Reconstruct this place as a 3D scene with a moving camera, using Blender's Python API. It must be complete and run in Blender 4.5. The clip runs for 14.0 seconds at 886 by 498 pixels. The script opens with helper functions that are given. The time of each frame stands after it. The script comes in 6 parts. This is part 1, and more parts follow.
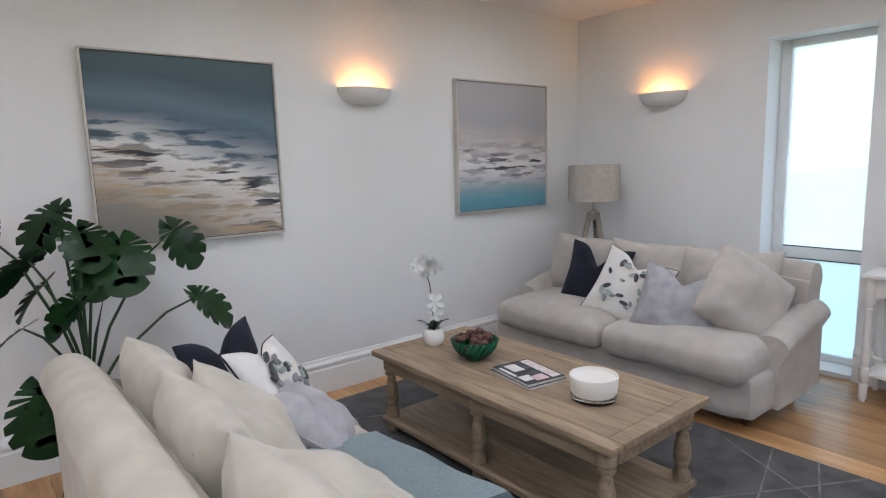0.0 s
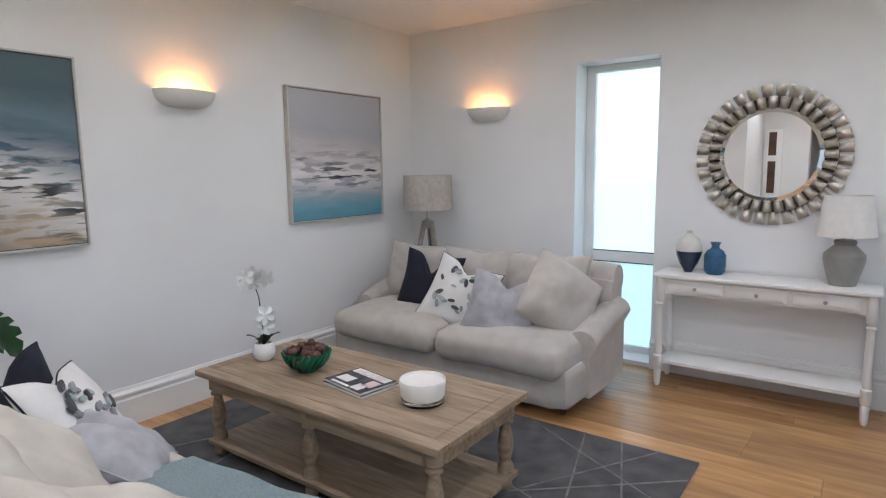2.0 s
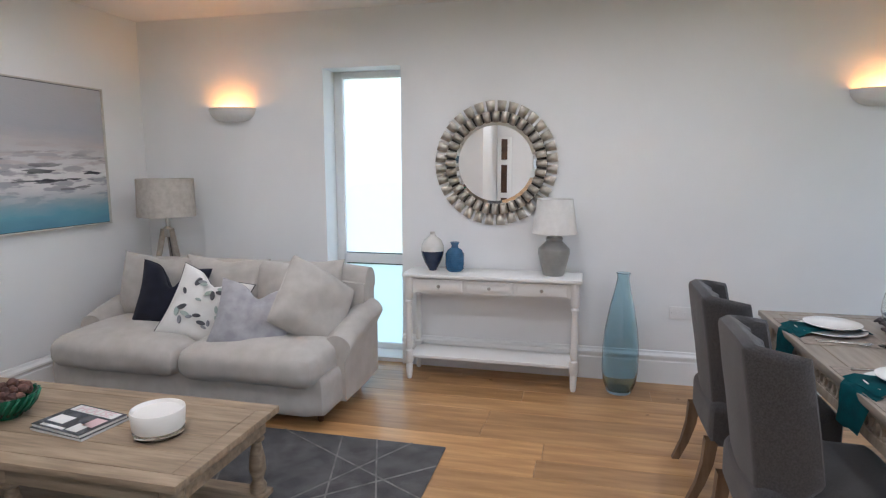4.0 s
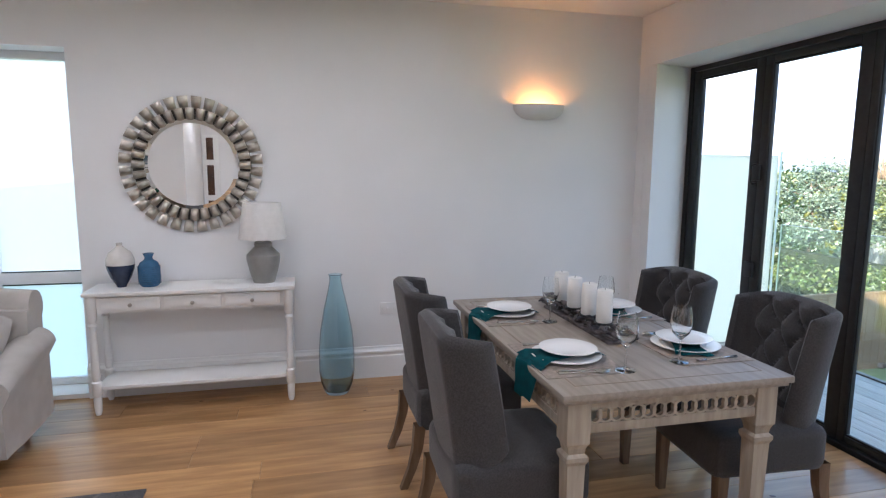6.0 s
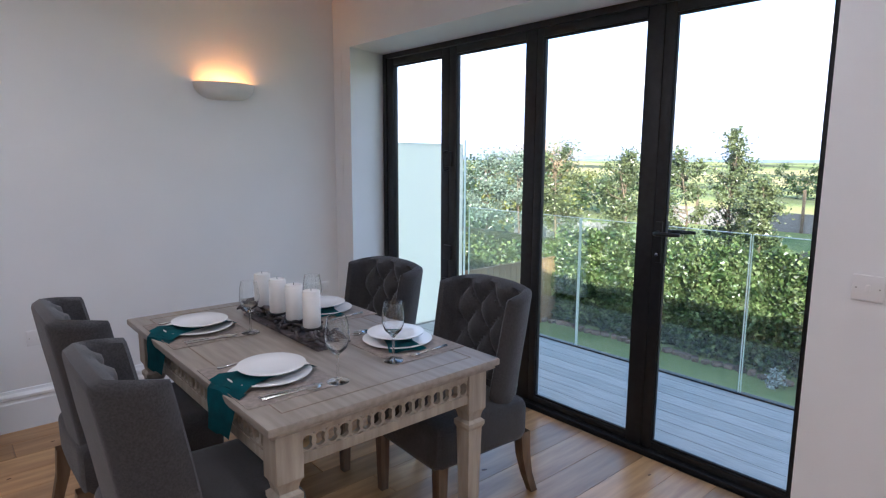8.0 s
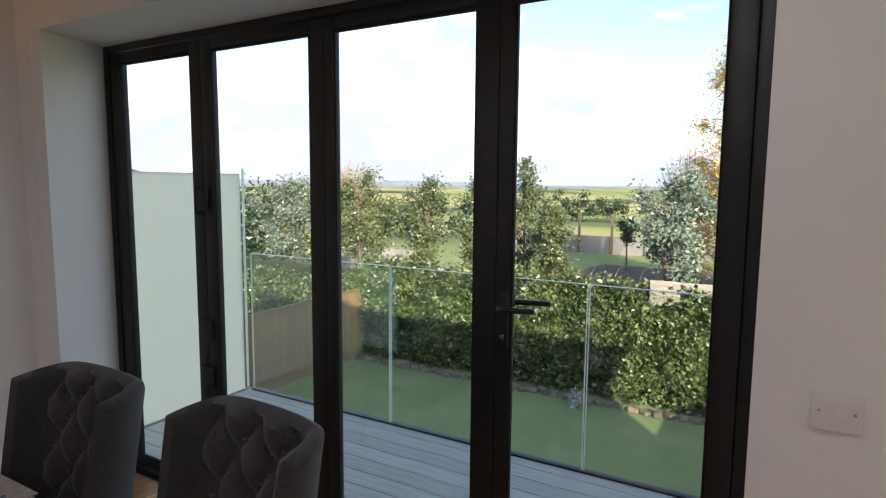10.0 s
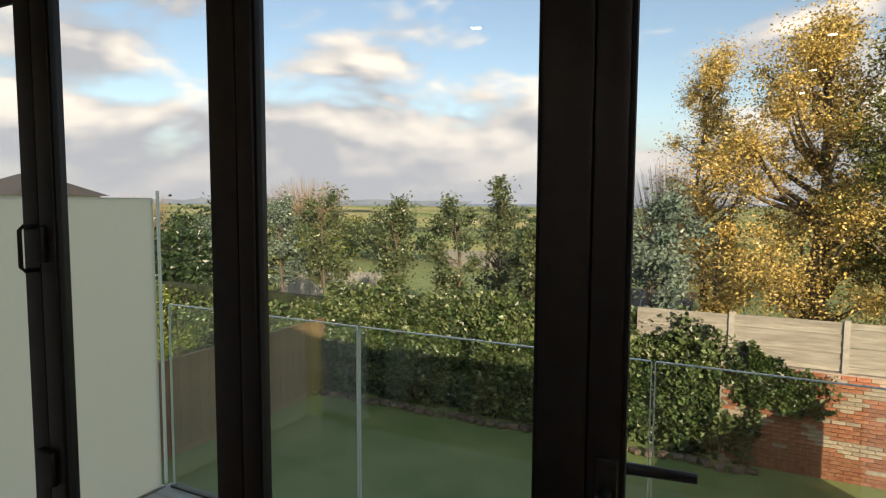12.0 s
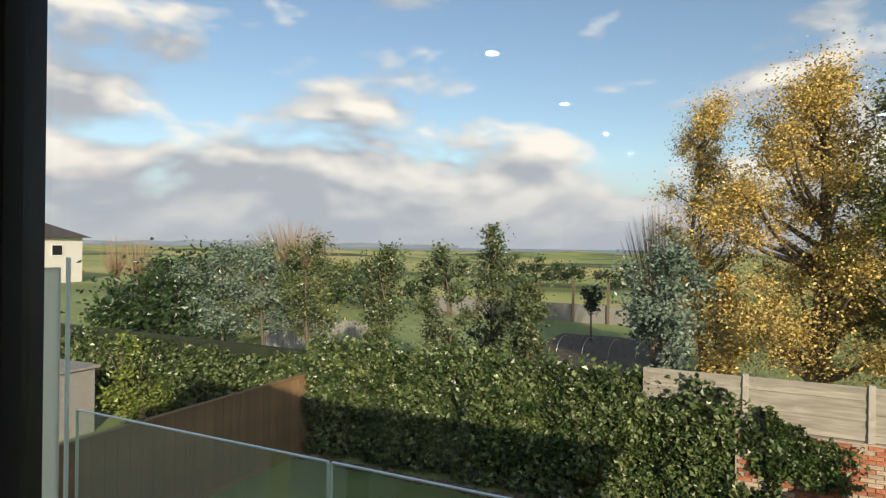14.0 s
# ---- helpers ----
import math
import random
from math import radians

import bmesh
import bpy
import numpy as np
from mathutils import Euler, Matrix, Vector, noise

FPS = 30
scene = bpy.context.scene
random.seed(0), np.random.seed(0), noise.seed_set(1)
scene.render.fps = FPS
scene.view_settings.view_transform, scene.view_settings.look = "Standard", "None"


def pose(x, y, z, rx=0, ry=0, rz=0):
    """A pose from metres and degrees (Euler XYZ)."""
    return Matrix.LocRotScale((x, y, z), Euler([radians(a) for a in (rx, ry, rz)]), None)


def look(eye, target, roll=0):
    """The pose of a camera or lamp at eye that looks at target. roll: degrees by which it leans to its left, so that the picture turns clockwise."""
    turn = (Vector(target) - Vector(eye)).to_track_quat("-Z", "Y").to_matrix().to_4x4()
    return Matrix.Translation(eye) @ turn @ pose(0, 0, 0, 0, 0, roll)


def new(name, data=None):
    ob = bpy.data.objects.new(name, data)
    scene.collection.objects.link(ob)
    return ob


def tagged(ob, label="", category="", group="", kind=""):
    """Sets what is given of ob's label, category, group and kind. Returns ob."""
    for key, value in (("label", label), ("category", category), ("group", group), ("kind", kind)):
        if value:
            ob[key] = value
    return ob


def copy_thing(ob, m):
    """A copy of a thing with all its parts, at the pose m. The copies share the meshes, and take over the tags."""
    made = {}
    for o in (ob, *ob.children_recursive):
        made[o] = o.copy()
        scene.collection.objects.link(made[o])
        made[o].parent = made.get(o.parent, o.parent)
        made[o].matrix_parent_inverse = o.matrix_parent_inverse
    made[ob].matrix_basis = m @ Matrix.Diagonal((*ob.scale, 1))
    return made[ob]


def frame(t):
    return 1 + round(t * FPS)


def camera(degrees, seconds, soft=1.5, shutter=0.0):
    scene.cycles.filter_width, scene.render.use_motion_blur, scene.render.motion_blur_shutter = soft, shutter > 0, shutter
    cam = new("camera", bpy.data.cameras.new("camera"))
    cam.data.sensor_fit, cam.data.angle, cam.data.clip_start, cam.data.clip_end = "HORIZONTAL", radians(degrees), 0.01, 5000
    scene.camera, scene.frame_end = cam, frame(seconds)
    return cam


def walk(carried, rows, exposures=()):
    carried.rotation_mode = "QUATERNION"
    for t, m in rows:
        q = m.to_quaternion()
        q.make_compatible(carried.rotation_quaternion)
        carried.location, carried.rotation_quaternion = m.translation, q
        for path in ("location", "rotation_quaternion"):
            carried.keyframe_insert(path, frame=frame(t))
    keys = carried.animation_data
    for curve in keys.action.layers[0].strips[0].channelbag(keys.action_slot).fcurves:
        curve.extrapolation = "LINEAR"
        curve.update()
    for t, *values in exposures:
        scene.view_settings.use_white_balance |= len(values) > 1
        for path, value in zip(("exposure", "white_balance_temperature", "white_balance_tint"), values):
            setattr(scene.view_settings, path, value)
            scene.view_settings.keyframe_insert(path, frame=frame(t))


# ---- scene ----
cam = camera(73.5, 14.0, soft=1.2)
PATH = [
    (0, (0.431, 0.231, 1.45), (1.681, 1.766, 1.16), -1.6),
    (0.5, (0.438, 0.212, 1.452), (1.769, 1.676, 1.166), -1.3),
    (1, (0.45, 0.199, 1.452), (1.874, 1.575, 1.173), -1.1),
    (1.5, (0.46, 0.184, 1.448), (1.971, 1.465, 1.175), -0.8),
    (2, (0.475, 0.166, 1.45), (2.079, 1.33, 1.18), -0.7),
    (2.2, (0.487, 0.158, 1.449), (2.126, 1.273, 1.182), -0.6),
    (4.3, (0.522, 0.077, 1.496), (2.475, 0.409, 1.217), 0.1),
    (4.5, (0.528, 0.066, 1.497), (2.493, 0.315, 1.22), 0.2),
    (5, (0.55, 0.038, 1.501), (2.531, 0.067, 1.226), 0.3),
    (5.5, (0.568, 0.027, 1.497), (2.539, -0.182, 1.227), 0.4),
    (6, (0.583, 0.029, 1.504), (2.509, -0.43, 1.229), 0.4),
    (6.5, (0.602, 0.059, 1.505), (2.452, -0.649, 1.224), 0.4),
    (7, (0.643, 0.072, 1.507), (2.387, -0.861, 1.213), 0.2),
    (7.5, (0.719, 0.006, 1.499), (2.341, -1.123, 1.193), 0.2),
    (8, (0.85, -0.148, 1.492), (2.337, -1.449, 1.187), 0.3),
    (8.5, (0.968, -0.311, 1.494), (2.304, -1.771, 1.203), 0.5),
    (9, (1.126, -0.529, 1.508), (2.31, -2.117, 1.235), 0.3),
    (9.2, (1.199, -0.615, 1.521), (2.326, -2.246, 1.257), 0.5),
    (11.5, (1.972, -1.634, 1.577), (2.891, -3.401, 1.4), 0.1),
    (12, (2.129, -1.869, 1.598), (3.028, -3.649, 1.444), 0.3),
    (12.5, (2.299, -2.159, 1.63), (3.183, -3.949, 1.508), 0.8),
    (13, (2.409, -2.333, 1.663), (3.283, -4.129, 1.572), 0.6),
    (13.5, (2.52, -2.467, 1.704), (3.387, -4.269, 1.653), 0.3),
    (14, (2.568, -2.57, 1.727), (3.434, -4.373, 1.721), 0.8),
]
# First three known from pane reflections; the rest are added to brighten the room.
DOWNS = [(3.54, -0.62), (3.47, 0.43), (3.41, 1.46), (3.38, 2.5), (1.7, -1.67), (1.7, -0.63), (1.7, 0.41), (1.7, 1.45), (1.7, 2.49), (-0.1, -1.67), (-0.1, -0.63), (-0.1, 0.41), (-0.1, 1.45), (-0.1, 2.49), (-1.9, -1.67), (-1.9, -0.63), (-1.9, 0.41), (-1.9, 1.45), (-1.9, 2.49)]
walk(cam, [(t, look(eye, target, roll)) for t, eye, target, roll in PATH],
     exposures=[(0, 3.22, 5500, 12), (5, 3.3, 5520, 13), (6.5, 3.1, 5450, 17), (7.5, 2.95, 5350, 18), (9.0, 2.75, 5400, 18), (11.3, 1.5, 7100, 16), (12.2, 1.3, 7000, 15), (14, 1.15, 6600, 12)])

# ---- world, sun ----
world = bpy.data.worlds.new("sky")
scene.world = world
world.use_nodes = True
wt = world.node_tree
wt.nodes.clear()
SUN = Vector((-0.5, 0.6, 0.265)).normalized()


def wnode(kind, **values):
    n = wt.nodes.new(kind)
    for k, v in values.items():
        n.inputs[k].default_value = v
    return n


sky = wt.nodes.new("ShaderNodeTexSky")
sky.sky_type = "NISHITA"
sky.sun_disc = False
sky.sun_elevation = math.asin(SUN.z)
sky.sun_rotation = math.atan2(SUN.x, SUN.y)
tc = wt.nodes.new("ShaderNodeTexCoord")
mp = wnode("ShaderNodeMapping", Scale=(1.0, 1.0, 2.3), Location=(0.35, 0.1, 0.0))
mp_up = wnode("ShaderNodeMapping", Scale=(1.0, 1.0, 2.3), Location=(0.32, 0.12, 0.075))
cl = wnode("ShaderNodeTexNoise", Scale=3.1, Detail=10.0, Roughness=0.52, Distortion=0.2)
cl_up = wnode("ShaderNodeTexNoise", Scale=3.1, Detail=5.0, Roughness=0.50, Distortion=0.2)
cr = wt.nodes.new("ShaderNodeValToRGB")
cr.color_ramp.elements[0].position, cr.color_ramp.elements[1].position = 0.50, 0.575
sep = wt.nodes.new("ShaderNodeSeparateXYZ")
low = wt.nodes.new("ShaderNodeMapRange")
low.inputs["From Min"].default_value, low.inputs["From Max"].default_value = 0.10, 0.38
low.inputs["To Min"].default_value, low.inputs["To Max"].default_value = 0.10, -0.07
add = wt.nodes.new("ShaderNodeMath")
add.operation = "ADD"
lit = wt.nodes.new("ShaderNodeMath")
lit.operation = "SUBTRACT"
ccol = wt.nodes.new("ShaderNodeValToRGB")
ccol.color_ramp.elements[0].color = (3.1, 3.25, 3.6, 1)
ccol.color_ramp.elements[1].color = (6.9, 6.35, 5.8, 1)
lit_range = wnode("ShaderNodeMapRange", **{"From Min": -0.035, "From Max": 0.09})
haze = wnode("ShaderNodeMapRange", **{"From Min": 0.015, "From Max": 0.15, "To Min": 0.85, "To Max": 0.0})
mix = wt.nodes.new("ShaderNodeMixRGB")
mix_haze = wt.nodes.new("ShaderNodeMixRGB")
mix_haze.inputs["Color2"].default_value = (3.1, 3.25, 3.65, 1)
bg = wnode("ShaderNodeBackground", Strength=0.078)
out = wt.nodes.new("ShaderNodeOutputWorld")
L = wt.links.new
L(tc.outputs["Generated"], mp.inputs["Vector"])
L(tc.outputs["Generated"], mp_up.inputs["Vector"])
L(mp.outputs["Vector"], cl.inputs["Vector"])
L(mp_up.outputs["Vector"], cl_up.inputs["Vector"])
L(tc.outputs["Generated"], sep.inputs[0])
L(sep.outputs["Z"], low.inputs["Value"])
L(sep.outputs["Z"], haze.inputs["Value"])
L(cl.outputs["Fac"], add.inputs[0])
L(low.outputs["Result"], add.inputs[1])
L(add.outputs[0], cr.inputs["Fac"])
L(cl.outputs["Fac"], lit.inputs[0])
L(cl_up.outputs["Fac"], lit.inputs[1])
L(lit.outputs[0], lit_range.inputs["Value"])
L(lit_range.outputs["Result"], ccol.inputs["Fac"])
L(cr.outputs["Color"], mix.inputs["Fac"])
L(sky.outputs["Color"], mix.inputs["Color1"])
L(ccol.outputs["Color"], mix.inputs["Color2"])
L(haze.outputs["Result"], mix_haze.inputs["Fac"])
L(mix.outputs["Color"], mix_haze.inputs["Color1"])
L(mix_haze.outputs["Color"], bg.inputs["Color"])
L(bg.outputs["Background"], out.inputs["Surface"])

sun = bpy.data.lights.new("sun", "SUN")
sun.energy, sun.angle, sun.color = 2.6, radians(0.6), (1.0, 0.83, 0.62)
new("sun", sun).matrix_world = look(SUN * 50, (0, 0, 0))


# ---- materials ----
def material(name, a, b=None, scale=8.0, rough=0.6, metal=0.0, bump=0.0, bump_scale=60.0, stretch=(1, 1, 1), alpha=None,
             emit=None, trans=0.0, sheen=0.0, per=0.0, spec=0.5, island=False, detail=5.0):
    m = bpy.data.materials.new(name)
    m.use_nodes = True
    t = m.node_tree
    p = t.nodes["Principled BSDF"]
    p.inputs["Roughness"].default_value = rough
    p.inputs["Metallic"].default_value = metal
    p.inputs["Specular IOR Level"].default_value = spec
    p.inputs["Transmission Weight"].default_value = trans
    p.inputs["Sheen Weight"].default_value = sheen
    p.inputs["Base Color"].default_value = (*a, 1)
    if b is not None:
        co = t.nodes.new("ShaderNodeTexCoord")
        ma = t.nodes.new("ShaderNodeMapping")
        ma.inputs["Scale"].default_value = stretch
        no = t.nodes.new("ShaderNodeTexNoise")
        no.inputs["Scale"].default_value, no.inputs["Detail"].default_value = scale, detail
        ra = t.nodes.new("ShaderNodeValToRGB")
        ra.color_ramp.elements[0].color, ra.color_ramp.elements[1].color = (*a, 1), (*b, 1)
        ra.color_ramp.elements[0].position, ra.color_ramp.elements[1].position = 0.34, 0.66
        t.links.new(co.outputs["Object"], ma.inputs["Vector"])
        t.links.new(ma.outputs["Vector"], no.inputs["Vector"])
        t.links.new(no.outputs["Fac"], ra.inputs["Fac"])
        last = ra.outputs["Color"]
        if per:
            src = t.nodes.new("ShaderNodeNewGeometry").outputs["Random Per Island"] if island else t.nodes.new("ShaderNodeObjectInfo").outputs["Random"]
            mr = t.nodes.new("ShaderNodeMapRange")
            mr.inputs["To Min"].default_value, mr.inputs["To Max"].default_value = 1 - per, 1 + per
            mu = t.nodes.new("ShaderNodeMixRGB")
            mu.blend_type = "MULTIPLY"
            mu.inputs["Fac"].default_value = 1
            t.links.new(src, mr.inputs["Value"])
            t.links.new(last, mu.inputs["Color1"])
            t.links.new(mr.outputs["Result"], mu.inputs["Color2"])
            last = mu.outputs["Color"]
        t.links.new(last, p.inputs["Base Color"])
        if bump:
            n2 = t.nodes.new("ShaderNodeTexNoise")
            n2.inputs["Scale"].default_value, n2.inputs["Detail"].default_value = bump_scale, 3
            bu = t.nodes.new("ShaderNodeBump")
            bu.inputs["Strength"].default_value, bu.inputs["Distance"].default_value = bump, 0.004
            t.links.new(ma.outputs["Vector"], n2.inputs["Vector"])
            t.links.new(n2.outputs["Fac"], bu.inputs["Height"])
            t.links.new(bu.outputs["Normal"], p.inputs["Normal"])
    if emit:
        p.inputs["Emission Color"].default_value = (*emit[0], 1)
        p.inputs["Emission Strength"].default_value = emit[1]
    return m


def glass(name, tint, gloss=0.06, frost=0.0, rough=0.0):
    """Thin pane: clear, part mirror, or frosted so that it scatters light."""
    m = bpy.data.materials.new(name)
    m.use_nodes = True
    t = m.node_tree
    t.nodes.clear()
    o = t.nodes.new("ShaderNodeOutputMaterial")
    tr = t.nodes.new("ShaderNodeBsdfTransparent")
    tr.inputs["Color"].default_value = (*tint, 1)
    gl = t.nodes.new("ShaderNodeBsdfGlossy")
    gl.inputs["Roughness"].default_value = rough
    mx = t.nodes.new("ShaderNodeMixShader")
    mx.inputs["Fac"].default_value = gloss
    base = tr.outputs[0]
    if frost:
        tl = t.nodes.new("ShaderNodeBsdfTranslucent")
        tl.inputs["Color"].default_value = (*tint, 1)
        df = t.nodes.new("ShaderNodeBsdfDiffuse")
        df.inputs["Color"].default_value = (*tint, 1)
        m2 = t.nodes.new("ShaderNodeMixShader")
        m2.inputs["Fac"].default_value = 0.15
        t.links.new(tl.outputs[0], m2.inputs[1])
        t.links.new(df.outputs[0], m2.inputs[2])
        m3 = t.nodes.new("ShaderNodeMixShader")
        m3.inputs["Fac"].default_value = frost
        t.links.new(tr.outputs[0], m3.inputs[1])
        t.links.new(m2.outputs[0], m3.inputs[2])
        base = m3.outputs[0]
    t.links.new(base, mx.inputs[1])
    t.links.new(gl.outputs[0], mx.inputs[2])
    t.links.new(mx.outputs[0], o.inputs["Surface"])
    return m


WALL = material("wall_paint", (0.775, 0.77, 0.765), (0.81, 0.805, 0.80), 1.5, 0.75, bump=0.08, bump_scale=160)
CEIL = material("ceiling_paint", (0.80, 0.79, 0.76), (0.84, 0.83, 0.80), 1.2, 0.8, bump=0.05, bump_scale=120)
TRIM = material("gloss_white_trim", (0.80, 0.80, 0.79), (0.84, 0.84, 0.83), 3, 0.35, bump=0.03, bump_scale=40)
OAK = material("oak_plank", (0.36, 0.19, 0.072), (0.57, 0.335, 0.145), 5, 0.30, bump=0.10, bump_scale=40, stretch=(3.6, 0.42, 1), per=0.26)
KNOT = material("oak_knot", (0.10, 0.045, 0.018), (0.16, 0.08, 0.03), 40, 0.5)
SUBFLOOR = material("plank_joint", (0.10, 0.055, 0.025), (0.13, 0.07, 0.03), 8, 0.8)
LINEN = material("beige_linen", (0.43, 0.395, 0.355), (0.50, 0.465, 0.425), 10, 0.95, bump=0.5, bump_scale=420, sheen=0.25)
CREAM = material("cream_linen", (0.50, 0.455, 0.385), (0.59, 0.545, 0.47), 9, 0.95, bump=0.45, bump_scale=420, sheen=0.25)
NAVY = material("navy_velvet", (0.004, 0.005, 0.013), (0.008, 0.010, 0.024), 12, 0.9, sheen=0.04)
GREYSILK = material("lilac_grey_fabric", (0.31, 0.30, 0.32), (0.42, 0.41, 0.43), 14, 0.7, bump=0.3, bump_scale=300, sheen=0.2)
THROW = material("pale_blue_knit", (0.33, 0.43, 0.46), (0.47, 0.56, 0.58), 3, 0.95, bump=0.7, bump_scale=5, stretch=(45, 45, 8), sheen=0.3)
CHARCOAL = material("charcoal_weave", (0.028, 0.026, 0.027), (0.052, 0.048, 0.048), 160, 0.92, bump=0.5, bump_scale=420, sheen=0.2)
LEGWOOD = material("brown_leg_wood", (0.12, 0.075, 0.045), (0.20, 0.13, 0.08), 6, 0.5, bump=0.15, stretch=(6, 6, 0.8))
DARKLEG = material("dark_leg_wood", (0.05, 0.022, 0.012), (0.09, 0.04, 0.02), 8, 0.45)
LIME = material("limed_wood", (0.215, 0.155, 0.10), (0.36, 0.27, 0.18), 5, 0.55, bump=0.25, bump_scale=30, stretch=(8, 0.8, 8), per=0.10)
GREYWOOD = material("grey_washed_wood", (0.25, 0.215, 0.178), (0.335, 0.29, 0.245), 5, 0.5, bump=0.08, bump_scale=30, stretch=(0.8, 8, 8))
CONSOLE = material("white_lacquer", (0.78, 0.77, 0.75), (0.82, 0.81, 0.79), 4, 0.4, bump=0.04)
NICKEL = material("aged_nickel", (0.36, 0.34, 0.31), (0.50, 0.48, 0.45), 20, 0.32, 1.0, bump=0.1)
SILVERLEAF = material("silver_leaf", (0.36, 0.33, 0.28), (0.62, 0.58, 0.51), 14, 0.40, 0.85, bump=0.25, bump_scale=50, per=0.12)
MIRROR = material("mirror_glass", (0.92, 0.93, 0.92), rough=0.01, metal=1.0)
BLACKALU = material("black_aluminium", (0.011, 0.011, 0.012), (0.018, 0.018, 0.019), 30, 0.38, spec=0.4)
RUBBER = material("black_gasket", (0.004, 0.004, 0.004), (0.008, 0.008, 0.008), 30, 0.7)
PLASTER = material("plaster_sconce", (0.72, 0.70, 0.67), (0.77, 0.75, 0.72), 8, 0.7)
BULB = material("warm_bulb", (1, 0.8, 0.5), emit=((1.0, 0.40, 0.09), 9.0))
DOWN = material("lit_downlight", (1, 1, 1), emit=((1.0, 0.935, 0.865), 84.0))
SHADE = material("linen_shade", (0.42, 0.38, 0.33), (0.50, 0.46, 0.41), 30, 0.9, bump=0.3, bump_scale=300)
WHITESHADE = material("white_shade", (0.72, 0.70, 0.67), (0.77, 0.75, 0.72), 30, 0.9, bump=0.3, bump_scale=300)
GREYCER = material("grey_ceramic", (0.25, 0.24, 0.22), (0.33, 0.32, 0.30), 7, 0.35)
CERAMIC = material("white_china", (0.80, 0.79, 0.77), (0.83, 0.82, 0.80), 4, 0.2)
WAX = material("white_wax", (0.78, 0.75, 0.70), (0.82, 0.79, 0.75), 6, 0.5)
TEAL = material("teal_napkin", (0.0, 0.085, 0.105), (0.0, 0.125, 0.15), 20, 0.9, bump=0.3, bump_scale=300)
STEEL = material("polished_steel", (0.60, 0.60, 0.60), (0.66, 0.66, 0.66), 20, 0.18, 1.0)
DRIFT = material("grey_driftwood", (0.035, 0.028, 0.028), (0.12, 0.10, 0.10), 30, 0.8, bump=0.4, per=0.3)
MAT = material("woven_placemat", (0.24, 0.20, 0.17), (0.33, 0.28, 0.24), 60, 0.7, bump=0.3, bump_scale=200)
BLUEGLASS = material("blue_glass", (0.68, 0.84, 0.90), rough=0.03, trans=1.0)
BLUEVASE = material("blue_ribbed_glass", (0.03, 0.10, 0.20), (0.06, 0.16, 0.30), 10, 0.12)
NAVYGLAZE = material("navy_glaze", (0.014, 0.02, 0.045), (0.03, 0.045, 0.085), 12, 0.2)
PEARL = material("pearl_glaze", (0.55, 0.52, 0.48), (0.66, 0.63, 0.59), 10, 0.25)
AMBERGLASS = material("smoky_glass", (0.75, 0.66, 0.55), rough=0.02, trans=1.0)
CLEAR = material("clear_glass", (0.97, 0.98, 0.98), rough=0.0, trans=1.0)
GREENBOWL = material("green_glaze", (0.008, 0.07, 0.035), (0.02, 0.13, 0.07), 20, 0.2)
POTPOURRI = material("dried_pods", (0.05, 0.02, 0.016), (0.16, 0.08, 0.06), 40, 0.8, per=0.4)
PETAL = material("white_petal", (0.80, 0.80, 0.78), (0.84, 0.84, 0.82), 20, 0.6)
LEAFDARK = material("orchid_leaf", (0.012, 0.03, 0.012), (0.03, 0.06, 0.025), 15, 0.4)
MONSTERA = material("monstera_leaf", (0.010, 0.042, 0.014), (0.028, 0.095, 0.026), 9, 0.30, per=0.25)
STEMG = material("plant_stem", (0.02, 0.05, 0.02), (0.04, 0.08, 0.03), 9, 0.5)
SOCKET = material("white_plastic", (0.74, 0.73, 0.72), (0.77, 0.76, 0.75), 5, 0.35)
UPVC = material("white_upvc", (0.78, 0.79, 0.79), (0.82, 0.83, 0.83), 5, 0.35)
PANE = glass("door_pane", (0.93, 0.955, 0.945), 0.035)
BALUSTRADE = glass("balustrade_pane", (0.92, 0.97, 0.945), 0.09)
FROST = glass("frosted_pane", (0.98, 0.96, 0.87), 0.03, 0.97, 0.4)
FROSTWHITE = glass("frosted_window", (0.96, 0.97, 0.97), 0.03, 0.60, 0.4)
FROSTBLUE = glass("blue_frosted_window", (0.85, 0.93, 0.95), 0.03, 0.92, 0.4)
GLASSEDGE = material("bright_glass_edge", (0.78, 0.88, 0.83), (0.84, 0.91, 0.87), 10, 0.2)
DECK = material("weathered_deck", (0.46, 0.45, 0.42), (0.60, 0.59, 0.56), 6, 0.7, bump=0.3, bump_scale=40, stretch=(0.7, 9, 1), per=0.1)
RENDERCOAT = material("outer_render", (0.60, 0.58, 0.54), (0.66, 0.64, 0.60), 3, 0.9, bump=0.2)
SLATE = material("roof_slate", (0.05, 0.045, 0.042), (0.09, 0.08, 0.075), 8, 0.8)


# ---- geometry helpers ----
def bm_box(bm, x0, x1, y0, y1, z0, z1, bevel=0.0, seg=2):
    r = bmesh.ops.create_cube(bm, size=1, matrix=Matrix.Translation(((x0 + x1) / 2, (y0 + y1) / 2, (z0 + z1) / 2)) @ Matrix.Diagonal((x1 - x0, y1 - y0, z1 - z0, 1)))
    if bevel:
        es = list({e for v in r["verts"] for e in v.link_edges})
        bmesh.ops.bevel(bm, geom=es, offset=bevel, segments=seg, profile=0.6, affect="EDGES")
    return bm


def box(x0, x1, y0, y1, z0, z1, bevel=0.0, seg=2):
    return bm_box(bmesh.new(), x0, x1, y0, y1, z0, z1, bevel, seg)


def boxes(*rows, bevel=0.0):
    bm = bmesh.new()
    for r in rows:
        bm_box(bm, *r, bevel=bevel)
    return bm


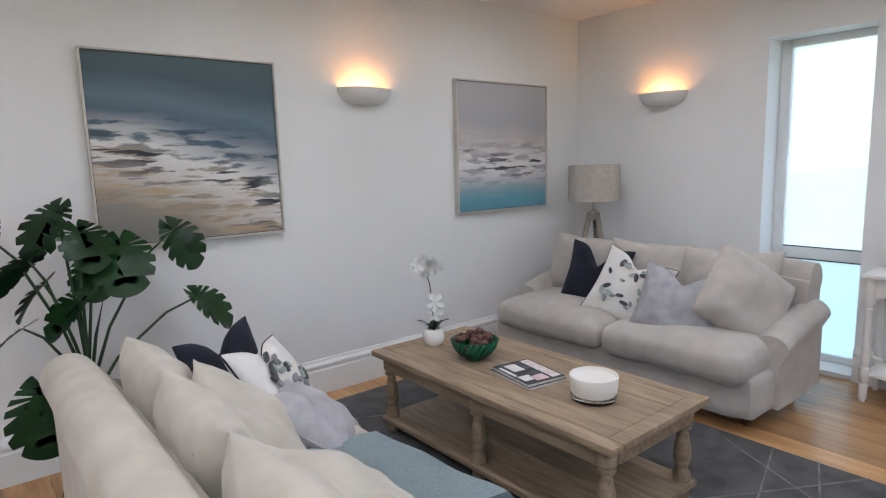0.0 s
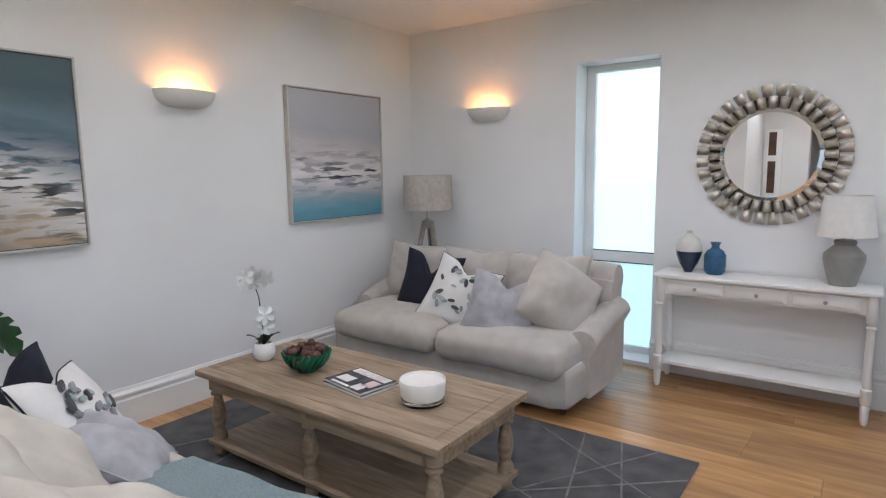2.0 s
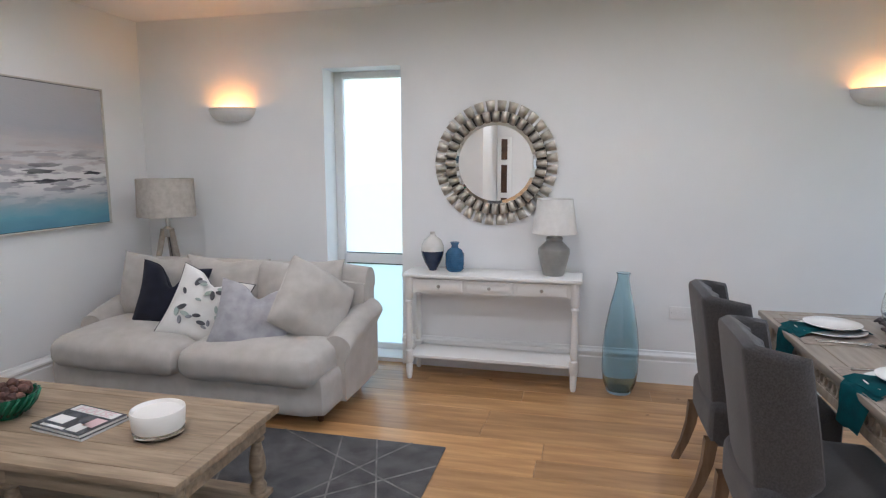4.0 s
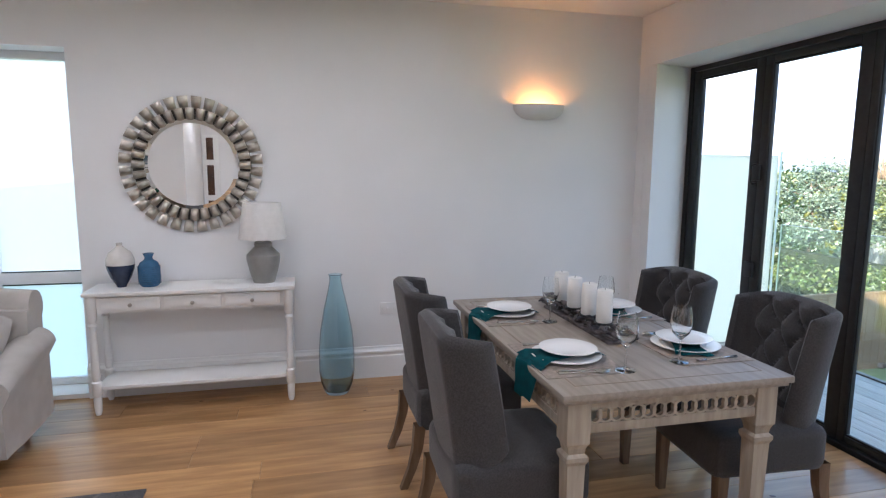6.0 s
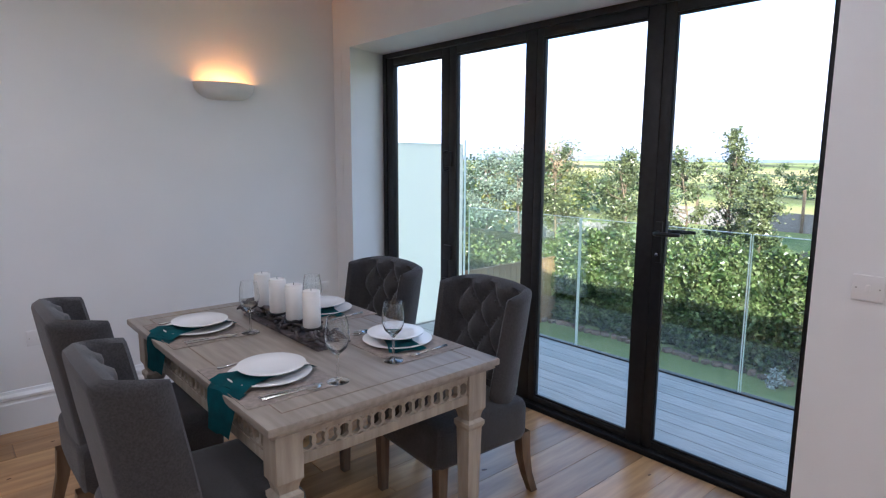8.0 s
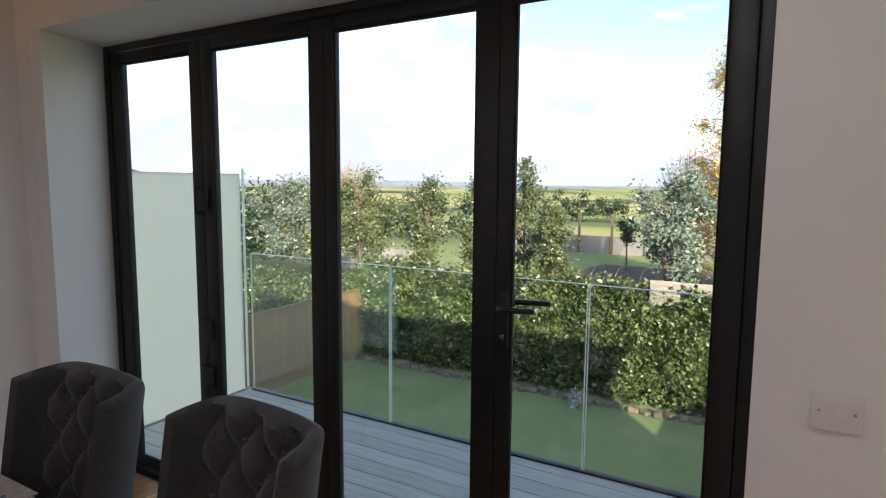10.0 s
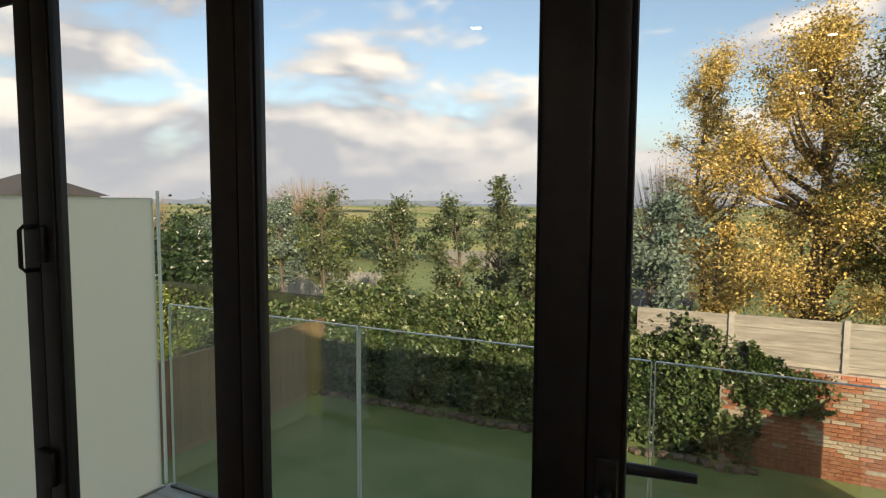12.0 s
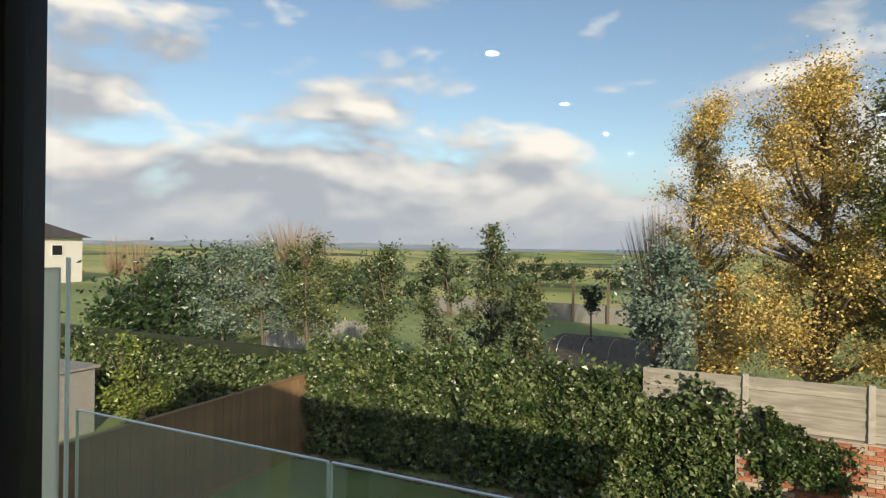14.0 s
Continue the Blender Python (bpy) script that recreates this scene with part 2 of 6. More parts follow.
def lathe(profile, n=28, cx=0.0, cy=0.0, cz=0.0, squash=1.0):
    """Turned solid from (radius, height) pairs, open or closed at the ends by zero radii."""
    bm = bmesh.new()
    rings = []
    for r, z in profile:
        if r <= 1e-6:
            rings.append([bm.verts.new((cx, cy, cz + z))])
        else:
            rings.append([bm.verts.new((cx + r * math.cos(2 * math.pi * k / n), cy + squash * r * math.sin(2 * math.pi * k / n), cz + z)) for k in range(n)])
    for a, b in zip(rings, rings[1:]):
        for k in range(n):
            q = [a[k % len(a)], a[(k + 1) % len(a)], b[(k + 1) % len(b)], b[k % len(b)]]
            q = list(dict.fromkeys(q))
            if len(q) > 2:
                bm.faces.new(q)
    bmesh.ops.recalc_face_normals(bm, faces=bm.faces)
    return bm


def tube(points, radius, n=8, bm=None):
    """A bent rod; radius is one number or one a point."""
    bm = bm or bmesh.new()
    pts = [Vector(p) for p in points]
    rad = radius if isinstance(radius, (list, tuple)) else [radius] * len(pts)
    rings = []
    for k, p in enumerate(pts):
        d = (pts[min(k + 1, len(pts) - 1)] - pts[max(k - 1, 0)]).normalized()
        side = d.cross(Vector((0, 0, 1)) if abs(d.z) < 0.95 else Vector((1, 0, 0))).normalized()
        up = side.cross(d)
        rings.append([bm.verts.new(p + rad[k] * (math.cos(2 * math.pi * j / n) * side + math.sin(2 * math.pi * j / n) * up)) for j in range(n)])
    for a, b in zip(rings, rings[1:]):
        for j in range(n):
            bm.faces.new((a[j], a[(j + 1) % n], b[(j + 1) % n], b[j]))
    bm.faces.new(rings[0][::-1])
    bm.faces.new(rings[-1])
    return bm


def finish(name, bm, mat, smooth=True):
    if smooth:
        for f in bm.faces:
            f.smooth = True
        for e in bm.edges:
            if len(e.link_faces) == 2 and e.calc_face_angle(0) > 0.7:
                e.smooth = False
    me = bpy.data.meshes.new(name)
    bm.to_mesh(me)
    bm.free()
    for m in mat if isinstance(mat, (list, tuple)) else (mat,):
        me.materials.append(m)
    return me


def part(name, bm, mat, parent, label="", at=None, smooth=True):
    ob = new(name, finish(name, bm, mat, smooth))
    ob.parent = parent
    if at is not None:
        ob.matrix_basis = at
    return tagged(ob, label)


def thing(name, label, category, m=None, group=""):
    ob = new(name)
    ob.empty_display_size = 0.1
    if m is not None:
        ob.matrix_basis = m
    return tagged(ob, label, category, group)


def single(name, bm, mat, label, category, m=None, group="", smooth=True):
    ob = new(name, finish(name, bm, mat, smooth))
    if m is not None:
        ob.matrix_basis = m
    return tagged(ob, label, category, group)


def structure(name, bm, mat, label, smooth=False):
    return tagged(new(name, finish(name, bm, mat, smooth)), label, kind="structure")


def child(name, me, parent, m):
    ob = new(name, me)
    ob.parent = parent
    ob.matrix_basis = m
    return ob


# ---- the room ----
XW, YP, YB, XR, CZ = 4.70, 3.57, -2.46, -3.0, 2.61
OX0, OX1, OZ = 1.53, 4.595, 2.243
WY0, WY1, WZ0, WZ1 = 1.396, 1.998, 0.03, 2.20
structure("floor", box(XR, XW + 0.3, -2.90, YP + 0.1, -0.3, -0.014), SUBFLOOR, "dark joints below the oak floor")
structure("ceiling", box(XR - 0.3, XW + 0.4, -2.9, YP + 0.3, CZ, CZ + 0.2), CEIL, "plain white plaster ceiling")
structure("wall_north", box(XR - 0.3, XW + 0.4, YP, YP + 0.3, -0.3, CZ), WALL, "smooth off-white plaster wall with paintings")
structure("wall_east", boxes((XW, XW + 0.3, -2.9, WY0, -0.3, CZ), (XW, XW + 0.3, WY1, YP, -0.3, CZ), (XW, XW + 0.3, WY0, WY1, WZ1, CZ), (XW, XW + 0.3, WY0, WY1, -0.3, WZ0)), WALL, "smooth off-white plaster wall with a narrow window")
structure("wall_south", boxes((0.5, OX0, -2.9, YB, -0.3, CZ), (XR - 0.3, -2.75, -2.9, YB, -0.3, CZ), (-2.75, 0.5, -2.9, YB, 2.235, CZ), (-2.75, 0.5, -2.9, YB, -0.3, 0.0), (OX1, XW, -2.9, YB, -0.3, CZ), (OX0, OX1, -2.9, YB, OZ, CZ)), WALL, "off-white wall round the folding doors")
reveal = bmesh.new()
rv = [[reveal.verts.new((x, y, z)) for x, y in ((OX1 - 0.002, -2.812), (OX1 + 0.01, YB - 0.002), (4.485, YB - 0.002))] for z in (0.0, OZ - 0.001)]
reveal.faces.new(rv[0])
reveal.faces.new(rv[1][::-1])
for k in range(3):
    reveal.faces.new((rv[0][k], rv[0][(k + 1) % 3], rv[1][(k + 1) % 3], rv[1][k]))
bmesh.ops.recalc_face_normals(reveal, faces=reveal.faces)
structure("wall_reveal", reveal, WALL, "splayed plaster reveal beside the folding doors")
structure("wall_partition", boxes((-1.42, -1.30, 1.80, YP, 0.0, CZ), (XR, -1.42, 1.80, 1.90, 0.0, CZ)), WALL, "plain white partition across the room's far end")
tall_door = tagged(new("door_2"), "white door with three dark glazed panels", "door", kind="structure")
structure("wall_west", boxes((XR - 0.3, XR, -2.9, 0.2, -0.3, CZ), (XR - 0.3, XR, 1.1, YP, -0.3, CZ), (XR - 0.3, XR, 0.2, 1.1, 2.05, CZ)), WALL, "off-white wall with a doorway")
structure("hall_beyond", boxes((XR - 1.5, XR - 1.4, -0.6, 1.9, -0.1, CZ), (XR - 1.4, XR - 0.3, -0.7, -0.6, -0.1, CZ), (XR - 1.4, XR - 0.3, 1.9, 2.0, -0.1, CZ), (XR - 1.4, XR - 0.3, -0.6, 1.9, CZ, CZ + 0.1), (XR - 1.4, XR, -0.6, 1.9, -0.1, -0.01)), WALL, "plain hall behind the doorway")
# Unseen house shell; its extent is set to throw shade over the garden.
structure("house_below", box(-4.9, XW + 0.35, -2.9, 7.0, -3.4, -0.32), RENDERCOAT, "rendered lower storey of the house")
roof = bmesh.new()
rv = [roof.verts.new(p) for p in ((-5.2, -3.3, 2.85), (5.5, -3.3, 2.85), (5.5, 7.4, 2.85), (-5.2, 7.4, 2.85), (-3, 2, 5.2), (2, 2, 5.2))]
for q in ((0, 1, 5, 4), (1, 2, 5), (2, 3, 4, 5), (3, 0, 4), (3, 2, 1, 0)):
    roof.faces.new([rv[k] for k in q])
structure("roof", roof, SLATE, "unseen slate roof, added to cast shade on the garden")
structure("house_beside", box(-4.9, XR - 1.5, -2.9, 7.0, -0.3, 2.8), RENDERCOAT, "unseen rendered block beside the room, added to shade the lawn")


def skirting(name, x0, y0, x1, y1, nx, ny):
    """Tall moulded skirting along one wall; n points into the room."""
    prof = [(0, 0), (0.022, 0), (0.022, 0.155), (0.017, 0.163), (0.017, 0.175), (0.026, 0.182), (0.026, 0.196), (0.012, 0.212), (0.008, 0.226), (0, 0.228)]
    bm = bmesh.new()
    a = [bm.verts.new((x0 + nx * d, y0 + ny * d, z)) for d, z in prof]
    b = [bm.verts.new((x1 + nx * d, y1 + ny * d, z)) for d, z in prof]
    for k in range(len(prof) - 1):
        bm.faces.new((a[k], b[k], b[k + 1], a[k + 1]))
    bm.faces.new(a)
    bm.faces.new(b[::-1])
    bmesh.ops.recalc_face_normals(bm, faces=bm.faces)
    structure(name, bm, TRIM, "tall moulded white skirting board")


skirting("baseboard_north", XR, YP, XW, YP, 0, -1)
skirting("baseboard_east", XW, YB, XW, WY0, -1, 0)
skirting("baseboard_east_far", XW, WY1, XW, YP - 0.03, -1, 0)
skirting("baseboard_south", 0.5, YB, OX0, YB, 0, 1)

# second glazed opening, further along the same wall: unseen, added to let in daylight
side = tagged(new("window_2"), "unseen black framed glazed doors, added for daylight further along the wall", "window", kind="structure")
part("window_frame", boxes((-2.75, -2.68, -2.868, -2.78, 0, 2.235), (0.43, 0.5, -2.868, -2.78, 0, 2.235), (-1.16, -1.09, -2.868, -2.78, 0, 2.235), (-2.68, 0.43, -2.868, -2.78, 2.16, 2.235), (-2.68, 0.43, -2.868, -2.78, 0, 0.08)), BLACKALU, side)
for a, b in ((-2.68, -1.16), (-1.09, 0.43)):
    part("pane", box(a, b, -2.845, -2.839, 0.08, 2.16), PANE, side).visible_shadow = False

# narrow window beside the console
win = tagged(new("window_1"), "tall narrow white window with frosted panes", "window", kind="structure")
WX = XW + 0.20
part("window_frame", boxes((WX, WX + 0.06, WY0, WY0 + 0.05, WZ0, WZ1), (WX, WX + 0.06, WY1 - 0.07, WY1, WZ0, WZ1), (WX, WX + 0.06, WY0 + 0.05, WY1 - 0.05, WZ1 - 0.05, WZ1), (WX, WX + 0.06, WY0 + 0.05, WY1 - 0.05, WZ0, WZ0 + 0.05), (WX, WX + 0.06, WY0 + 0.05, WY1 - 0.05, 0.725, 0.80), bevel=0.006), UPVC, win)
part("window_gasket", boxes((WX + 0.012, WX + 0.02, WY0 + 0.05, WY1 - 0.05, 0.801, 0.808), (WX + 0.012, WX + 0.02, WY0 + 0.05, WY1 - 0.05, 0.715, 0.722)), RUBBER, win)
part("pane", box(WX + 0.022, WX + 0.03, WY0 + 0.05, WY1 - 0.05, 0.80, WZ1 - 0.05), FROSTWHITE, win, "frosted upper pane").visible_shadow = False
part("pane", box(WX + 0.022, WX + 0.03, WY0 + 0.05, WY1 - 0.05, WZ0 + 0.05, 0.725), FROSTBLUE, win, "pale blue frosted lower pane").visible_shadow = False

# panelled door at the far end
part("door_leaf", box(XR + 0.002, XR + 0.04, 1.50, 1.78, 0.003, 2.05, 0.004), TRIM, tall_door)
for z0, z1 in ((0.25, 0.85), (0.95, 1.50), (1.60, 2.0)):
    part("panel", box(XR + 0.04, XR + 0.048, 1.59, 1.71, z0, z1, 0.003), DARKLEG, tall_door, "dark brown panel")

# black folding doors
FY0, FY1, GY = -2.868, -2.815, -2.848
fold = tagged(new("door_1"), "black aluminium folding doors with four glazed leaves", "folding door", kind="structure")
part("outer_frame", boxes((OX0, OX0 + 0.045, FY0, FY1, 0.0, OZ), (OX1 - 0.045, OX1, FY0, FY1, 0.0, OZ), (OX0 + 0.045, OX1 - 0.045, FY0, FY1, OZ - 0.035, OZ), (OX0 + 0.045, OX1 - 0.045, FY0, FY1 + 0.02, -0.012, 0.02), bevel=0.004), BLACKALU, fold)
EDGES = [4.548, 3.853, 3.112, 2.345, 1.577]
PANES = [(4.468, 3.93), (3.785, 3.192), (3.064, 2.432), (2.290, 1.650)]
for k in range(4):
    a, b = EDGES[k + 1] + 0.0008, EDGES[k] - 0.0008
    g1, g0 = PANES[k]
    leaf = part("door_leaf", boxes((a, g0, FY0 + 0.004, FY1 - 0.006, 0.024, OZ - 0.038), (g1, b, FY0 + 0.004, FY1 - 0.006, 0.024, OZ - 0.038), (g0, g1, FY0 + 0.004, FY1 - 0.006, OZ - 0.088, OZ - 0.038), (g0, g1, FY0 + 0.004, FY1 - 0.006, 0.024, 0.062), bevel=0.006), BLACKALU, fold)
    part("glazing_bead", boxes((g0, g0 + 0.007, GY + 0.006, FY1 - 0.012, 0.062, OZ - 0.088), (g1 - 0.007, g1, GY + 0.006, FY1 - 0.012, 0.062, OZ - 0.088), (g0 + 0.007, g1 - 0.007, GY + 0.006, FY1 - 0.012, OZ - 0.102, OZ - 0.088), (g0 + 0.007, g1 - 0.007, GY + 0.006, FY1 - 0.012, 0.062, 0.074), bevel=0.002), RUBBER, leaf)
    pn = part("pane", box(g0, g1, GY - 0.003, GY + 0.003, 0.062, OZ - 0.088), PANE, leaf)
    pn.visible_shadow = False
for x in EDGES[1:]:
    part("seal_strip", box(x - 0.012, x + 0.012, FY0 - 0.004, FY0 + 0.003, 0.024, OZ - 0.038), RUBBER, fold)
part("seal_strip", box(EDGES[0] - 0.01, OX1 - 0.03, FY0 - 0.004, FY0 + 0.003, 0.024, OZ - 0.038), RUBBER, fold)
for z in (0.30, 0.62, 0.85, 1.48):
    hinge = part("hinge", box(3.815, 3.89, FY1 - 0.006, FY1 + 0.012, z - 0.05, z + 0.05, 0.005), BLACKALU, fold)
part("pull_handle", tube([(3.85, FY1, 1.53), (3.85, FY1 + 0.035, 1.53), (3.85, FY1 + 0.045, 1.52), (3.85, FY1 + 0.045, 1.42), (3.85, FY1 + 0.035, 1.41), (3.85, FY1, 1.41)], 0.006), BLACKALU, fold)
for s, y0 in ((1, FY1 - 0.006), (-1, FY0 + 0.004)):
    hd = part("lever_handle", tube([(2.31, y0, 1.135), (2.31, y0 + s * 0.045, 1.135), (2.29, y0 + s * 0.055, 1.135), (2.18, y0 + s * 0.055, 1.140)], [0.012, 0.012, 0.011, 0.009], 10), BLACKALU, fold)
    part("escutcheon", boxes((2.292, 2.328, min(y0, y0 + s * 0.01), max(y0, y0 + s * 0.01), 0.99, 1.19), bevel=0.004), BLACKALU, hd)
part("keyhole", lathe([(0, 0), (0.009, 0), (0.009, 0.012), (0, 0.013)], 14), STEEL, fold, at=pose(2.31, FY1 + 0.002, 1.03, -90, 0, 0))


# light switch and sockets
def plate(label, cat, m, w, rockers):
    s = thing(cat.replace(" ", "_"), label, cat, m)
    part("face_plate", box(-w / 2, w / 2, 0, 0.009, -0.043, 0.043, 0.004), SOCKET, s)
    for k in range(rockers):
        c = (k - (rockers - 1) / 2) * 0.05
        part("rocker", box(c - 0.007, c + 0.007, 0.009, 0.013, -0.012, 0.012, 0.002), SOCKET, s)
    for c in (-w / 2 + 0.013, w / 2 - 0.013):
        part("screw", lathe([(0, 0), (0.003, 0), (0.003, 0.001), (0, 0.001)], 8), NICKEL, s, at=pose(c, 0.0095, 0, -90, 0, 0))


plate("white single rocker light switch on the wall", "light switch", pose(1.365, YB, 1.074), 0.092, 1)
plate("white double wall socket above the skirting", "wall socket", pose(XW, -2.30, 0.53, 0, 0, 90), 0.15, 2)
plate("white single wall socket above the skirting", "wall socket", pose(XW, -2.13, 0.52, 0, 0, 90), 0.088, 1)
plate("white wide wall socket above the skirting", "wall socket", pose(XW, -1.95, 0.52, 0, 0, 90), 0.15, 2)
plate("white wall socket behind the dining chair", "wall socket", pose(XW, -0.57, 0.50, 0, 0, 90), 0.15, 2)

# recessed downlights, most of them added to brighten the room
for x, y in DOWNS:
    d = thing("downlight", "small round recessed ceiling downlight, lit", "downlight", pose(x, y, CZ), "ceiling downlights")
    part("rim", lathe([(0.030, -0.001), (0.042, -0.001), (0.042, -0.006), (0.030, -0.008), (0.030, -0.001)], 20), NICKEL, d)
    part("bulb", lathe([(0, -0.002), (0.029, -0.002), (0.029, -0.005), (0, -0.005)], 20), DOWN, d)


# sconces
def sconce(x, y, z, turn):
    s = thing("wall_light", "white plaster half-bowl uplighter, glowing warm, on the wall", "wall light", pose(x, y, z, 0, 0, turn), "plaster wall lights")
    bm = bmesh.new()
    rows = []
    for k in range(9):
        v = k / 8
        w, d, h = 0.045 + 0.15 * math.sin(v * math.pi / 2) ** 0.8, 0.035 + 0.095 * math.sin(v * math.pi / 2) ** 0.8, -0.10 + 0.10 * (1 - math.cos(v * math.pi / 2))
        rows.append([(w * math.cos(math.pi * j / 16), d * math.sin(math.pi * j / 16), h) for j in range(17)])
    inner = [[(x * 0.93, y * 0.90, max(z, -0.085) + 0.004) for x, y, z in r] for r in rows[::-1]]
    vs = [[bm.verts.new(p) for p in r] for r in rows + inner]
    for a, b in zip(vs, vs[1:]):
        for j in range(16):
            bm.faces.new((a[j], a[j + 1], b[j + 1], b[j]))
    bm.faces.new(vs[0])
    bm.faces.new(vs[-1][::-1])
    bmesh.ops.recalc_face_normals(bm, faces=bm.faces)
    part("bowl", bm, PLASTER, s)
    part("bulb", lathe([(0, -0.075), (0.02, -0.07), (0.028, -0.045), (0.026, -0.028), (0, -0.015)], 14, 0, 0.055), BULB, s)


sconce(XW, 2.75, 1.925, 90)
sconce(XW, -1.655, 1.945, 90)
sconce(2.53, YP, 1.925, 180)


# ---- soft furnishing shapes ----
def cushion_bm(w, h, t, seed=0, crumple=0.012, n=22, ear=0.10, chop=0.0, slump=0.0, rnd=0.0):
    """A stuffed cushion in the xz plane, thick along y: pinched corners, creases, a chopped-in top and a slumped bottom."""
    bm = bmesh.new()
    sheets = []
    for side in (1, -1):
        g = []
        for i in range(n + 1):
            row = []
            for j in range(n + 1):
                u, v = math.sin(math.pi / 2 * (2 * i / n - 1)), math.sin(math.pi / 2 * (2 * j / n - 1))
                body = max(0.0, (1 - abs(u) ** 2.6) * (1 - abs(v) ** 2.6)) ** 0.58
                pull = 1 - ear * (1 - abs(u) ** 2) * abs(v) ** 4
                pull2 = 1 - ear * (1 - abs(v) ** 2) * abs(u) ** 4
                p = Vector((u * w / 2 * pull2, side * t / 2 * body, v * h / 2 * pull))
                soft = 1 - rnd * abs(u) ** 3 * abs(v) ** 3
                p.x, p.z = p.x * soft, p.z * soft
                top = max(0.0, v) ** 1.5
                p.z -= chop * math.exp(-(u / 0.30) ** 2) * top
                p.y *= 1 - 0.75 * min(1, chop / 0.1) * math.exp(-(u / 0.16) ** 2) * top
                p.y *= 1 + slump * max(0.0, -v) * (1 - v * v)
                k = noise.noise(p * 6 + Vector((seed * 3.1, seed, side))) + 0.5 * noise.noise(p * 15 + Vector((seed, 0, side)))
                ang = math.atan2(1 - abs(v), 1 - abs(u) + 1e-6)
                crease = math.sin(ang * 9 + seed + side) * (abs(u) * abs(v)) ** 1.2
                p.y += (crumple * k + 0.45 * crumple * crease) * (0.2 + body)
                row.append(p)
            g.append(row)
        sheets.append(g)
    va = [[bm.verts.new(p) for p in r] for r in sheets[0]]
    vb = [[va[i][j] if i in (0, n) or j in (0, n) else bm.verts.new(sheets[1][i][j]) for j in range(n + 1)] for i in range(n + 1)]
    for i in range(n):
        for j in range(n):
            bm.faces.new((va[i][j], va[i][j + 1], va[i + 1][j + 1], va[i + 1][j]))
            bm.faces.new((vb[i][j], vb[i + 1][j], vb[i + 1][j + 1], vb[i][j + 1]))
    return bm


def piping_bm(w, h, ear=0.10, n=20, chop=0.0, rnd=0.0):
    pts = []
    for a, b, c, d in ((-1, -1, 1, -1), (1, -1, 1, 1), (1, 1, -1, 1), (-1, 1, -1, -1)):
        for k in range(n):
            u, v = a + (c - a) * k / n, b + (d - b) * k / n
            pts.append((u * w / 2 * (1 - ear * (1 - v * v) * abs(u) ** 4), 0, v * h / 2 * (1 - ear * (1 - u * u) * abs(v) ** 4) - chop * math.exp(-(u / 0.30) ** 2) * max(0.0, v) ** 1.5))
    pts = [(x * (1 - rnd * abs(4 * x * z / w / h) ** 3), y, z * (1 - rnd * abs(4 * x * z / w / h) ** 3)) for x, y, z in pts]
    return tube(pts + [pts[0]], 0.004, 5)


def cushion(label, mat, w, h, t, m, seed, pipe=None, group="", crumple=0.012, chop=0.0, slump=0.0, ear=0.10, rnd=0.0):
    c = thing("cushion", label, "cushion", m, group)
    part("cover", cushion_bm(w, h, t, seed, crumple, ear=ear, chop=chop, slump=slump, rnd=rnd), mat, c)
    part("piping", piping_bm(w, h, ear, chop=chop, rnd=rnd), pipe or mat, c)
    return c


def leaf_print(c, w, h, t, seed):
    """Raised dark leaf sprig on the front of a cushion."""
    rng = random.Random(seed)
    for k in range(24):
        u, v = rng.uniform(-0.30, 0.30) * w, rng.uniform(-0.30, 0.32) * h
        body = max(0.0, (1 - abs(2 * u / w) ** 2.6) * (1 - abs(2 * v / h) ** 2.6)) ** 0.58
        y = -t / 2 * body - 0.012
        bm = bmesh.new()
        ang, ln = rng.uniform(0, 6.28), rng.uniform(0.018, 0.030)
        vs = []
        for q in range(10):
            a = 2 * math.pi * q / 10
            x, z = ln * math.cos(a), 0.45 * ln * math.sin(a)
            vs.append(bm.verts.new((u + x * math.cos(ang) - z * math.sin(ang), y, v + x * math.sin(ang) + z * math.cos(ang))))
        f = bm.faces.new(vs)
        r = bmesh.ops.extrude_face_region(bm, geom=[f])
        for e in r["geom"]:
            if isinstance(e, bmesh.types.BMVert):
                e.co.y += 0.012
        bmesh.ops.recalc_face_normals(bm, faces=bm.faces)
        part("printed_leaf", bm, PRINTS[k % 3], c)


PRINTS = [material("print_charcoal", (0.05, 0.05, 0.055), (0.09, 0.09, 0.10), 30, 0.9), material("print_sage", (0.30, 0.36, 0.32), (0.38, 0.43, 0.39), 30, 0.9), material("print_grey", (0.22, 0.22, 0.24), (0.30, 0.30, 0.32), 30, 0.9)]
WHITECOT = material("white_cotton", (0.68, 0.66, 0.63), (0.74, 0.72, 0.69), 12, 0.95, bump=0.3, bump_scale=350, sheen=0.2)


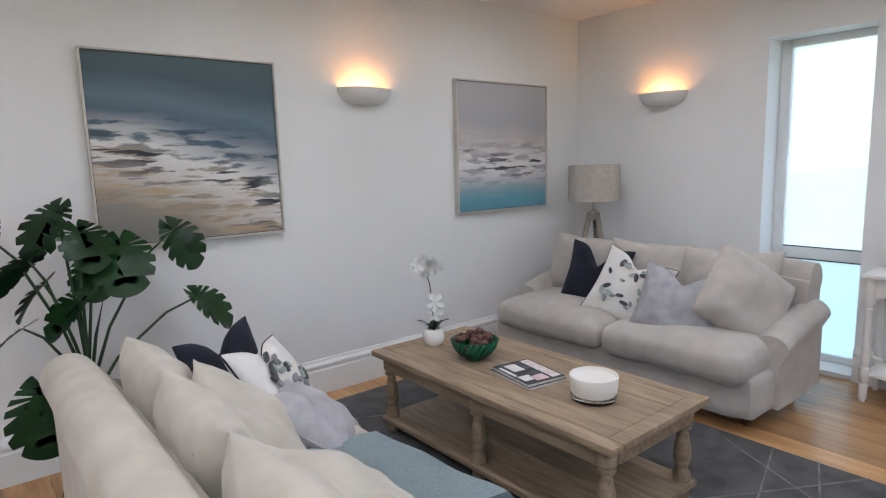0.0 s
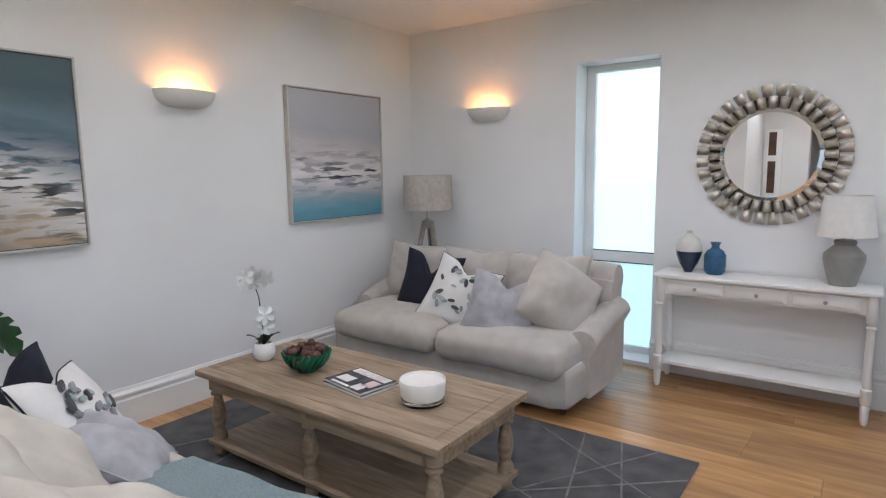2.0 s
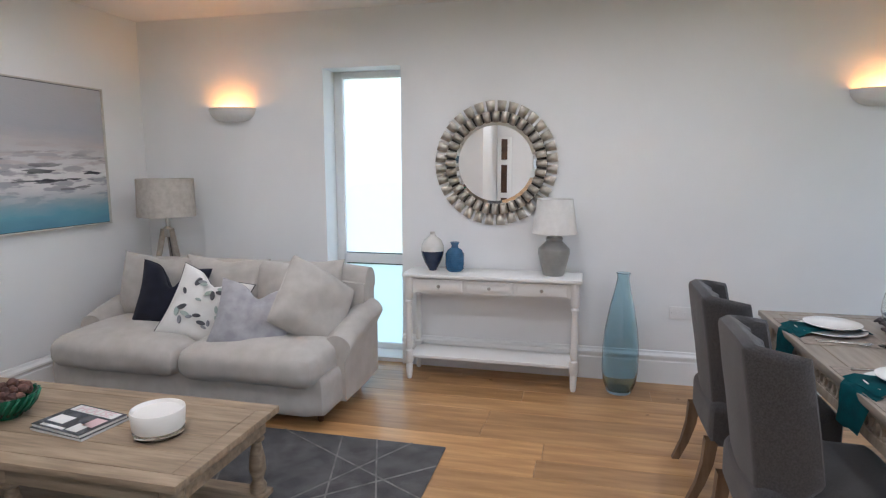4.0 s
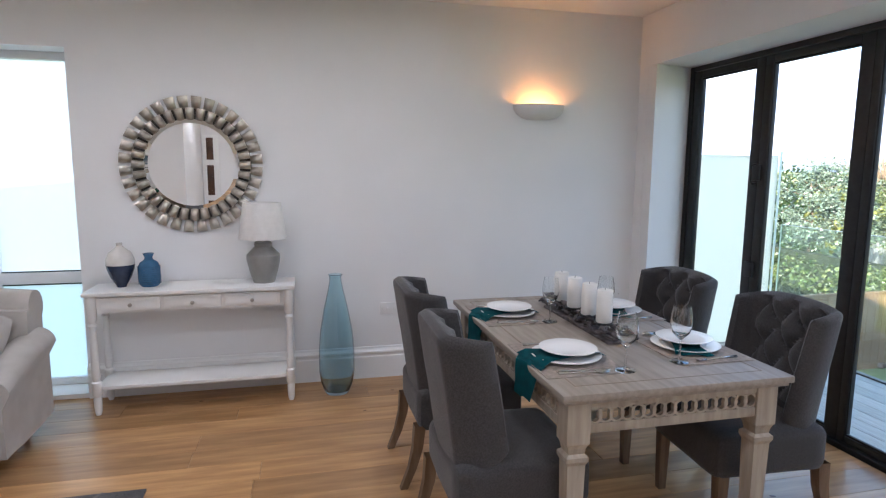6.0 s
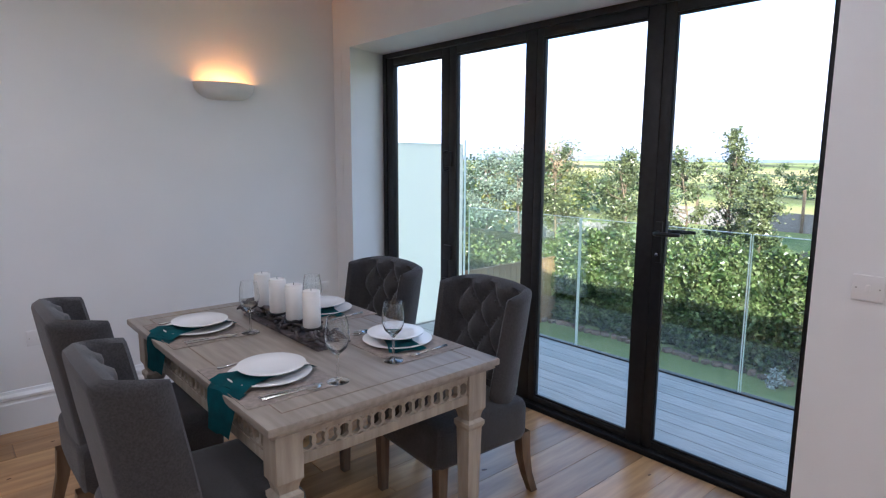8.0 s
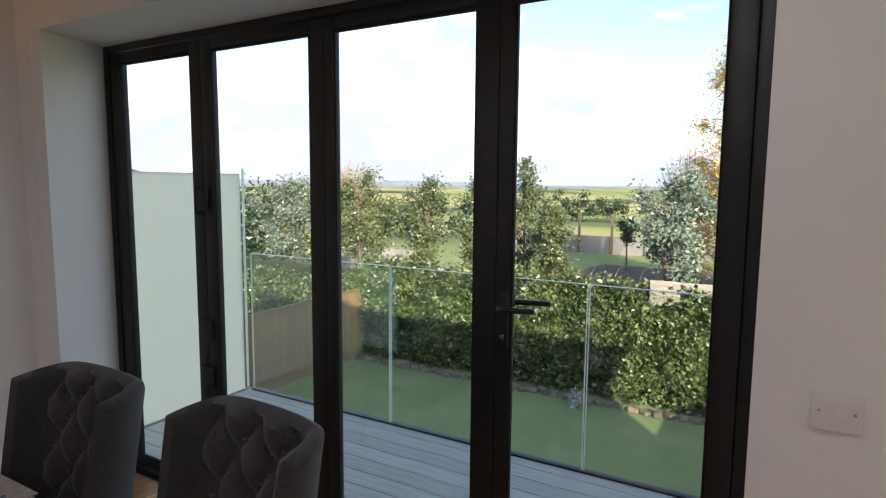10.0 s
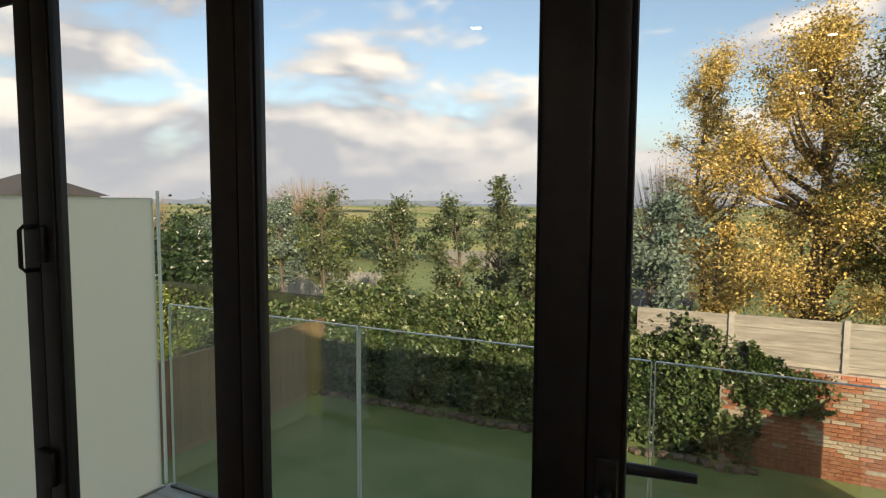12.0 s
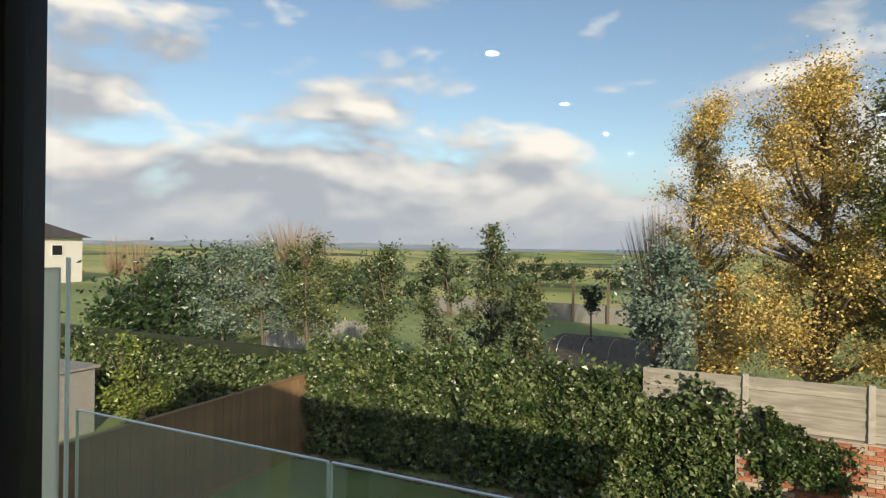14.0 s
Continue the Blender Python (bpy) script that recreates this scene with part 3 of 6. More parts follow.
def puff(x0, x1, y0, y1, z0, z1, seed=0, r=0.08, amp=0.010, crown=0.03):
    """An upholstered block: rounded, crowned and slightly uneven."""
    bm = bmesh.new()
    n = 12
    c = Vector(((x0 + x1) / 2, (y0 + y1) / 2, (z0 + z1) / 2))
    hx, hy, hz = (x1 - x0) / 2, (y1 - y0) / 2, (z1 - z0) / 2
    bmesh.ops.create_cube(bm, size=2)
    bmesh.ops.subdivide_edges(bm, edges=bm.edges[:], cuts=n, use_grid_fill=True)
    for v in bm.verts:
        q = Vector((v.co.x * hx, v.co.y * hy, v.co.z * hz))
        core = Vector((max(-hx + r, min(hx - r, q.x)), max(-hy + r, min(hy - r, q.y)), max(-hz + r, min(hz - r, q.z))))
        d = q - core
        m = max(abs(d.x), abs(d.y), abs(d.z))
        if d.length > 1e-6:
            q = core + d.normalized() * m
        q.z += crown * (1 - v.co.x ** 2) * (1 - v.co.y ** 2) * (1 if v.co.z > 0 else -0.2)
        q += amp * noise.noise_vector(q * 5 + Vector((seed * 7.3, seed, 0)))
        v.co = c + q
    return bm


def roll_arm(x0, x1, y0, y1, z0, z1, lean, name_seed=0):
    """A low scroll arm running along x, rounded on top and flaring outwards (lean along y)."""
    bm = bmesh.new()
    n, seg = 16, 10
    rows = []
    w = y1 - y0
    for i in range(seg + 1):
        u = i / seg
        x = x0 + (x1 - x0) * u
        drop = 0.10 * (1 - u) ** 2
        ring = []
        for j in range(n + 1):
            a = math.pi * j / n
            ring.append((x, (y0 + y1) / 2 + w / 2 * math.cos(a) * 1.12 + lean * 0.03, z1 - drop - w / 2 + w / 2 * math.sin(a)))
        ring = [(x, y1, z0), (x, y1, z1 - drop - w * 0.95)] + ring + [(x, y0, z1 - drop - w * 0.95), (x, y0, z0)]
        rows.append([bm.verts.new(Vector(p) + 0.006 * noise.noise_vector(Vector(p) * 6)) for p in ring])
    for a, b in zip(rows, rows[1:]):
        for j in range(len(a) - 1):
            bm.faces.new((a[j], a[j + 1], b[j + 1], b[j]))
    bm.faces.new(rows[0][::-1])
    bm.faces.new(rows[-1])
    bmesh.ops.recalc_face_normals(bm, faces=bm.faces)
    return bm


def scroll_back(x, y0, y1, z0, z1, th, flare):
    """A sofa back along y with a top that rolls backwards (flare > 0 rolls towards +x)."""
    bm = bmesh.new()
    prof = []
    s = 1 if flare > 0 else -1
    prof += [(-s * th * 0.5, z0), (-s * th * 0.5, z1 - 0.22), (-s * th * 0.42, z1 - 0.10)]
    for j in range(11):
        a = math.pi - math.pi * 1.25 * j / 10
        prof.append((s * (0.035 + 0.095 * math.cos(a)), z1 - 0.095 + 0.095 * math.sin(a)))
    prof += [(s * th * 0.5, z1 - 0.25), (s * th * 0.5, z0)]
    rows = []
    for i in range(13):
        y = y0 + (y1 - y0) * i / 12
        e = 0.02 * (abs(i - 6) / 6) ** 6
        rows.append([bm.verts.new(Vector((x + px * (1 - e), y, pz - e)) + 0.005 * noise.noise_vector(Vector((px, y * 3, pz * 4)))) for px, pz in prof])
    for a, b in zip(rows, rows[1:]):
        for j in range(len(prof) - 1):
            bm.faces.new((a[j], a[j + 1], b[j + 1], b[j]))
        bm.faces.new((a[-1], a[0], b[0], b[-1]))
    bm.faces.new(rows[0])
    bm.faces.new(rows[-1][::-1])
    bmesh.ops.recalc_face_normals(bm, faces=bm.faces)
    return bm


def leg_bm(h, r0, r1, n=12):
    return lathe([(0, 0), (r1 * 0.9, 0), (r1, 0.01), (r0, h * 0.9), (r0, h), (0, h)], n)


# ---- sofa by the lamp ----
sofa = thing("sofa", "two-seat beige linen sofa with scroll arms beside the lamp", "sofa")
part("base", puff(3.40, 4.22, 1.455, 3.30, 0.075, 0.34, 1, 0.07, 0.006, 0.0), LINEN, sofa)
part("seat_cushion", puff(3.32, 4.12, 1.48, 2.345, 0.27, 0.465, 2, 0.085, 0.012, 0.045), LINEN, sofa)
part("seat_cushion", puff(3.32, 4.12, 2.35, 3.24, 0.27, 0.465, 3, 0.085, 0.012, 0.045), LINEN, sofa)
part("backrest", scroll_back(4.20, 1.48, 3.28, 0.15, 0.835, 0.20, 1), LINEN, sofa)
part("armrest", roll_arm(3.66, 4.24, 1.435, 1.60, 0.10, 0.60, -1), LINEN, sofa)
part("armrest", roll_arm(3.74, 4.24, 3.17, 3.33, 0.13, 0.60, 1), LINEN, sofa)
for k, (y, a) in enumerate(((1.90, -2), (2.44, 1), (2.95, 2))):
    part("back_cushion", cushion_bm(0.64, 0.47, 0.25, 11 + k, 0.022, chop=0.02), LINEN, sofa, at=pose(4.02, y, 0.65, 0, a, -90) @ pose(0, 0, 0, -12, 0, 0))
for x in (3.56, 4.16):
    for y in (1.55, 3.2):
        part("leg", leg_bm(0.16, 0.026, 0.018), DARKLEG, sofa, "dark tapered wooden leg", pose(x, y, 0.013 if x < 3.6 else 0.001))
cushion("beige linen scatter cushion leaning on the sofa arm", LINEN, 0.50, 0.48, 0.24, pose(3.80, 1.69, 0.645, 0, 0, -46) @ pose(0, 0, 0, -26, 34, 0), 21, crumple=0.028, slump=0.3, ear=0.05, rnd=0.06)
cushion("navy velvet cushion on the beige sofa", NAVY, 0.45, 0.45, 0.17, pose(3.80, 2.70, 0.635, 0, 0, -78) @ pose(0, 0, 0, -18, 8, 0), 22, chop=0.16, slump=0.3)
cw = cushion("white cotton cushion with grey leaf print on the sofa", WHITECOT, 0.46, 0.46, 0.15, pose(3.68, 2.36, 0.615, 0, 0, -78) @ pose(0, 0, 0, -26, 18, 0), 23, NAVY, chop=0.07)
leaf_print(cw, 0.46, 0.46, 0.15, 5)
cushion("lilac grey satin cushion on the beige sofa", GREYSILK, 0.47, 0.42, 0.15, pose(3.60, 1.98, 0.595, 0, 0, -74) @ pose(0, 0, 0, -28, 10, 0), 24, crumple=0.028, chop=0.08)

# ---- cream sofa ----
sofa2 = thing("sofa", "long cream linen sofa with a scroll back, cushions and throw", "sofa", pose(0, 0.14, 0))
part("base", puff(0.62, 1.50, 0.80, 2.62, 0.13, 0.34, 4, 0.07, 0.006, 0.0), CREAM, sofa2)
part("seat_cushion", puff(0.78, 1.56, 0.92, 1.72, 0.29, 0.475, 5, 0.085, 0.012, 0.04), CREAM, sofa2)
part("seat_cushion", puff(0.78, 1.56, 1.725, 2.52, 0.29, 0.475, 6, 0.085, 0.012, 0.04), CREAM, sofa2)
part("backrest", scroll_back(0.72, 0.78, 2.66, 0.15, 0.80, 0.20, -1), CREAM, sofa2)
part("armrest", roll_arm(0.72, 1.38, 2.50, 2.68, 0.13, 0.56, 1), CREAM, sofa2)
part("armrest", roll_arm(0.72, 1.38, 0.74, 0.92, 0.13, 0.56, -1), CREAM, sofa2)
for k, y in enumerate((1.15, 1.72, 2.22)):
    part("back_cushion", cushion_bm(0.60, 0.46, 0.22, 31 + k, 0.024, ear=0.04, rnd=0.03, slump=0.3), CREAM, sofa2, at=pose(0.92, y, 0.625, 0, 0, 90) @ pose(0, 0, 0, -15, 0, 0))
for x in (0.70, 1.42):
    for y in (0.85, 2.55):
        part("leg", leg_bm(0.16, 0.026, 0.018), DARKLEG, sofa2, "dark tapered wooden leg", pose(x, y, 0.001 if x < 1 else 0.013))
cushion("cream linen cushion lying against the sofa back", CREAM, 0.54, 0.50, 0.23, pose(1.05, 1.36, 0.595, 0, 0, 78) @ pose(0, 0, 0, -58, -10, 0), 41, crumple=0.030, ear=0.05, chop=0.04)
cushion("cream linen cushion lying against the sofa back", CREAM, 0.54, 0.50, 0.23, pose(1.05, 1.92, 0.605, 0, 0, 72) @ pose(0, 0, 0, -40, -8, 0), 42, crumple=0.030, ear=0.05, chop=0.03)
cushion("navy velvet cushion on the cream sofa", NAVY, 0.44, 0.44, 0.16, pose(1.20, 2.55, 0.60, 0, 0, 34) @ pose(0, 0, 0, -18, 0, 0), 43, chop=0.14, slump=0.3)
cp = cushion("white cotton cushion with grey leaf print on the sofa", WHITECOT, 0.46, 0.44, 0.15, pose(1.32, 2.36, 0.585, 0, 0, 44) @ pose(0, 0, 0, -34, 8, 0), 44, NAVY, chop=0.06)
leaf_print(cp, 0.46, 0.44, 0.15, 8)
cushion("lilac grey satin cushion on the cream sofa", GREYSILK, 0.44, 0.38, 0.15, pose(1.32, 2.10, 0.555, 0, 0, 56) @ pose(0, 0, 0, -58, 8, 0), 45, crumple=0.03, chop=0.05)

# throw laid over the seat front
bm = bmesh.new()
rows = []
for i in range(25):
    y = 1.34 + 0.58 * i / 24
    row = []
    for j in range(31):
        s = j / 30 * 1.05
        if s < 0.62:
            x, z = 0.98 + s, 0.515 + 0.003 * math.sin(y * 22 + s * 5) + 0.03 * (1 - ((s - 0.28) / 0.34) ** 2)
        else:
            a = min((s - 0.62) / 0.10, math.pi / 2)
            x, z = 1.60 + 0.05 * math.sin(a) * 0.6, 0.487 - 0.07 * (1 - math.cos(a)) - max(0, s - 0.62 - 0.157) * 1.0
        x += 0.005 * math.sin(y * 18 + j * 0.1)
        row.append(bm.verts.new((x - 0.06 - 0.06 * (i / 24 - 0.5), y, z)))
    rows.append(row)
for a, b in zip(rows, rows[1:]):
    for j in range(30):
        bm.faces.new((a[j], a[j + 1], b[j + 1], b[j]))
bmesh.ops.solidify(bm, geom=bm.faces[:], thickness=0.008)
throw = single("throw_blanket", bm, THROW, "pale blue ribbed knitted throw over the sofa seat", "throw")

# ---- rug ----
RUG = material("grey_distressed_rug", (0.026, 0.025, 0.027), (0.085, 0.080, 0.082), 9, 0.97, bump=0.7, bump_scale=300, sheen=0.2)
RUGLINE = material("pale_rug_line", (0.14, 0.135, 0.13), (0.28, 0.27, 0.26), 14, 0.97, bump=0.5, bump_scale=300)
RX0, RX1, RY0, RY1 = 1.10, 3.41, 0.765, 3.38
rug = thing("rug", "dark grey distressed rug with thin pale crossing lines", "rug")
part("field", box(RX0, RX1, RY0, RY1, 0.0005, 0.012, 0.003), RUG, rug)
rng = random.Random(4)
for (xa, ya), (xb, yb) in (((3.41, 1.15), (2.3, 0.765)), ((3.41, 0.95), (1.3, 2.2)), ((2.9, 0.765), (3.41, 1.7)), ((2.5, 0.765), (3.30, 3.38)), ((1.1, 1.0), (3.41, 2.0)), ((1.7, 0.765), (2.9, 3.38)), ((3.2, 0.765), (1.1, 3.2)), ((1.1, 2.6), (3.41, 2.9)), ((3.41, 2.4), (1.4, 3.38)), ((1.3, 0.765), (3.41, 1.35))):
    d = Vector((xb - xa, yb - ya))
    nrm = Vector((-d.y, d.x)).normalized() * 0.0045
    bm = bmesh.new()
    lo = [bm.verts.new((xa + nrm.x, ya + nrm.y, 0.0125)), bm.verts.new((xb + nrm.x, yb + nrm.y, 0.0125)), bm.verts.new((xb - nrm.x, yb - nrm.y, 0.0125)), bm.verts.new((xa - nrm.x, ya - nrm.y, 0.0125))]
    f = bm.faces.new(lo)
    r = bmesh.ops.extrude_face_region(bm, geom=[f])
    for e in r["geom"]:
        if isinstance(e, bmesh.types.BMVert):
            e.co.z += 0.002
    bmesh.ops.recalc_face_normals(bm, faces=bm.faces)
    part("woven_line", bm, RUGLINE, rug)

# ---- coffee table ----
ct = thing("coffee_table", "long limed wood coffee table with turned legs on the rug", "coffee table")
CX0, CX1, CY0, CY1, CT = 2.055, 2.735, 1.345, 2.86, 0.466
for k in range(4):
    a = CX0 + 0.07 + (CX1 - CX0 - 0.14) * k / 4
    part("plank", box(a + 0.0008, a + (CX1 - CX0 - 0.14) / 4 - 0.0008, CY0 + 0.07, CY1 - 0.07, CT - 0.03, CT - 0.001, 0.002, 1), LIME, ct)
for x0, x1, y0, y1 in ((CX0, CX0 + 0.069, CY0, CY1), (CX1 - 0.069, CX1, CY0, CY1), (CX0 + 0.07, CX1 - 0.07, CY0, CY0 + 0.069), (CX0 + 0.07, CX1 - 0.07, CY1 - 0.069, CY1)):
    part("edge_board", box(x0, x1, y0, y1, CT - 0.032, CT, 0.008), LIME, ct)
part("apron", boxes((CX0 + 0.04, CX0 + 0.065, CY0 + 0.1, CY1 - 0.1, 0.36, CT - 0.032), (CX1 - 0.065, CX1 - 0.04, CY0 + 0.1, CY1 - 0.1, 0.36, CT - 0.032), (CX0 + 0.1, CX1 - 0.1, CY0 + 0.04, CY0 + 0.065, 0.36, CT - 0.032), (CX0 + 0.1, CX1 - 0.1, CY1 - 0.065, CY1 - 0.04, 0.36, CT - 0.032)), LIME, ct)
part("lower_shelf", box(CX0 + 0.03, CX1 - 0.03, CY0 + 0.03, CY1 - 0.03, 0.075, 0.10, 0.006), LIME, ct)
turned = finish("leg", lathe([(0, 0.013), (0.022, 0.013), (0.030, 0.03), (0.030, 0.05), (0.020, 0.062), (0.034, 0.085), (0.036, 0.13), (0.024, 0.15), (0.024, 0.16), (0.036, 0.20), (0.034, 0.25), (0.022, 0.31), (0.020, 0.325), (0.034, 0.335), (0.034, 0.345), (0.024, 0.352), (0.040, 0.365), (0.040, 0.432), (0, 0.432)], 18), LIME)
for x in (CX0 + 0.075, CX1 - 0.075):
    for y in (CY0 + 0.075, (CY0 + CY1) / 2, CY1 - 0.075):
        child("leg", turned, ct, pose(x, y, 0))

# things on the coffee table
orchid = thing("orchid", "white orchid in a round white pot on the coffee table", "orchid", pose(2.36, 2.70, CT))
part("pot", lathe([(0, 0), (0.035, 0), (0.055, 0.02), (0.06, 0.05), (0.05, 0.085), (0.042, 0.092), (0.038, 0.09), (0.038, 0.075), (0, 0.075)], 24), CERAMIC, orchid)
part("flower_stem", tube([(0, 0, 0.075), (0.005, 0.01, 0.2), (-0.005, 0.015, 0.33), (-0.03, 0.02, 0.42), (-0.08, 0.03, 0.455), (-0.12, 0.03, 0.42)], 0.003, 6), LEAFDARK, orchid)
rng = random.Random(9)
for k in range(7):
    bm = bmesh.new()
    ln, a = rng.uniform(0.07, 0.13), k * 0.9
    for s in range(7):
        u = s / 6
        w = 0.020 * math.sin(math.pi * (0.1 + 0.9 * u)) ** 0.7
        c = Vector((math.cos(a) * ln * u * 0.7, math.sin(a) * ln * u * 0.7, 0.085 + ln * u * 0.9 - 0.05 * u * u))
        t = Vector((-math.sin(a), math.cos(a), 0))
        bm.verts.new(c + t * w), bm.verts.new(c + Vector((0, 0, -0.004))), bm.verts.new(c - t * w)
    bm.verts.ensure_lookup_table()
    for s in range(6):
        for q in (0, 1):
            bm.faces.new([bm.verts[i] for i in (3 * s + q, 3 * s + q + 1, 3 * s + q + 4, 3 * s + q + 3)])
    bmesh.ops.solidify(bm, geom=bm.faces[:], thickness=0.002)
    part("leaf", bm, LEAFDARK, orchid)


def flower_bm(r):
    bm = bmesh.new()
    for k in range(5):
        a = 2 * math.pi * k / 5 + math.pi / 2
        c = bm.verts.new((0, 0, 0.002))
        rim = []
        for j in range(7):
            b = a + (j - 3) * 0.19
            rr = r * (1 - 0.05 * (j - 3) ** 2)
            rim.append(bm.verts.new((rr * math.cos(b), rr * math.sin(b), 0.004 * math.cos(j) + 0.006 * (k % 2))))
        for j in range(6):
            bm.faces.new((c, rim[j], rim[j + 1]))
    bmesh.ops.solidify(bm, geom=bm.faces[:], thickness=0.0015)
    return bm


flower = finish("flower", flower_bm(0.058), PETAL)
for k, (x, y, z) in enumerate(((-0.02, 0.0, 0.42), (-0.05, 0.0, 0.455), (-0.085, 0.005, 0.45), (-0.01, -0.01, 0.45), (0.02, -0.01, 0.43), (-0.06, -0.015, 0.42), (-0.12, 0.01, 0.42), (0.03, 0.0, 0.20), (0.0, -0.02, 0.24), (0.015, 0.0, 0.17), (0.04, -0.01, 0.23))):
    child("flower", flower, orchid, pose(x, y, z, rng.uniform(60, 110), rng.uniform(-30, 30), rng.uniform(-60, 60)) @ Matrix.Scale(rng.uniform(0.6, 1.0), 4))

bowl = thing("bowl", "green glazed openwork bowl filled with dried pods", "bowl", pose(2.37, 2.38, CT))
part("bowl_body", lathe([(0, 0), (0.05, 0), (0.055, 0.008), (0.085, 0.04), (0.11, 0.085), (0.115, 0.10), (0.109, 0.10), (0.078, 0.045), (0.05, 0.015), (0, 0.013)], 28), GREENBOWL, bowl)
for k in range(22):
    a = 2 * math.pi * k / 22
    part("relief_band", tube([(0.075 * math.cos(a), 0.075 * math.sin(a), 0.024), (0.104 * math.cos(a + 0.2), 0.104 * math.sin(a + 0.2), 0.06), (0.119 * math.cos(a + 0.4), 0.119 * math.sin(a + 0.4), 0.099)], 0.006, 5), GREENBOWL, bowl)
pod = finish("dried_pod", lathe([(0, -0.018), (0.012, -0.013), (0.019, 0), (0.013, 0.012), (0, 0.018)], 9), POTPOURRI)
for k in range(46):
    r, a = 0.095 * math.sqrt(rng.random()), rng.uniform(0, 6.28)
    child("dried_pod", pod, bowl, pose(r * math.cos(a), r * math.sin(a), 0.085 + 0.04 * (1 - (r / 0.1) ** 2) + rng.uniform(-0.01, 0.01), rng.uniform(0, 180), rng.uniform(0, 180), 0) @ Matrix.Scale(rng.uniform(0.7, 1.25), 4))

MAGCOVER = material("magazine_cover", (0.03, 0.03, 0.035), (0.10, 0.10, 0.11), 20, 0.25)
PAPER = material("paper", (0.66, 0.65, 0.63), (0.72, 0.71, 0.69), 40, 0.6)
PINK = material("pale_pink_ink", (0.60, 0.42, 0.44), (0.66, 0.48, 0.50), 30, 0.4)
for dz, w, rz in ((0.0, 1.0, -8), (0.013, 0.97, -10)):
    mag = thing("magazine", "glossy home magazine lying on the coffee table", "magazine", pose(2.37, 2.02, CT + dz, 0, 0, rz), "stacked magazines")
    part("pages", box(-0.105 * w, 0.105 * w, -0.14 * w, 0.14 * w, 0.0005, 0.011), PAPER, mag)
    part("cover", box(-0.107 * w, 0.107 * w, -0.142 * w, 0.142 * w, 0.011, 0.0125), MAGCOVER, mag)
for x0, x1, y0, y1, m in ((0.045, 0.095, -0.12, 0.125, PAPER), (-0.06, 0.0, 0.02, 0.11, PAPER), (-0.09, -0.03, -0.10, -0.04, PAPER), (-0.04, 0.03, -0.12, -0.06, PINK), (-0.095, -0.08, -0.03, 0.10, PAPER)):
    part("cover_picture", box(x0, x1, y0, y1, 0.0128, 0.0136), m, mag)
tx = bpy.data.curves.new("cover_title", "FONT")
tx.body, tx.size, tx.extrude, tx.align_x, tx.align_y = "HOUSE", 0.062, 0.0004, "CENTER", "CENTER"
tx.materials.append(PINK)
to = new("cover_title", tx)
to.parent = mag
to.matrix_basis = pose(0.068, 0.0, 0.0145, 0, 0, -90)

candle = thing("candle", "wide white candle in a clear glass holder", "candle", pose(2.375, 1.66, CT))
part("wax", lathe([(0, 0.026), (0.088, 0.026), (0.094, 0.034), (0.100, 0.098), (0.098, 0.104), (0.094, 0.104), (0.090, 0.092), (0, 0.088)], 36), WAX, candle)
part("glass_holder", lathe([(0, 0), (0.086, 0), (0.092, 0.005), (0.094, 0.022), (0.088, 0.0255), (0, 0.0255)], 36), AMBERGLASS, candle, "thick smoky glass foot")

# ---- tripod floor lamp ----
lamp = thing("floor_lamp", "tripod floor lamp with grey wooden legs and linen drum shade", "floor lamp", pose(4.37, 3.14, 0))
for k in range(3):
    a = 2 * math.pi * k / 3 + 0.4
    part("leg", tube([(0.26 * math.cos(a), 0.26 * math.sin(a), 0.004), (0.03 * math.cos(a), 0.03 * math.sin(a), 1.02)], [0.017, 0.022], 8), GREYWOOD, lamp)
part("hub", lathe([(0, 0.96), (0.035, 0.96), (0.04, 0.98), (0.04, 1.02), (0.015, 1.04), (0.012, 1.16), (0, 1.16)], 18), NICKEL, lamp)
part("flex", tube([(0, 0, 1.0), (0.02, -0.01, 0.8), (0.0, 0.0, 0.6), (0.01, 0.0, 0.3), (0.0, 0.0, 0.01)], 0.003, 5), BLACKALU, lamp)
part("shade", lathe([(0.205, 1.115), (0.20, 1.395), (0.197, 1.395), (0.202, 1.115), (0.205, 1.115)], 36), SHADE, lamp)

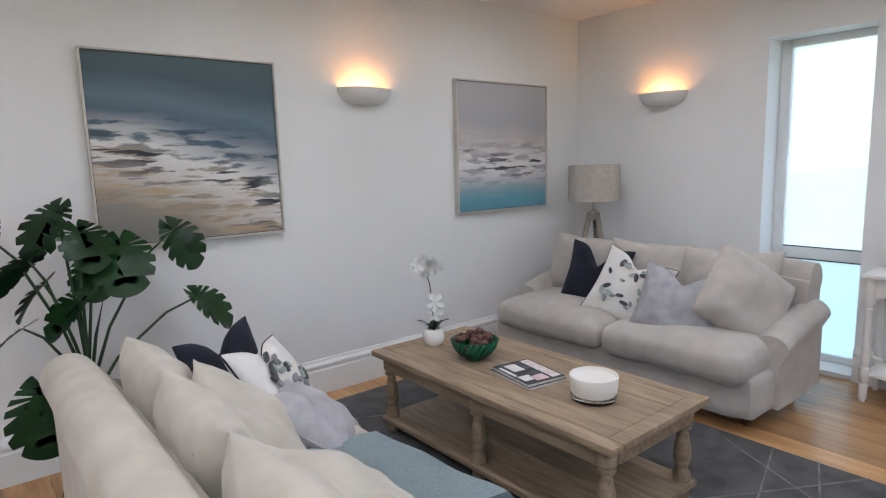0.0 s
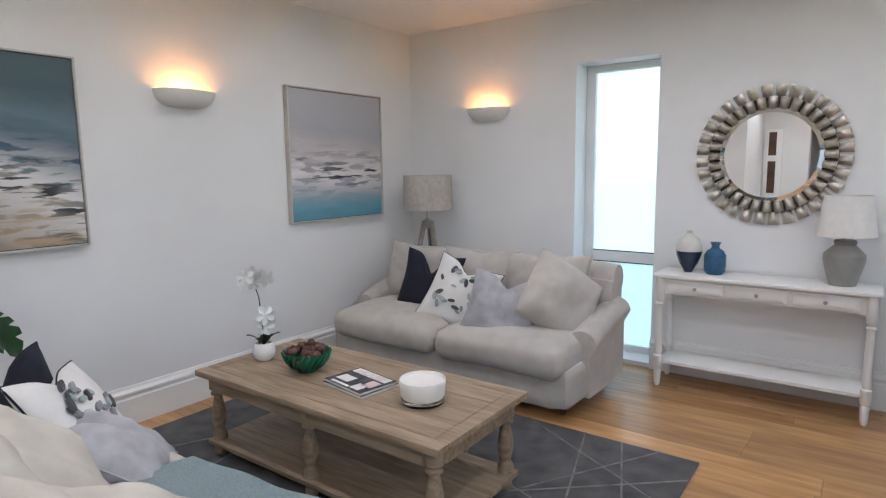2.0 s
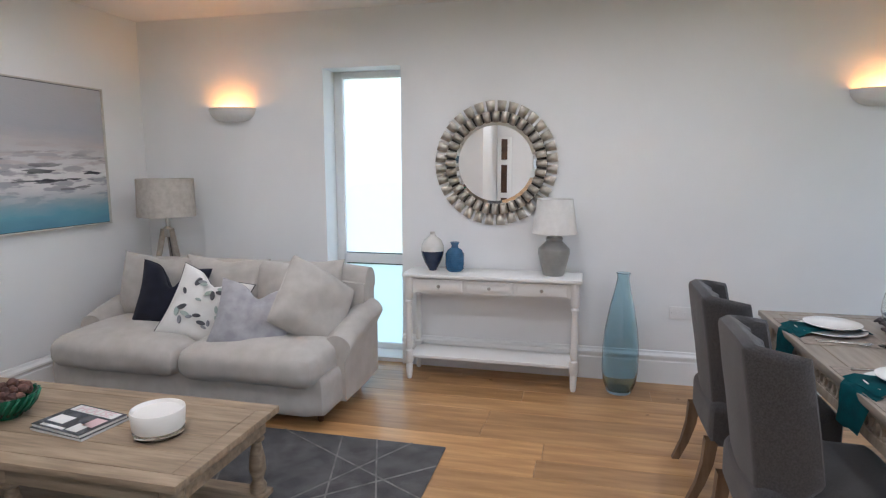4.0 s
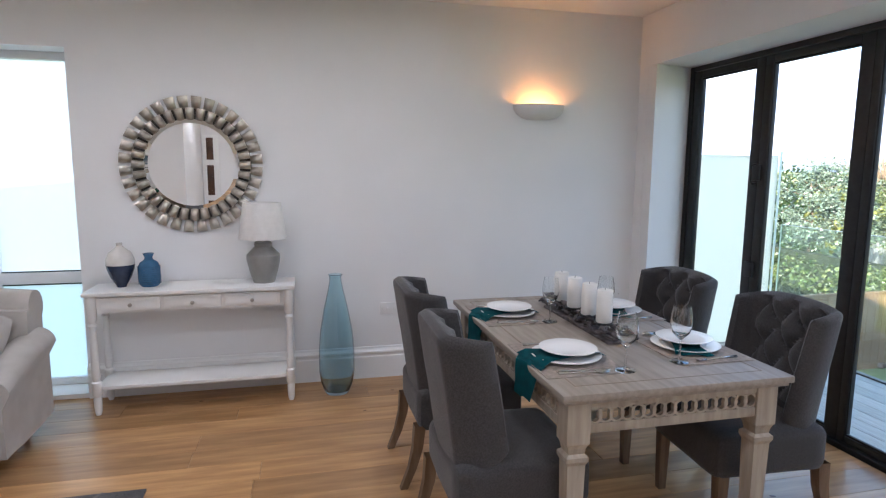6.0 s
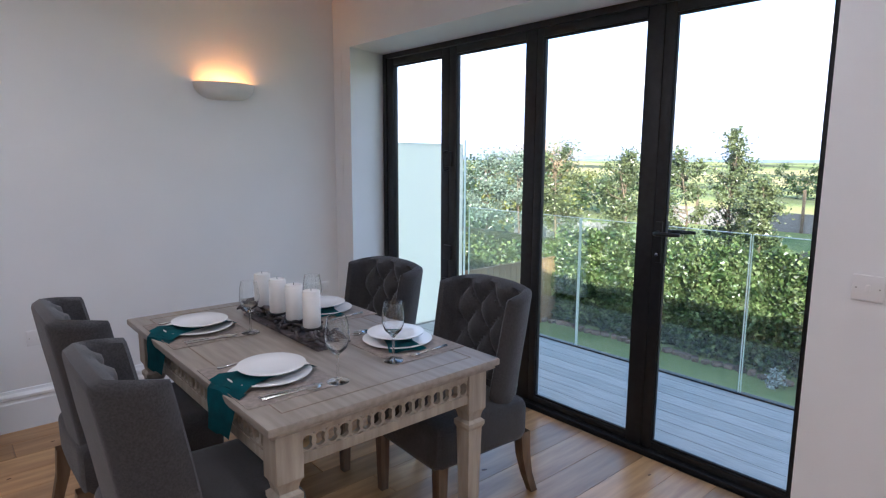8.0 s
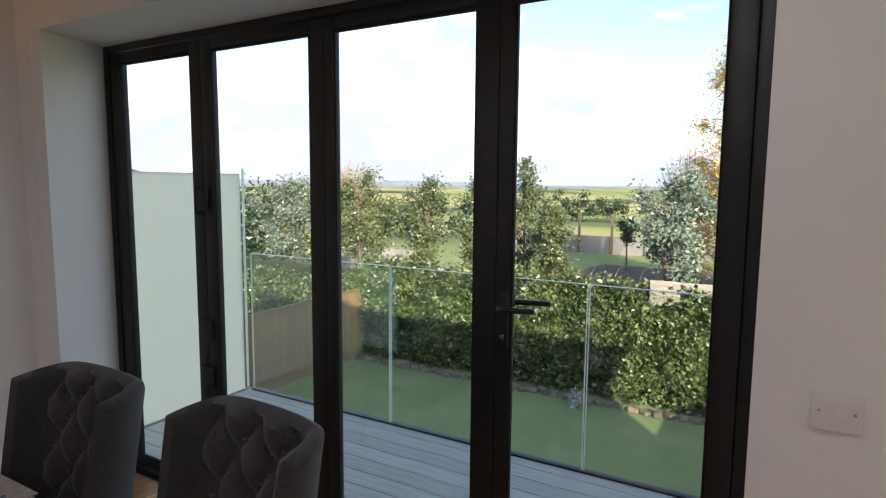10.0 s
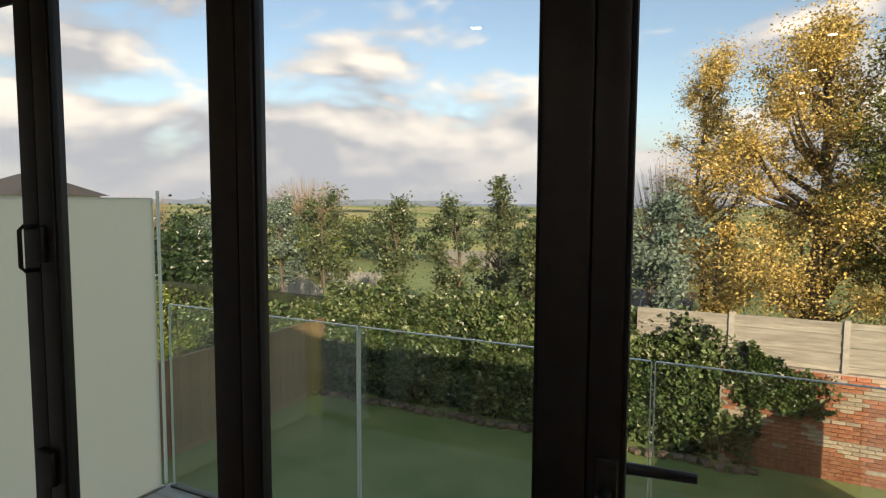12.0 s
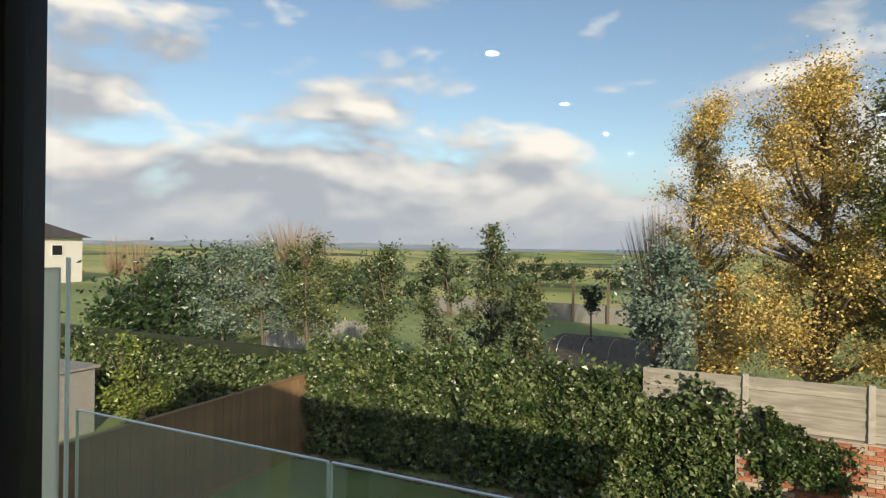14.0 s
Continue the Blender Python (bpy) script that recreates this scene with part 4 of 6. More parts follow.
# ---- paintings ----
def painting(name_seed, stops, streak, label, x0, x1, z0, z1, tilt=0.0):
    m = bpy.data.materials.new("seascape_paint")
    m.use_nodes = True
    t = m.node_tree
    p = t.nodes["Principled BSDF"]
    p.inputs["Roughness"].default_value = 0.7
    co = t.nodes.new("ShaderNodeTexCoord")
    sp = t.nodes.new("ShaderNodeSeparateXYZ")
    t.links.new(co.outputs["Object"], sp.inputs[0])

    def noisy(scale, stretch, seed, detail=4.0):
        a = t.nodes.new("ShaderNodeMapping")
        a.inputs["Scale"].default_value = stretch
        a.inputs["Location"].default_value = (seed, 0, seed * 1.7)
        n = t.nodes.new("ShaderNodeTexNoise")
        n.inputs["Scale"].default_value, n.inputs["Detail"].default_value = scale, detail
        t.links.new(co.outputs["Object"], a.inputs["Vector"])
        t.links.new(a.outputs["Vector"], n.inputs["Vector"])
        return n.outputs["Fac"]

    def math_node(op, a, b):
        n = t.nodes.new("ShaderNodeMath")
        n.operation = op
        n.use_clamp = False
        for k, v in enumerate((a, b)):
            if isinstance(v, (int, float)):
                n.inputs[k].default_value = v
            else:
                t.links.new(v, n.inputs[k])
        return n.outputs[0]

    def ramp(fac, pairs):
        n = t.nodes.new("ShaderNodeValToRGB")
        e = n.color_ramp.elements
        while len(e) < len(pairs):
            e.new(0.5)
        for k, (pos, c) in enumerate(pairs):
            e[k].position, e[k].color = pos, (*c, 1)
        t.links.new(fac, n.inputs["Fac"])
        return n.outputs["Color"]

    def blend(fac, a, b):
        n = t.nodes.new("ShaderNodeMixRGB")
        t.links.new(fac, n.inputs["Fac"])
        for key, v in (("Color1", a), ("Color2", b)):
            if isinstance(v, tuple):
                n.inputs[key].default_value = (*v, 1)
            else:
                t.links.new(v, n.inputs[key])
        return n.outputs["Color"]

    height = math_node("MULTIPLY", sp.outputs["Z"], 1.0 / (z1 - z0))
    across = math_node("SUBTRACT", sp.outputs["X"], 0.5 * (x1 - x0))
    slope = math_node("DIVIDE", across, (x1 - x0) / tilt) if tilt else 0.0
    slope = math_node("SUBTRACT", slope, math_node("MULTIPLY", height, slope)) if tilt else 0.0
    h = math_node("ADD", math_node("ADD", height, slope), math_node("MULTIPLY", math_node("SUBTRACT", noisy(2.2, (1, 1, 4.5), name_seed, 6.0), 0.5), 0.20))
    col = ramp(h, stops)
    band = lambda lo, mid, hi: ramp(h, [(lo, (0, 0, 0)), (mid, (1, 1, 1)), (hi, (0, 0, 0))])
    foam = math_node("MULTIPLY", ramp(noisy(5, (1, 1, 4.5), name_seed + 3, 7.0), [(0.42, (0, 0, 0)), (0.49, (1, 1, 1))]), band(*streak[0]))
    col = blend(foam, col, (0.74, 0.72, 0.71))
    sand = math_node("MULTIPLY", ramp(noisy(4, (1, 1, 7), name_seed + 8, 5.0), [(0.50, (0, 0, 0)), (0.60, (1, 1, 1))]), band(*streak[1]))
    col = blend(sand, col, streak[3])
    dark = math_node("MULTIPLY", ramp(noisy(3.0, (1, 1, 9), name_seed + 5, 6.0), [(0.555, (0, 0, 0)), (0.575, (1, 1, 1))]), band(*streak[2]))
    col = blend(dark, col, (0.03, 0.032, 0.04))
    t.links.new(col, p.inputs["Base Color"])
    bu = t.nodes.new("ShaderNodeBump")
    bu.inputs["Strength"].default_value, bu.inputs["Distance"].default_value = 0.3, 0.003
    t.links.new(noisy(40, (1, 1, 4), 2), bu.inputs["Height"])
    t.links.new(bu.outputs["Normal"], p.inputs["Normal"])
    pic = thing("painting", label, "painting", pose(x0, YP, z0))
    w, h2 = x1 - x0, z1 - z0
    part("canvas", box(0.014, w - 0.014, -0.034, -0.004, 0.014, h2 - 0.014), m, pic)
    part("frame", boxes((0, 0.010, -0.045, -0.002, 0, h2), (w - 0.010, w, -0.045, -0.002, 0, h2), (0.010, w - 0.010, -0.045, -0.002, 0, 0.010), (0.010, w - 0.010, -0.045, -0.002, h2 - 0.010, h2), bevel=0.002), FRAMESILVER, pic, "slim champagne frame")
    # Black strips fill the gap round the canvas to stand in for its shade.
    part("shadow_gap", boxes((0.010, 0.014, -0.03, -0.003, 0.010, h2 - 0.010), (w - 0.014, w - 0.010, -0.03, -0.003, 0.010, h2 - 0.010), (0.014, w - 0.014, -0.03, -0.003, 0.010, 0.014), (0.014, w - 0.014, -0.03, -0.003, h2 - 0.014, h2 - 0.010)), RUBBER, pic)


FRAMESILVER = material("champagne_frame", (0.52, 0.49, 0.44), (0.60, 0.57, 0.52), 20, 0.4)
painting(1.3, [(0.0, (0.24, 0.23, 0.21)), (0.16, (0.34, 0.28, 0.21)), (0.36, (0.36, 0.31, 0.24)), (0.50, (0.12, 0.18, 0.22)), (0.60, (0.05, 0.095, 0.15)), (0.72, (0.13, 0.19, 0.22)), (0.86, (0.07, 0.11, 0.13)), (1.0, (0.085, 0.125, 0.135))],
         [(0.08, 0.42, 0.66), (0.0, 0.22, 0.44), (0.12, 0.40, 0.62), (0.46, 0.34, 0.21)], "large framed seascape painting with sand, surf and stormy sky", 0.945, 1.915, 1.068, 2.036, 0.55)
painting(6.1, [(0.0, (0.10, 0.25, 0.34)), (0.10, (0.14, 0.33, 0.42)), (0.20, (0.32, 0.38, 0.42)), (0.30, (0.36, 0.35, 0.38)), (0.46, (0.40, 0.38, 0.40)), (0.60, (0.47, 0.44, 0.44)), (0.68, (0.40, 0.40, 0.43)), (1.0, (0.46, 0.45, 0.46))],
         [(0.16, 0.36, 0.62), (0.3, 0.5, 0.66), (0.22, 0.36, 0.56), (0.50, 0.44, 0.43)], "framed pale seascape painting with a turquoise shore", 3.275, 4.255, 1.066, 2.04)

# ---- console table and what stands on it ----
con = thing("console_table", "white painted console table with three drawers and a shelf", "console table")
KX0, KX1, KY0, KY1, KZ = 4.36, 4.67, 0.095, 1.285, 0.757
part("tabletop", box(KX0 - 0.01, KX1, KY0 - 0.01, KY1 + 0.01, KZ - 0.024, KZ, 0.007), CONSOLE, con)
part("case", boxes((KX0 + 0.03, KX1 - 0.01, KY0 + 0.03, KY1 - 0.03, 0.625, KZ - 0.024)), CONSOLE, con)
for k in range(3):
    a = KY0 + 0.075 + k * (KY1 - KY0 - 0.15) / 3
    b = a + (KY1 - KY0 - 0.15) / 3
    dr = part("drawer", box(KX0 + 0.018, KX0 + 0.04, a + 0.012, b - 0.012, 0.64, KZ - 0.036, 0.004), CONSOLE, con)
    part("drawer_panel", box(KX0 + 0.014, KX0 + 0.02, a + 0.03, b - 0.03, 0.652, KZ - 0.048, 0.003), CONSOLE, dr)
    part("knob", lathe([(0, 0), (0.005, 0), (0.005, 0.012), (0.012, 0.018), (0.011, 0.026), (0, 0.029)], 14), NICKEL, dr, "small aged metal knob", pose(KX0 + 0.016, (a + b) / 2, 0.676, 0, -90, 0))
part("shelf", box(KX0 + 0.02, KX1 - 0.01, KY0 + 0.03, KY1 - 0.03, 0.155, 0.178, 0.005), CONSOLE, con)
part("shelf_rail", box(KX1 - 0.022, KX1 - 0.010, KY0 + 0.06, KY1 - 0.06, 0.178, 0.21, 0.003), CONSOLE, con)
cleg = finish("leg", lathe([(0, 0.001), (0.014, 0.001), (0.020, 0.02), (0.024, 0.10), (0.018, 0.115), (0.028, 0.128), (0.028, 0.205), (0.018, 0.215), (0.024, 0.235), (0.021, 0.40), (0.018, 0.54), (0.026, 0.555), (0.017, 0.57), (0.028, 0.585), (0.028, 0.735), (0, 0.735)], 16), CONSOLE)
for x in (KX0 + 0.028, KX1 - 0.035):
    for y in (KY0 + 0.03, KY1 - 0.03):
        child("leg", cleg, con, pose(x, y, 0))

va = thing("vase", "round pearl and navy two-tone glazed vase on the console", "vase", pose(4.53, 1.12, KZ))
part("lower_body", lathe([(0, 0), (0.026, 0), (0.030, 0.012), (0.058, 0.06), (0.076, 0.11), (0.081, 0.14), (0.0, 0.14)], 26), NAVYGLAZE, va)
part("upper_body", lathe([(0.081, 0.14), (0.079, 0.175), (0.062, 0.215), (0.030, 0.240), (0.016, 0.255), (0.018, 0.272), (0.012, 0.272), (0.010, 0.25), (0, 0.24)], 26), PEARL, va)
vb = thing("vase", "small blue ribbed glass bottle vase on the console", "vase", pose(4.53, 0.96, KZ))
part("glass_body", lathe([(0, 0), (0.046, 0), (0.058, 0.012), (0.065, 0.05), (0.064, 0.12), (0.050, 0.15), (0.026, 0.166), (0.022, 0.18), (0.033, 0.205), (0.026, 0.205), (0.016, 0.18), (0, 0.17)], 30), BLUEVASE, vb)
for k in range(9):
    z = 0.02 + 0.013 * k
    part("rib", lathe([(0.063, z - 0.002), (0.0675, z), (0.063, z + 0.002)], 26), BLUEVASE, vb)
tl = thing("table_lamp", "table lamp with grey ceramic urn base and white shade", "table lamp", pose(4.53, 0.278, KZ))
part("base", lathe([(0, 0), (0.066, 0), (0.070, 0.01), (0.085, 0.06), (0.106, 0.15), (0.104, 0.18), (0.070, 0.215), (0.052, 0.232), (0.058, 0.25), (0.050, 0.262), (0, 0.262)], 30), GREYCER, tl)
part("stem", lathe([(0, 0.26), (0.008, 0.26), (0.008, 0.33), (0, 0.33)], 10), NICKEL, tl)
part("shade", lathe([(0.150, 0.285), (0.118, 0.513), (0.115, 0.513), (0.147, 0.285), (0.150, 0.285)], 36), WHITESHADE, tl)
tall = thing("floor_vase", "tall blue glass floor vase standing by the skirting", "vase", pose(4.46, -0.172, 0.001))
part("vase_body", lathe([(0, 0), (0.075, 0), (0.082, 0.012), (0.105, 0.07), (0.117, 0.15), (0.117, 0.30), (0.105, 0.43), (0.078, 0.58), (0.050, 0.70), (0.038, 0.765), (0.040, 0.79), (0.047, 0.80), (0.042, 0.803), (0.034, 0.79), (0.033, 0.765), (0.045, 0.70), (0.073, 0.58), (0.100, 0.43), (0.112, 0.30), (0.112, 0.15), (0.098, 0.07), (0.07, 0.02), (0, 0.018)], 40), BLUEGLASS, tall)

# ---- sunburst mirror ----
PEWTER = material("dark_pewter", (0.05, 0.045, 0.04), (0.09, 0.08, 0.07), 14, 0.5, 0.5)
mir = thing("round_mirror", "round mirror in a double ring of silver leaf tiles", "mirror", pose(XW, 0.704, 1.505, 0, -90, 0))
part("glass", lathe([(0, 0.020), (0.262, 0.020), (0.288, 0.014), (0.288, 0.008), (0, 0.008)], 64), MIRROR, mir, "bevelled round mirror glass", smooth=False)
part("backing", lathe([(0, 0.001), (0.36, 0.001), (0.36, 0.008), (0, 0.0075)], 48), PEWTER, mir, "dark pewter backing")


def tile_bm(w0, w1, d, t):
    """A pillowed trapezoid tile, domed across and along."""
    bm = bmesh.new()
    n = 4
    g = []
    for i in range(n + 1):
        row = []
        for j in range(n + 1):
            u, v = 2 * i / n - 1, 2 * j / n - 1
            w = (w0 + (w1 - w0) * (u + 1) / 2) / 2
            row.append(bm.verts.new((u * d / 2, v * w, t * math.sqrt(max(0, 1 - 0.75 * u ** 4)) * math.sqrt(max(0, 1 - 0.85 * v ** 4)))))
        g.append(row)
    for i in range(n):
        for j in range(n):
            bm.faces.new((g[i][j], g[i + 1][j], g[i + 1][j + 1], g[i][j + 1]))
    rim = [g[i][0] for i in range(n)] + [g[n][j] for j in range(n)] + [g[i][n] for i in range(n, 0, -1)] + [g[0][j] for j in range(n, 0, -1)]
    low_rim = [bm.verts.new((p.co.x, p.co.y, 0)) for p in rim]
    for k in range(len(rim)):
        q = (k + 1) % len(rim)
        bm.faces.new((rim[k], low_rim[k], low_rim[q], rim[q]))
    bmesh.ops.recalc_face_normals(bm, faces=bm.faces)
    return bm


inner_tile, outer_tile = finish("tile", tile_bm(0.044, 0.053, 0.072, 0.026), SILVERLEAF), finish("tile", tile_bm(0.050, 0.064, 0.080, 0.022), SILVERLEAF)
for k in range(32):
    a = 360 * k / 32
    child("tile", inner_tile, mir, pose(0, 0, 0, 0, 0, a) @ pose(0.322, 0, 0.016, 0, -10, 0))
    child("tile", outer_tile, mir, pose(0, 0, 0, 0, 0, a + 5.6) @ pose(0.393, 0, 0.005, 0, -14, 0))

# ---- dining table ----
dt = thing("dining_table", "grey washed wood dining table with carved ring apron", "dining table")
TX0, TX1, TY0, TY1, TZ = 2.275, 3.72, -1.675, -0.778, 0.77
part("tabletop", box(TX0, TX1, TY0, TY1, TZ - 0.026, TZ, 0.006), GREYWOOD, dt)
part("top_moulding", box(TX0 + 0.012, TX1 - 0.012, TY0 + 0.012, TY1 - 0.012, TZ - 0.040, TZ - 0.026, 0.004), GREYWOOD, dt)
part("inlay_line", boxes((TX0 + 0.075, TX0 + 0.079, TY0 + 0.075, TY1 - 0.075, TZ, TZ + 0.0006), (TX1 - 0.079, TX1 - 0.075, TY0 + 0.075, TY1 - 0.075, TZ, TZ + 0.0006), (TX0 + 0.079, TX1 - 0.079, TY0 + 0.075, TY0 + 0.079, TZ, TZ + 0.0006), (TX0 + 0.079, TX1 - 0.079, TY1 - 0.079, TY1 - 0.075, TZ, TZ + 0.0006)), LEGWOOD, dt)
PALEWOOD = material("pale_washed_wood", (0.30, 0.255, 0.20), (0.43, 0.375, 0.30), 5, 0.6, bump=0.2, bump_scale=30, stretch=(6, 6, 0.9))
AZ0, AZ1 = 0.612, TZ - 0.040


def fretwork(x0, y0, x1, y1):
    """Apron: two rails with a row of interlaced rings between them."""
    a, b = Vector((x0, y0, 0)), Vector((x1, y1, 0))
    d = (b - a).normalized()
    nrm = Vector((-d.y, d.x, 0))
    ln = (b - a).length
    m = Matrix((( d.x, nrm.x, 0, x0), (d.y, nrm.y, 0, y0), (0, 0, 1, 0), (0, 0, 0, 1)))
    part("apron_rail", box(0, ln, -0.012, 0.012, AZ1 - 0.030, AZ1, 0.002), PALEWOOD, dt, at=m)
    part("apron_rail", box(0, ln, -0.012, 0.012, AZ0, AZ0 + 0.034, 0.002), PALEWOOD, dt, at=m)
    r = (AZ1 - AZ0 - 0.060) / 2
    n = max(2, round(ln / (r * 1.42)))
    zc = (AZ0 + AZ1) / 2 + 0.002
    for k in range(n):
        bm = bmesh.new()
        cx = ln * (k + 0.5) / n
        outer, inner = [], []
        for j in range(16):
            t = 2 * math.pi * j / 16
            outer.append((cx + r * 0.98 * math.cos(t), zc + r * 1.06 * math.sin(t)))
            inner.append((cx + r * 0.66 * math.cos(t), zc + r * 0.76 * math.sin(t)))
        vs = [[bm.verts.new((x, y, z)) for x, z in ring] for y in (-0.008 - 0.001 * (k % 2), 0.008 + 0.001 * (k % 2)) for ring in (outer, inner)]
        for j in range(16):
            q = (j + 1) % 16
            bm.faces.new((vs[0][j], vs[0][q], vs[1][q], vs[1][j]))
            bm.faces.new((vs[2][j], vs[3][j], vs[3][q], vs[2][q]))
            bm.faces.new((vs[0][j], vs[2][j], vs[2][q], vs[0][q]))
            bm.faces.new((vs[1][j], vs[1][q], vs[3][q], vs[3][j]))
        bmesh.ops.recalc_face_normals(bm, faces=bm.faces)
        part("carved_ring", bm, PALEWOOD, dt, at=m)


LI = 0.035
fretwork(TX0 + LI + 0.02, TY0 + LI + 0.085, TX0 + LI + 0.02, TY1 - LI - 0.085)
fretwork(TX1 - LI - 0.02, TY0 + LI + 0.085, TX1 - LI - 0.02, TY1 - LI - 0.085)
fretwork(TX0 + LI + 0.085, TY1 - LI - 0.02, TX1 - LI - 0.085, TY1 - LI - 0.02)
fretwork(TX0 + LI + 0.085, TY0 + LI + 0.02, TX1 - LI - 0.085, TY0 + LI + 0.02)


def table_leg():
    bm = bmesh.new()
    bm_box(bm, -0.043, 0.043, -0.043, 0.043, 0.575, AZ1, 0.004)
    rings = []
    for s, z in ((0.030, 0.001), (0.034, 0.06), (0.038, 0.09), (0.026, 0.10), (0.028, 0.12), (0.036, 0.50), (0.044, 0.515), (0.044, 0.53), (0.032, 0.54), (0.036, 0.56), (0.043, 0.576)):
        rings.append([bm.verts.new((s * math.cos(math.pi / 4 + math.pi / 2 * k) * 1.3, s * math.sin(math.pi / 4 + math.pi / 2 * k) * 1.3, z)) for k in range(4)])
    for a, b in zip(rings, rings[1:]):
        for k in range(4):
            bm.faces.new((a[k], a[(k + 1) % 4], b[(k + 1) % 4], b[k]))
    bm.faces.new(rings[0][::-1])
    bmesh.ops.recalc_face_normals(bm, faces=bm.faces)
    return finish("leg", bm, PALEWOOD, False)


tleg = table_leg()
for x in (TX0 + LI + 0.043, TX1 - LI - 0.043):
    for y in (TY0 + LI + 0.043, TY1 - LI - 0.043):
        child("leg", tleg, dt, pose(x, y, 0))


# ---- wing-back dining chairs; local +y is the way the sitter faces ----
def shell_bm(sign, th):
    """Upholstered slab with winged sides: one closed skin, front tufted, back smooth."""
    nu, nv = 40, 44
    bm = bmesh.new()

    def skin(u, v, front):
        z = 0.30 + (0.655 - 0.018 * (abs(u)) ** 3 * 2) * v
        half = 0.225 + 0.035 * v
        lean = -0.245 - 0.095 * max(0, v - 0.2) ** 1.15
        wing = max(0.0, (abs(u) - 0.74) / 0.26)
        reach = 0.175 * wing ** 1.0 * min(1.0, max(0.0, (v - 0.08) / 0.25)) * (1 - 0.10 * v)
        x = u * half if wing == 0 else math.copysign(half * (0.74 + 0.26 * math.sin(wing * math.pi / 2) ** 0.9), u)
        y = lean + reach + 0.06 * u * u * 0.3
        p = Vector((x, y, z))
        if front:
            inx = -math.copysign(th * min(1, wing * 1.4), u) * 0.7
            p.x += inx
            p.y += th * (1 - 0.55 * wing)
            if wing == 0 and 0.32 < v < 0.97:
                a, b = u / 0.74 * 2.5, (v - 0.32) / 0.62 * 4
                t1, t2 = abs(math.sin(math.pi * (a + b) / 2)), abs(math.sin(math.pi * (a - b) / 2))
                p.y += 0.050 * (min(t1, 1) * min(t2, 1)) ** 0.50 - 0.030
        else:
            p.y += 0.004 * noise.noise(p * 6)
        return p

    def point(u, v, front):
        """Both skins roll together along the crest and the wings' front edges."""
        p, q = skin(u, v, front), skin(u, v, not front)
        e = min(1.0, (1 - v) / 0.06, (1 - abs(u)) / 0.10 + 0.02)
        return p.lerp((p + q) / 2, 0.92 * (1 - math.sqrt(max(0, 1 - (1 - e) ** 2))))

    grids = []
    for front in (True, False):
        grids.append([[bm.verts.new(point(2 * i / nu - 1, j / nv, front)) for j in range(nv + 1)] for i in range(nu + 1)])
    f, b = grids
    for i in range(nu):
        for j in range(nv):
            bm.faces.new((f[i][j], f[i + 1][j], f[i + 1][j + 1], f[i][j + 1]))
            bm.faces.new((b[i][j], b[i][j + 1], b[i + 1][j + 1], b[i + 1][j]))
    for i in range(nu):
        bm.faces.new((f[i][nv], f[i + 1][nv], b[i + 1][nv], b[i][nv]))
        bm.faces.new((f[i][0], b[i][0], b[i + 1][0], f[i + 1][0]))
    for j in range(nv):
        bm.faces.new((f[0][j], f[0][j + 1], b[0][j + 1], b[0][j]))
        bm.faces.new((f[nu][j], b[nu][j], b[nu][j + 1], f[nu][j + 1]))
    bmesh.ops.recalc_face_normals(bm, faces=bm.faces)
    return bm


def dining_chair(m):
    c = thing("dining_chair", "charcoal fabric wing-back dining chair with button-tufted back", "dining chair", m, "chairs round the table")
    part("backrest", shell_bm(1, 0.075), CHARCOAL, c)
    for row in range(4):
        for k in range(-2, 3):
            u = (k + (0.5 if row % 2 else 0)) / 2.5 * 0.74 * 1.0
            if abs(u) > 0.62:
                continue
            v = 0.32 + 0.62 * (row + 1) / 5 + 0.03
            part("button", lathe([(0, 0), (0.011, 0.001), (0.008, 0.006), (0, 0.008)], 10), CHARCOAL, c, at=pose(u * (0.225 + 0.035 * v), -0.245 - 0.095 * max(0, v - 0.2) ** 1.15 + 0.066, 0.30 + 0.655 * v, -90, 0, 0))
    part("seat", puff(-0.25, 0.25, -0.25, 0.265, 0.275, 0.475, 3, 0.05, 0.004, 0.018), CHARCOAL, c)
    for x in (-0.21, 0.21):
        bm = bmesh.new()
        rings = []
        for s, z, y in ((0.017, 0.001, -0.315), (0.019, 0.10, -0.275), (0.023, 0.20, -0.25), (0.026, 0.31, -0.24)):
            rings.append([bm.verts.new((x + dx * s, y + dy * s, z)) for dx, dy in ((-1, -1), (1, -1), (1, 1), (-1, 1))])
        for a, b in zip(rings, rings[1:]):
            for k in range(4):
                bm.faces.new((a[k], a[(k + 1) % 4], b[(k + 1) % 4], b[k]))
        bm.faces.new(rings[0][::-1])
        part("leg", bm, LEGWOOD, c, "brown wooden leg", smooth=False)
        bm = bmesh.new()
        rings = [[bm.verts.new((x + dx * s, 0.215 + dy * s, z)) for dx, dy in ((-1, -1), (1, -1), (1, 1), (-1, 1))] for s, z in ((0.017, 0.001), (0.024, 0.30))]
        for k in range(4):
            bm.faces.new((rings[0][k], rings[0][(k + 1) % 4], rings[1][(k + 1) % 4], rings[1][k]))
        bm.faces.new(rings[0][::-1])
        part("leg", bm, LEGWOOD, c, "brown wooden leg", smooth=False)
    return c


chair = dining_chair(pose(2.66, -0.71, 0, 0, 0, 180))
copy_thing(chair, pose(3.38, -0.72, 0, 0, 0, 180))
copy_thing(chair, pose(2.69, -1.80, 0, 0, 0, -3))
copy_thing(chair, pose(3.38, -1.76, 0, 0, 0, 2))

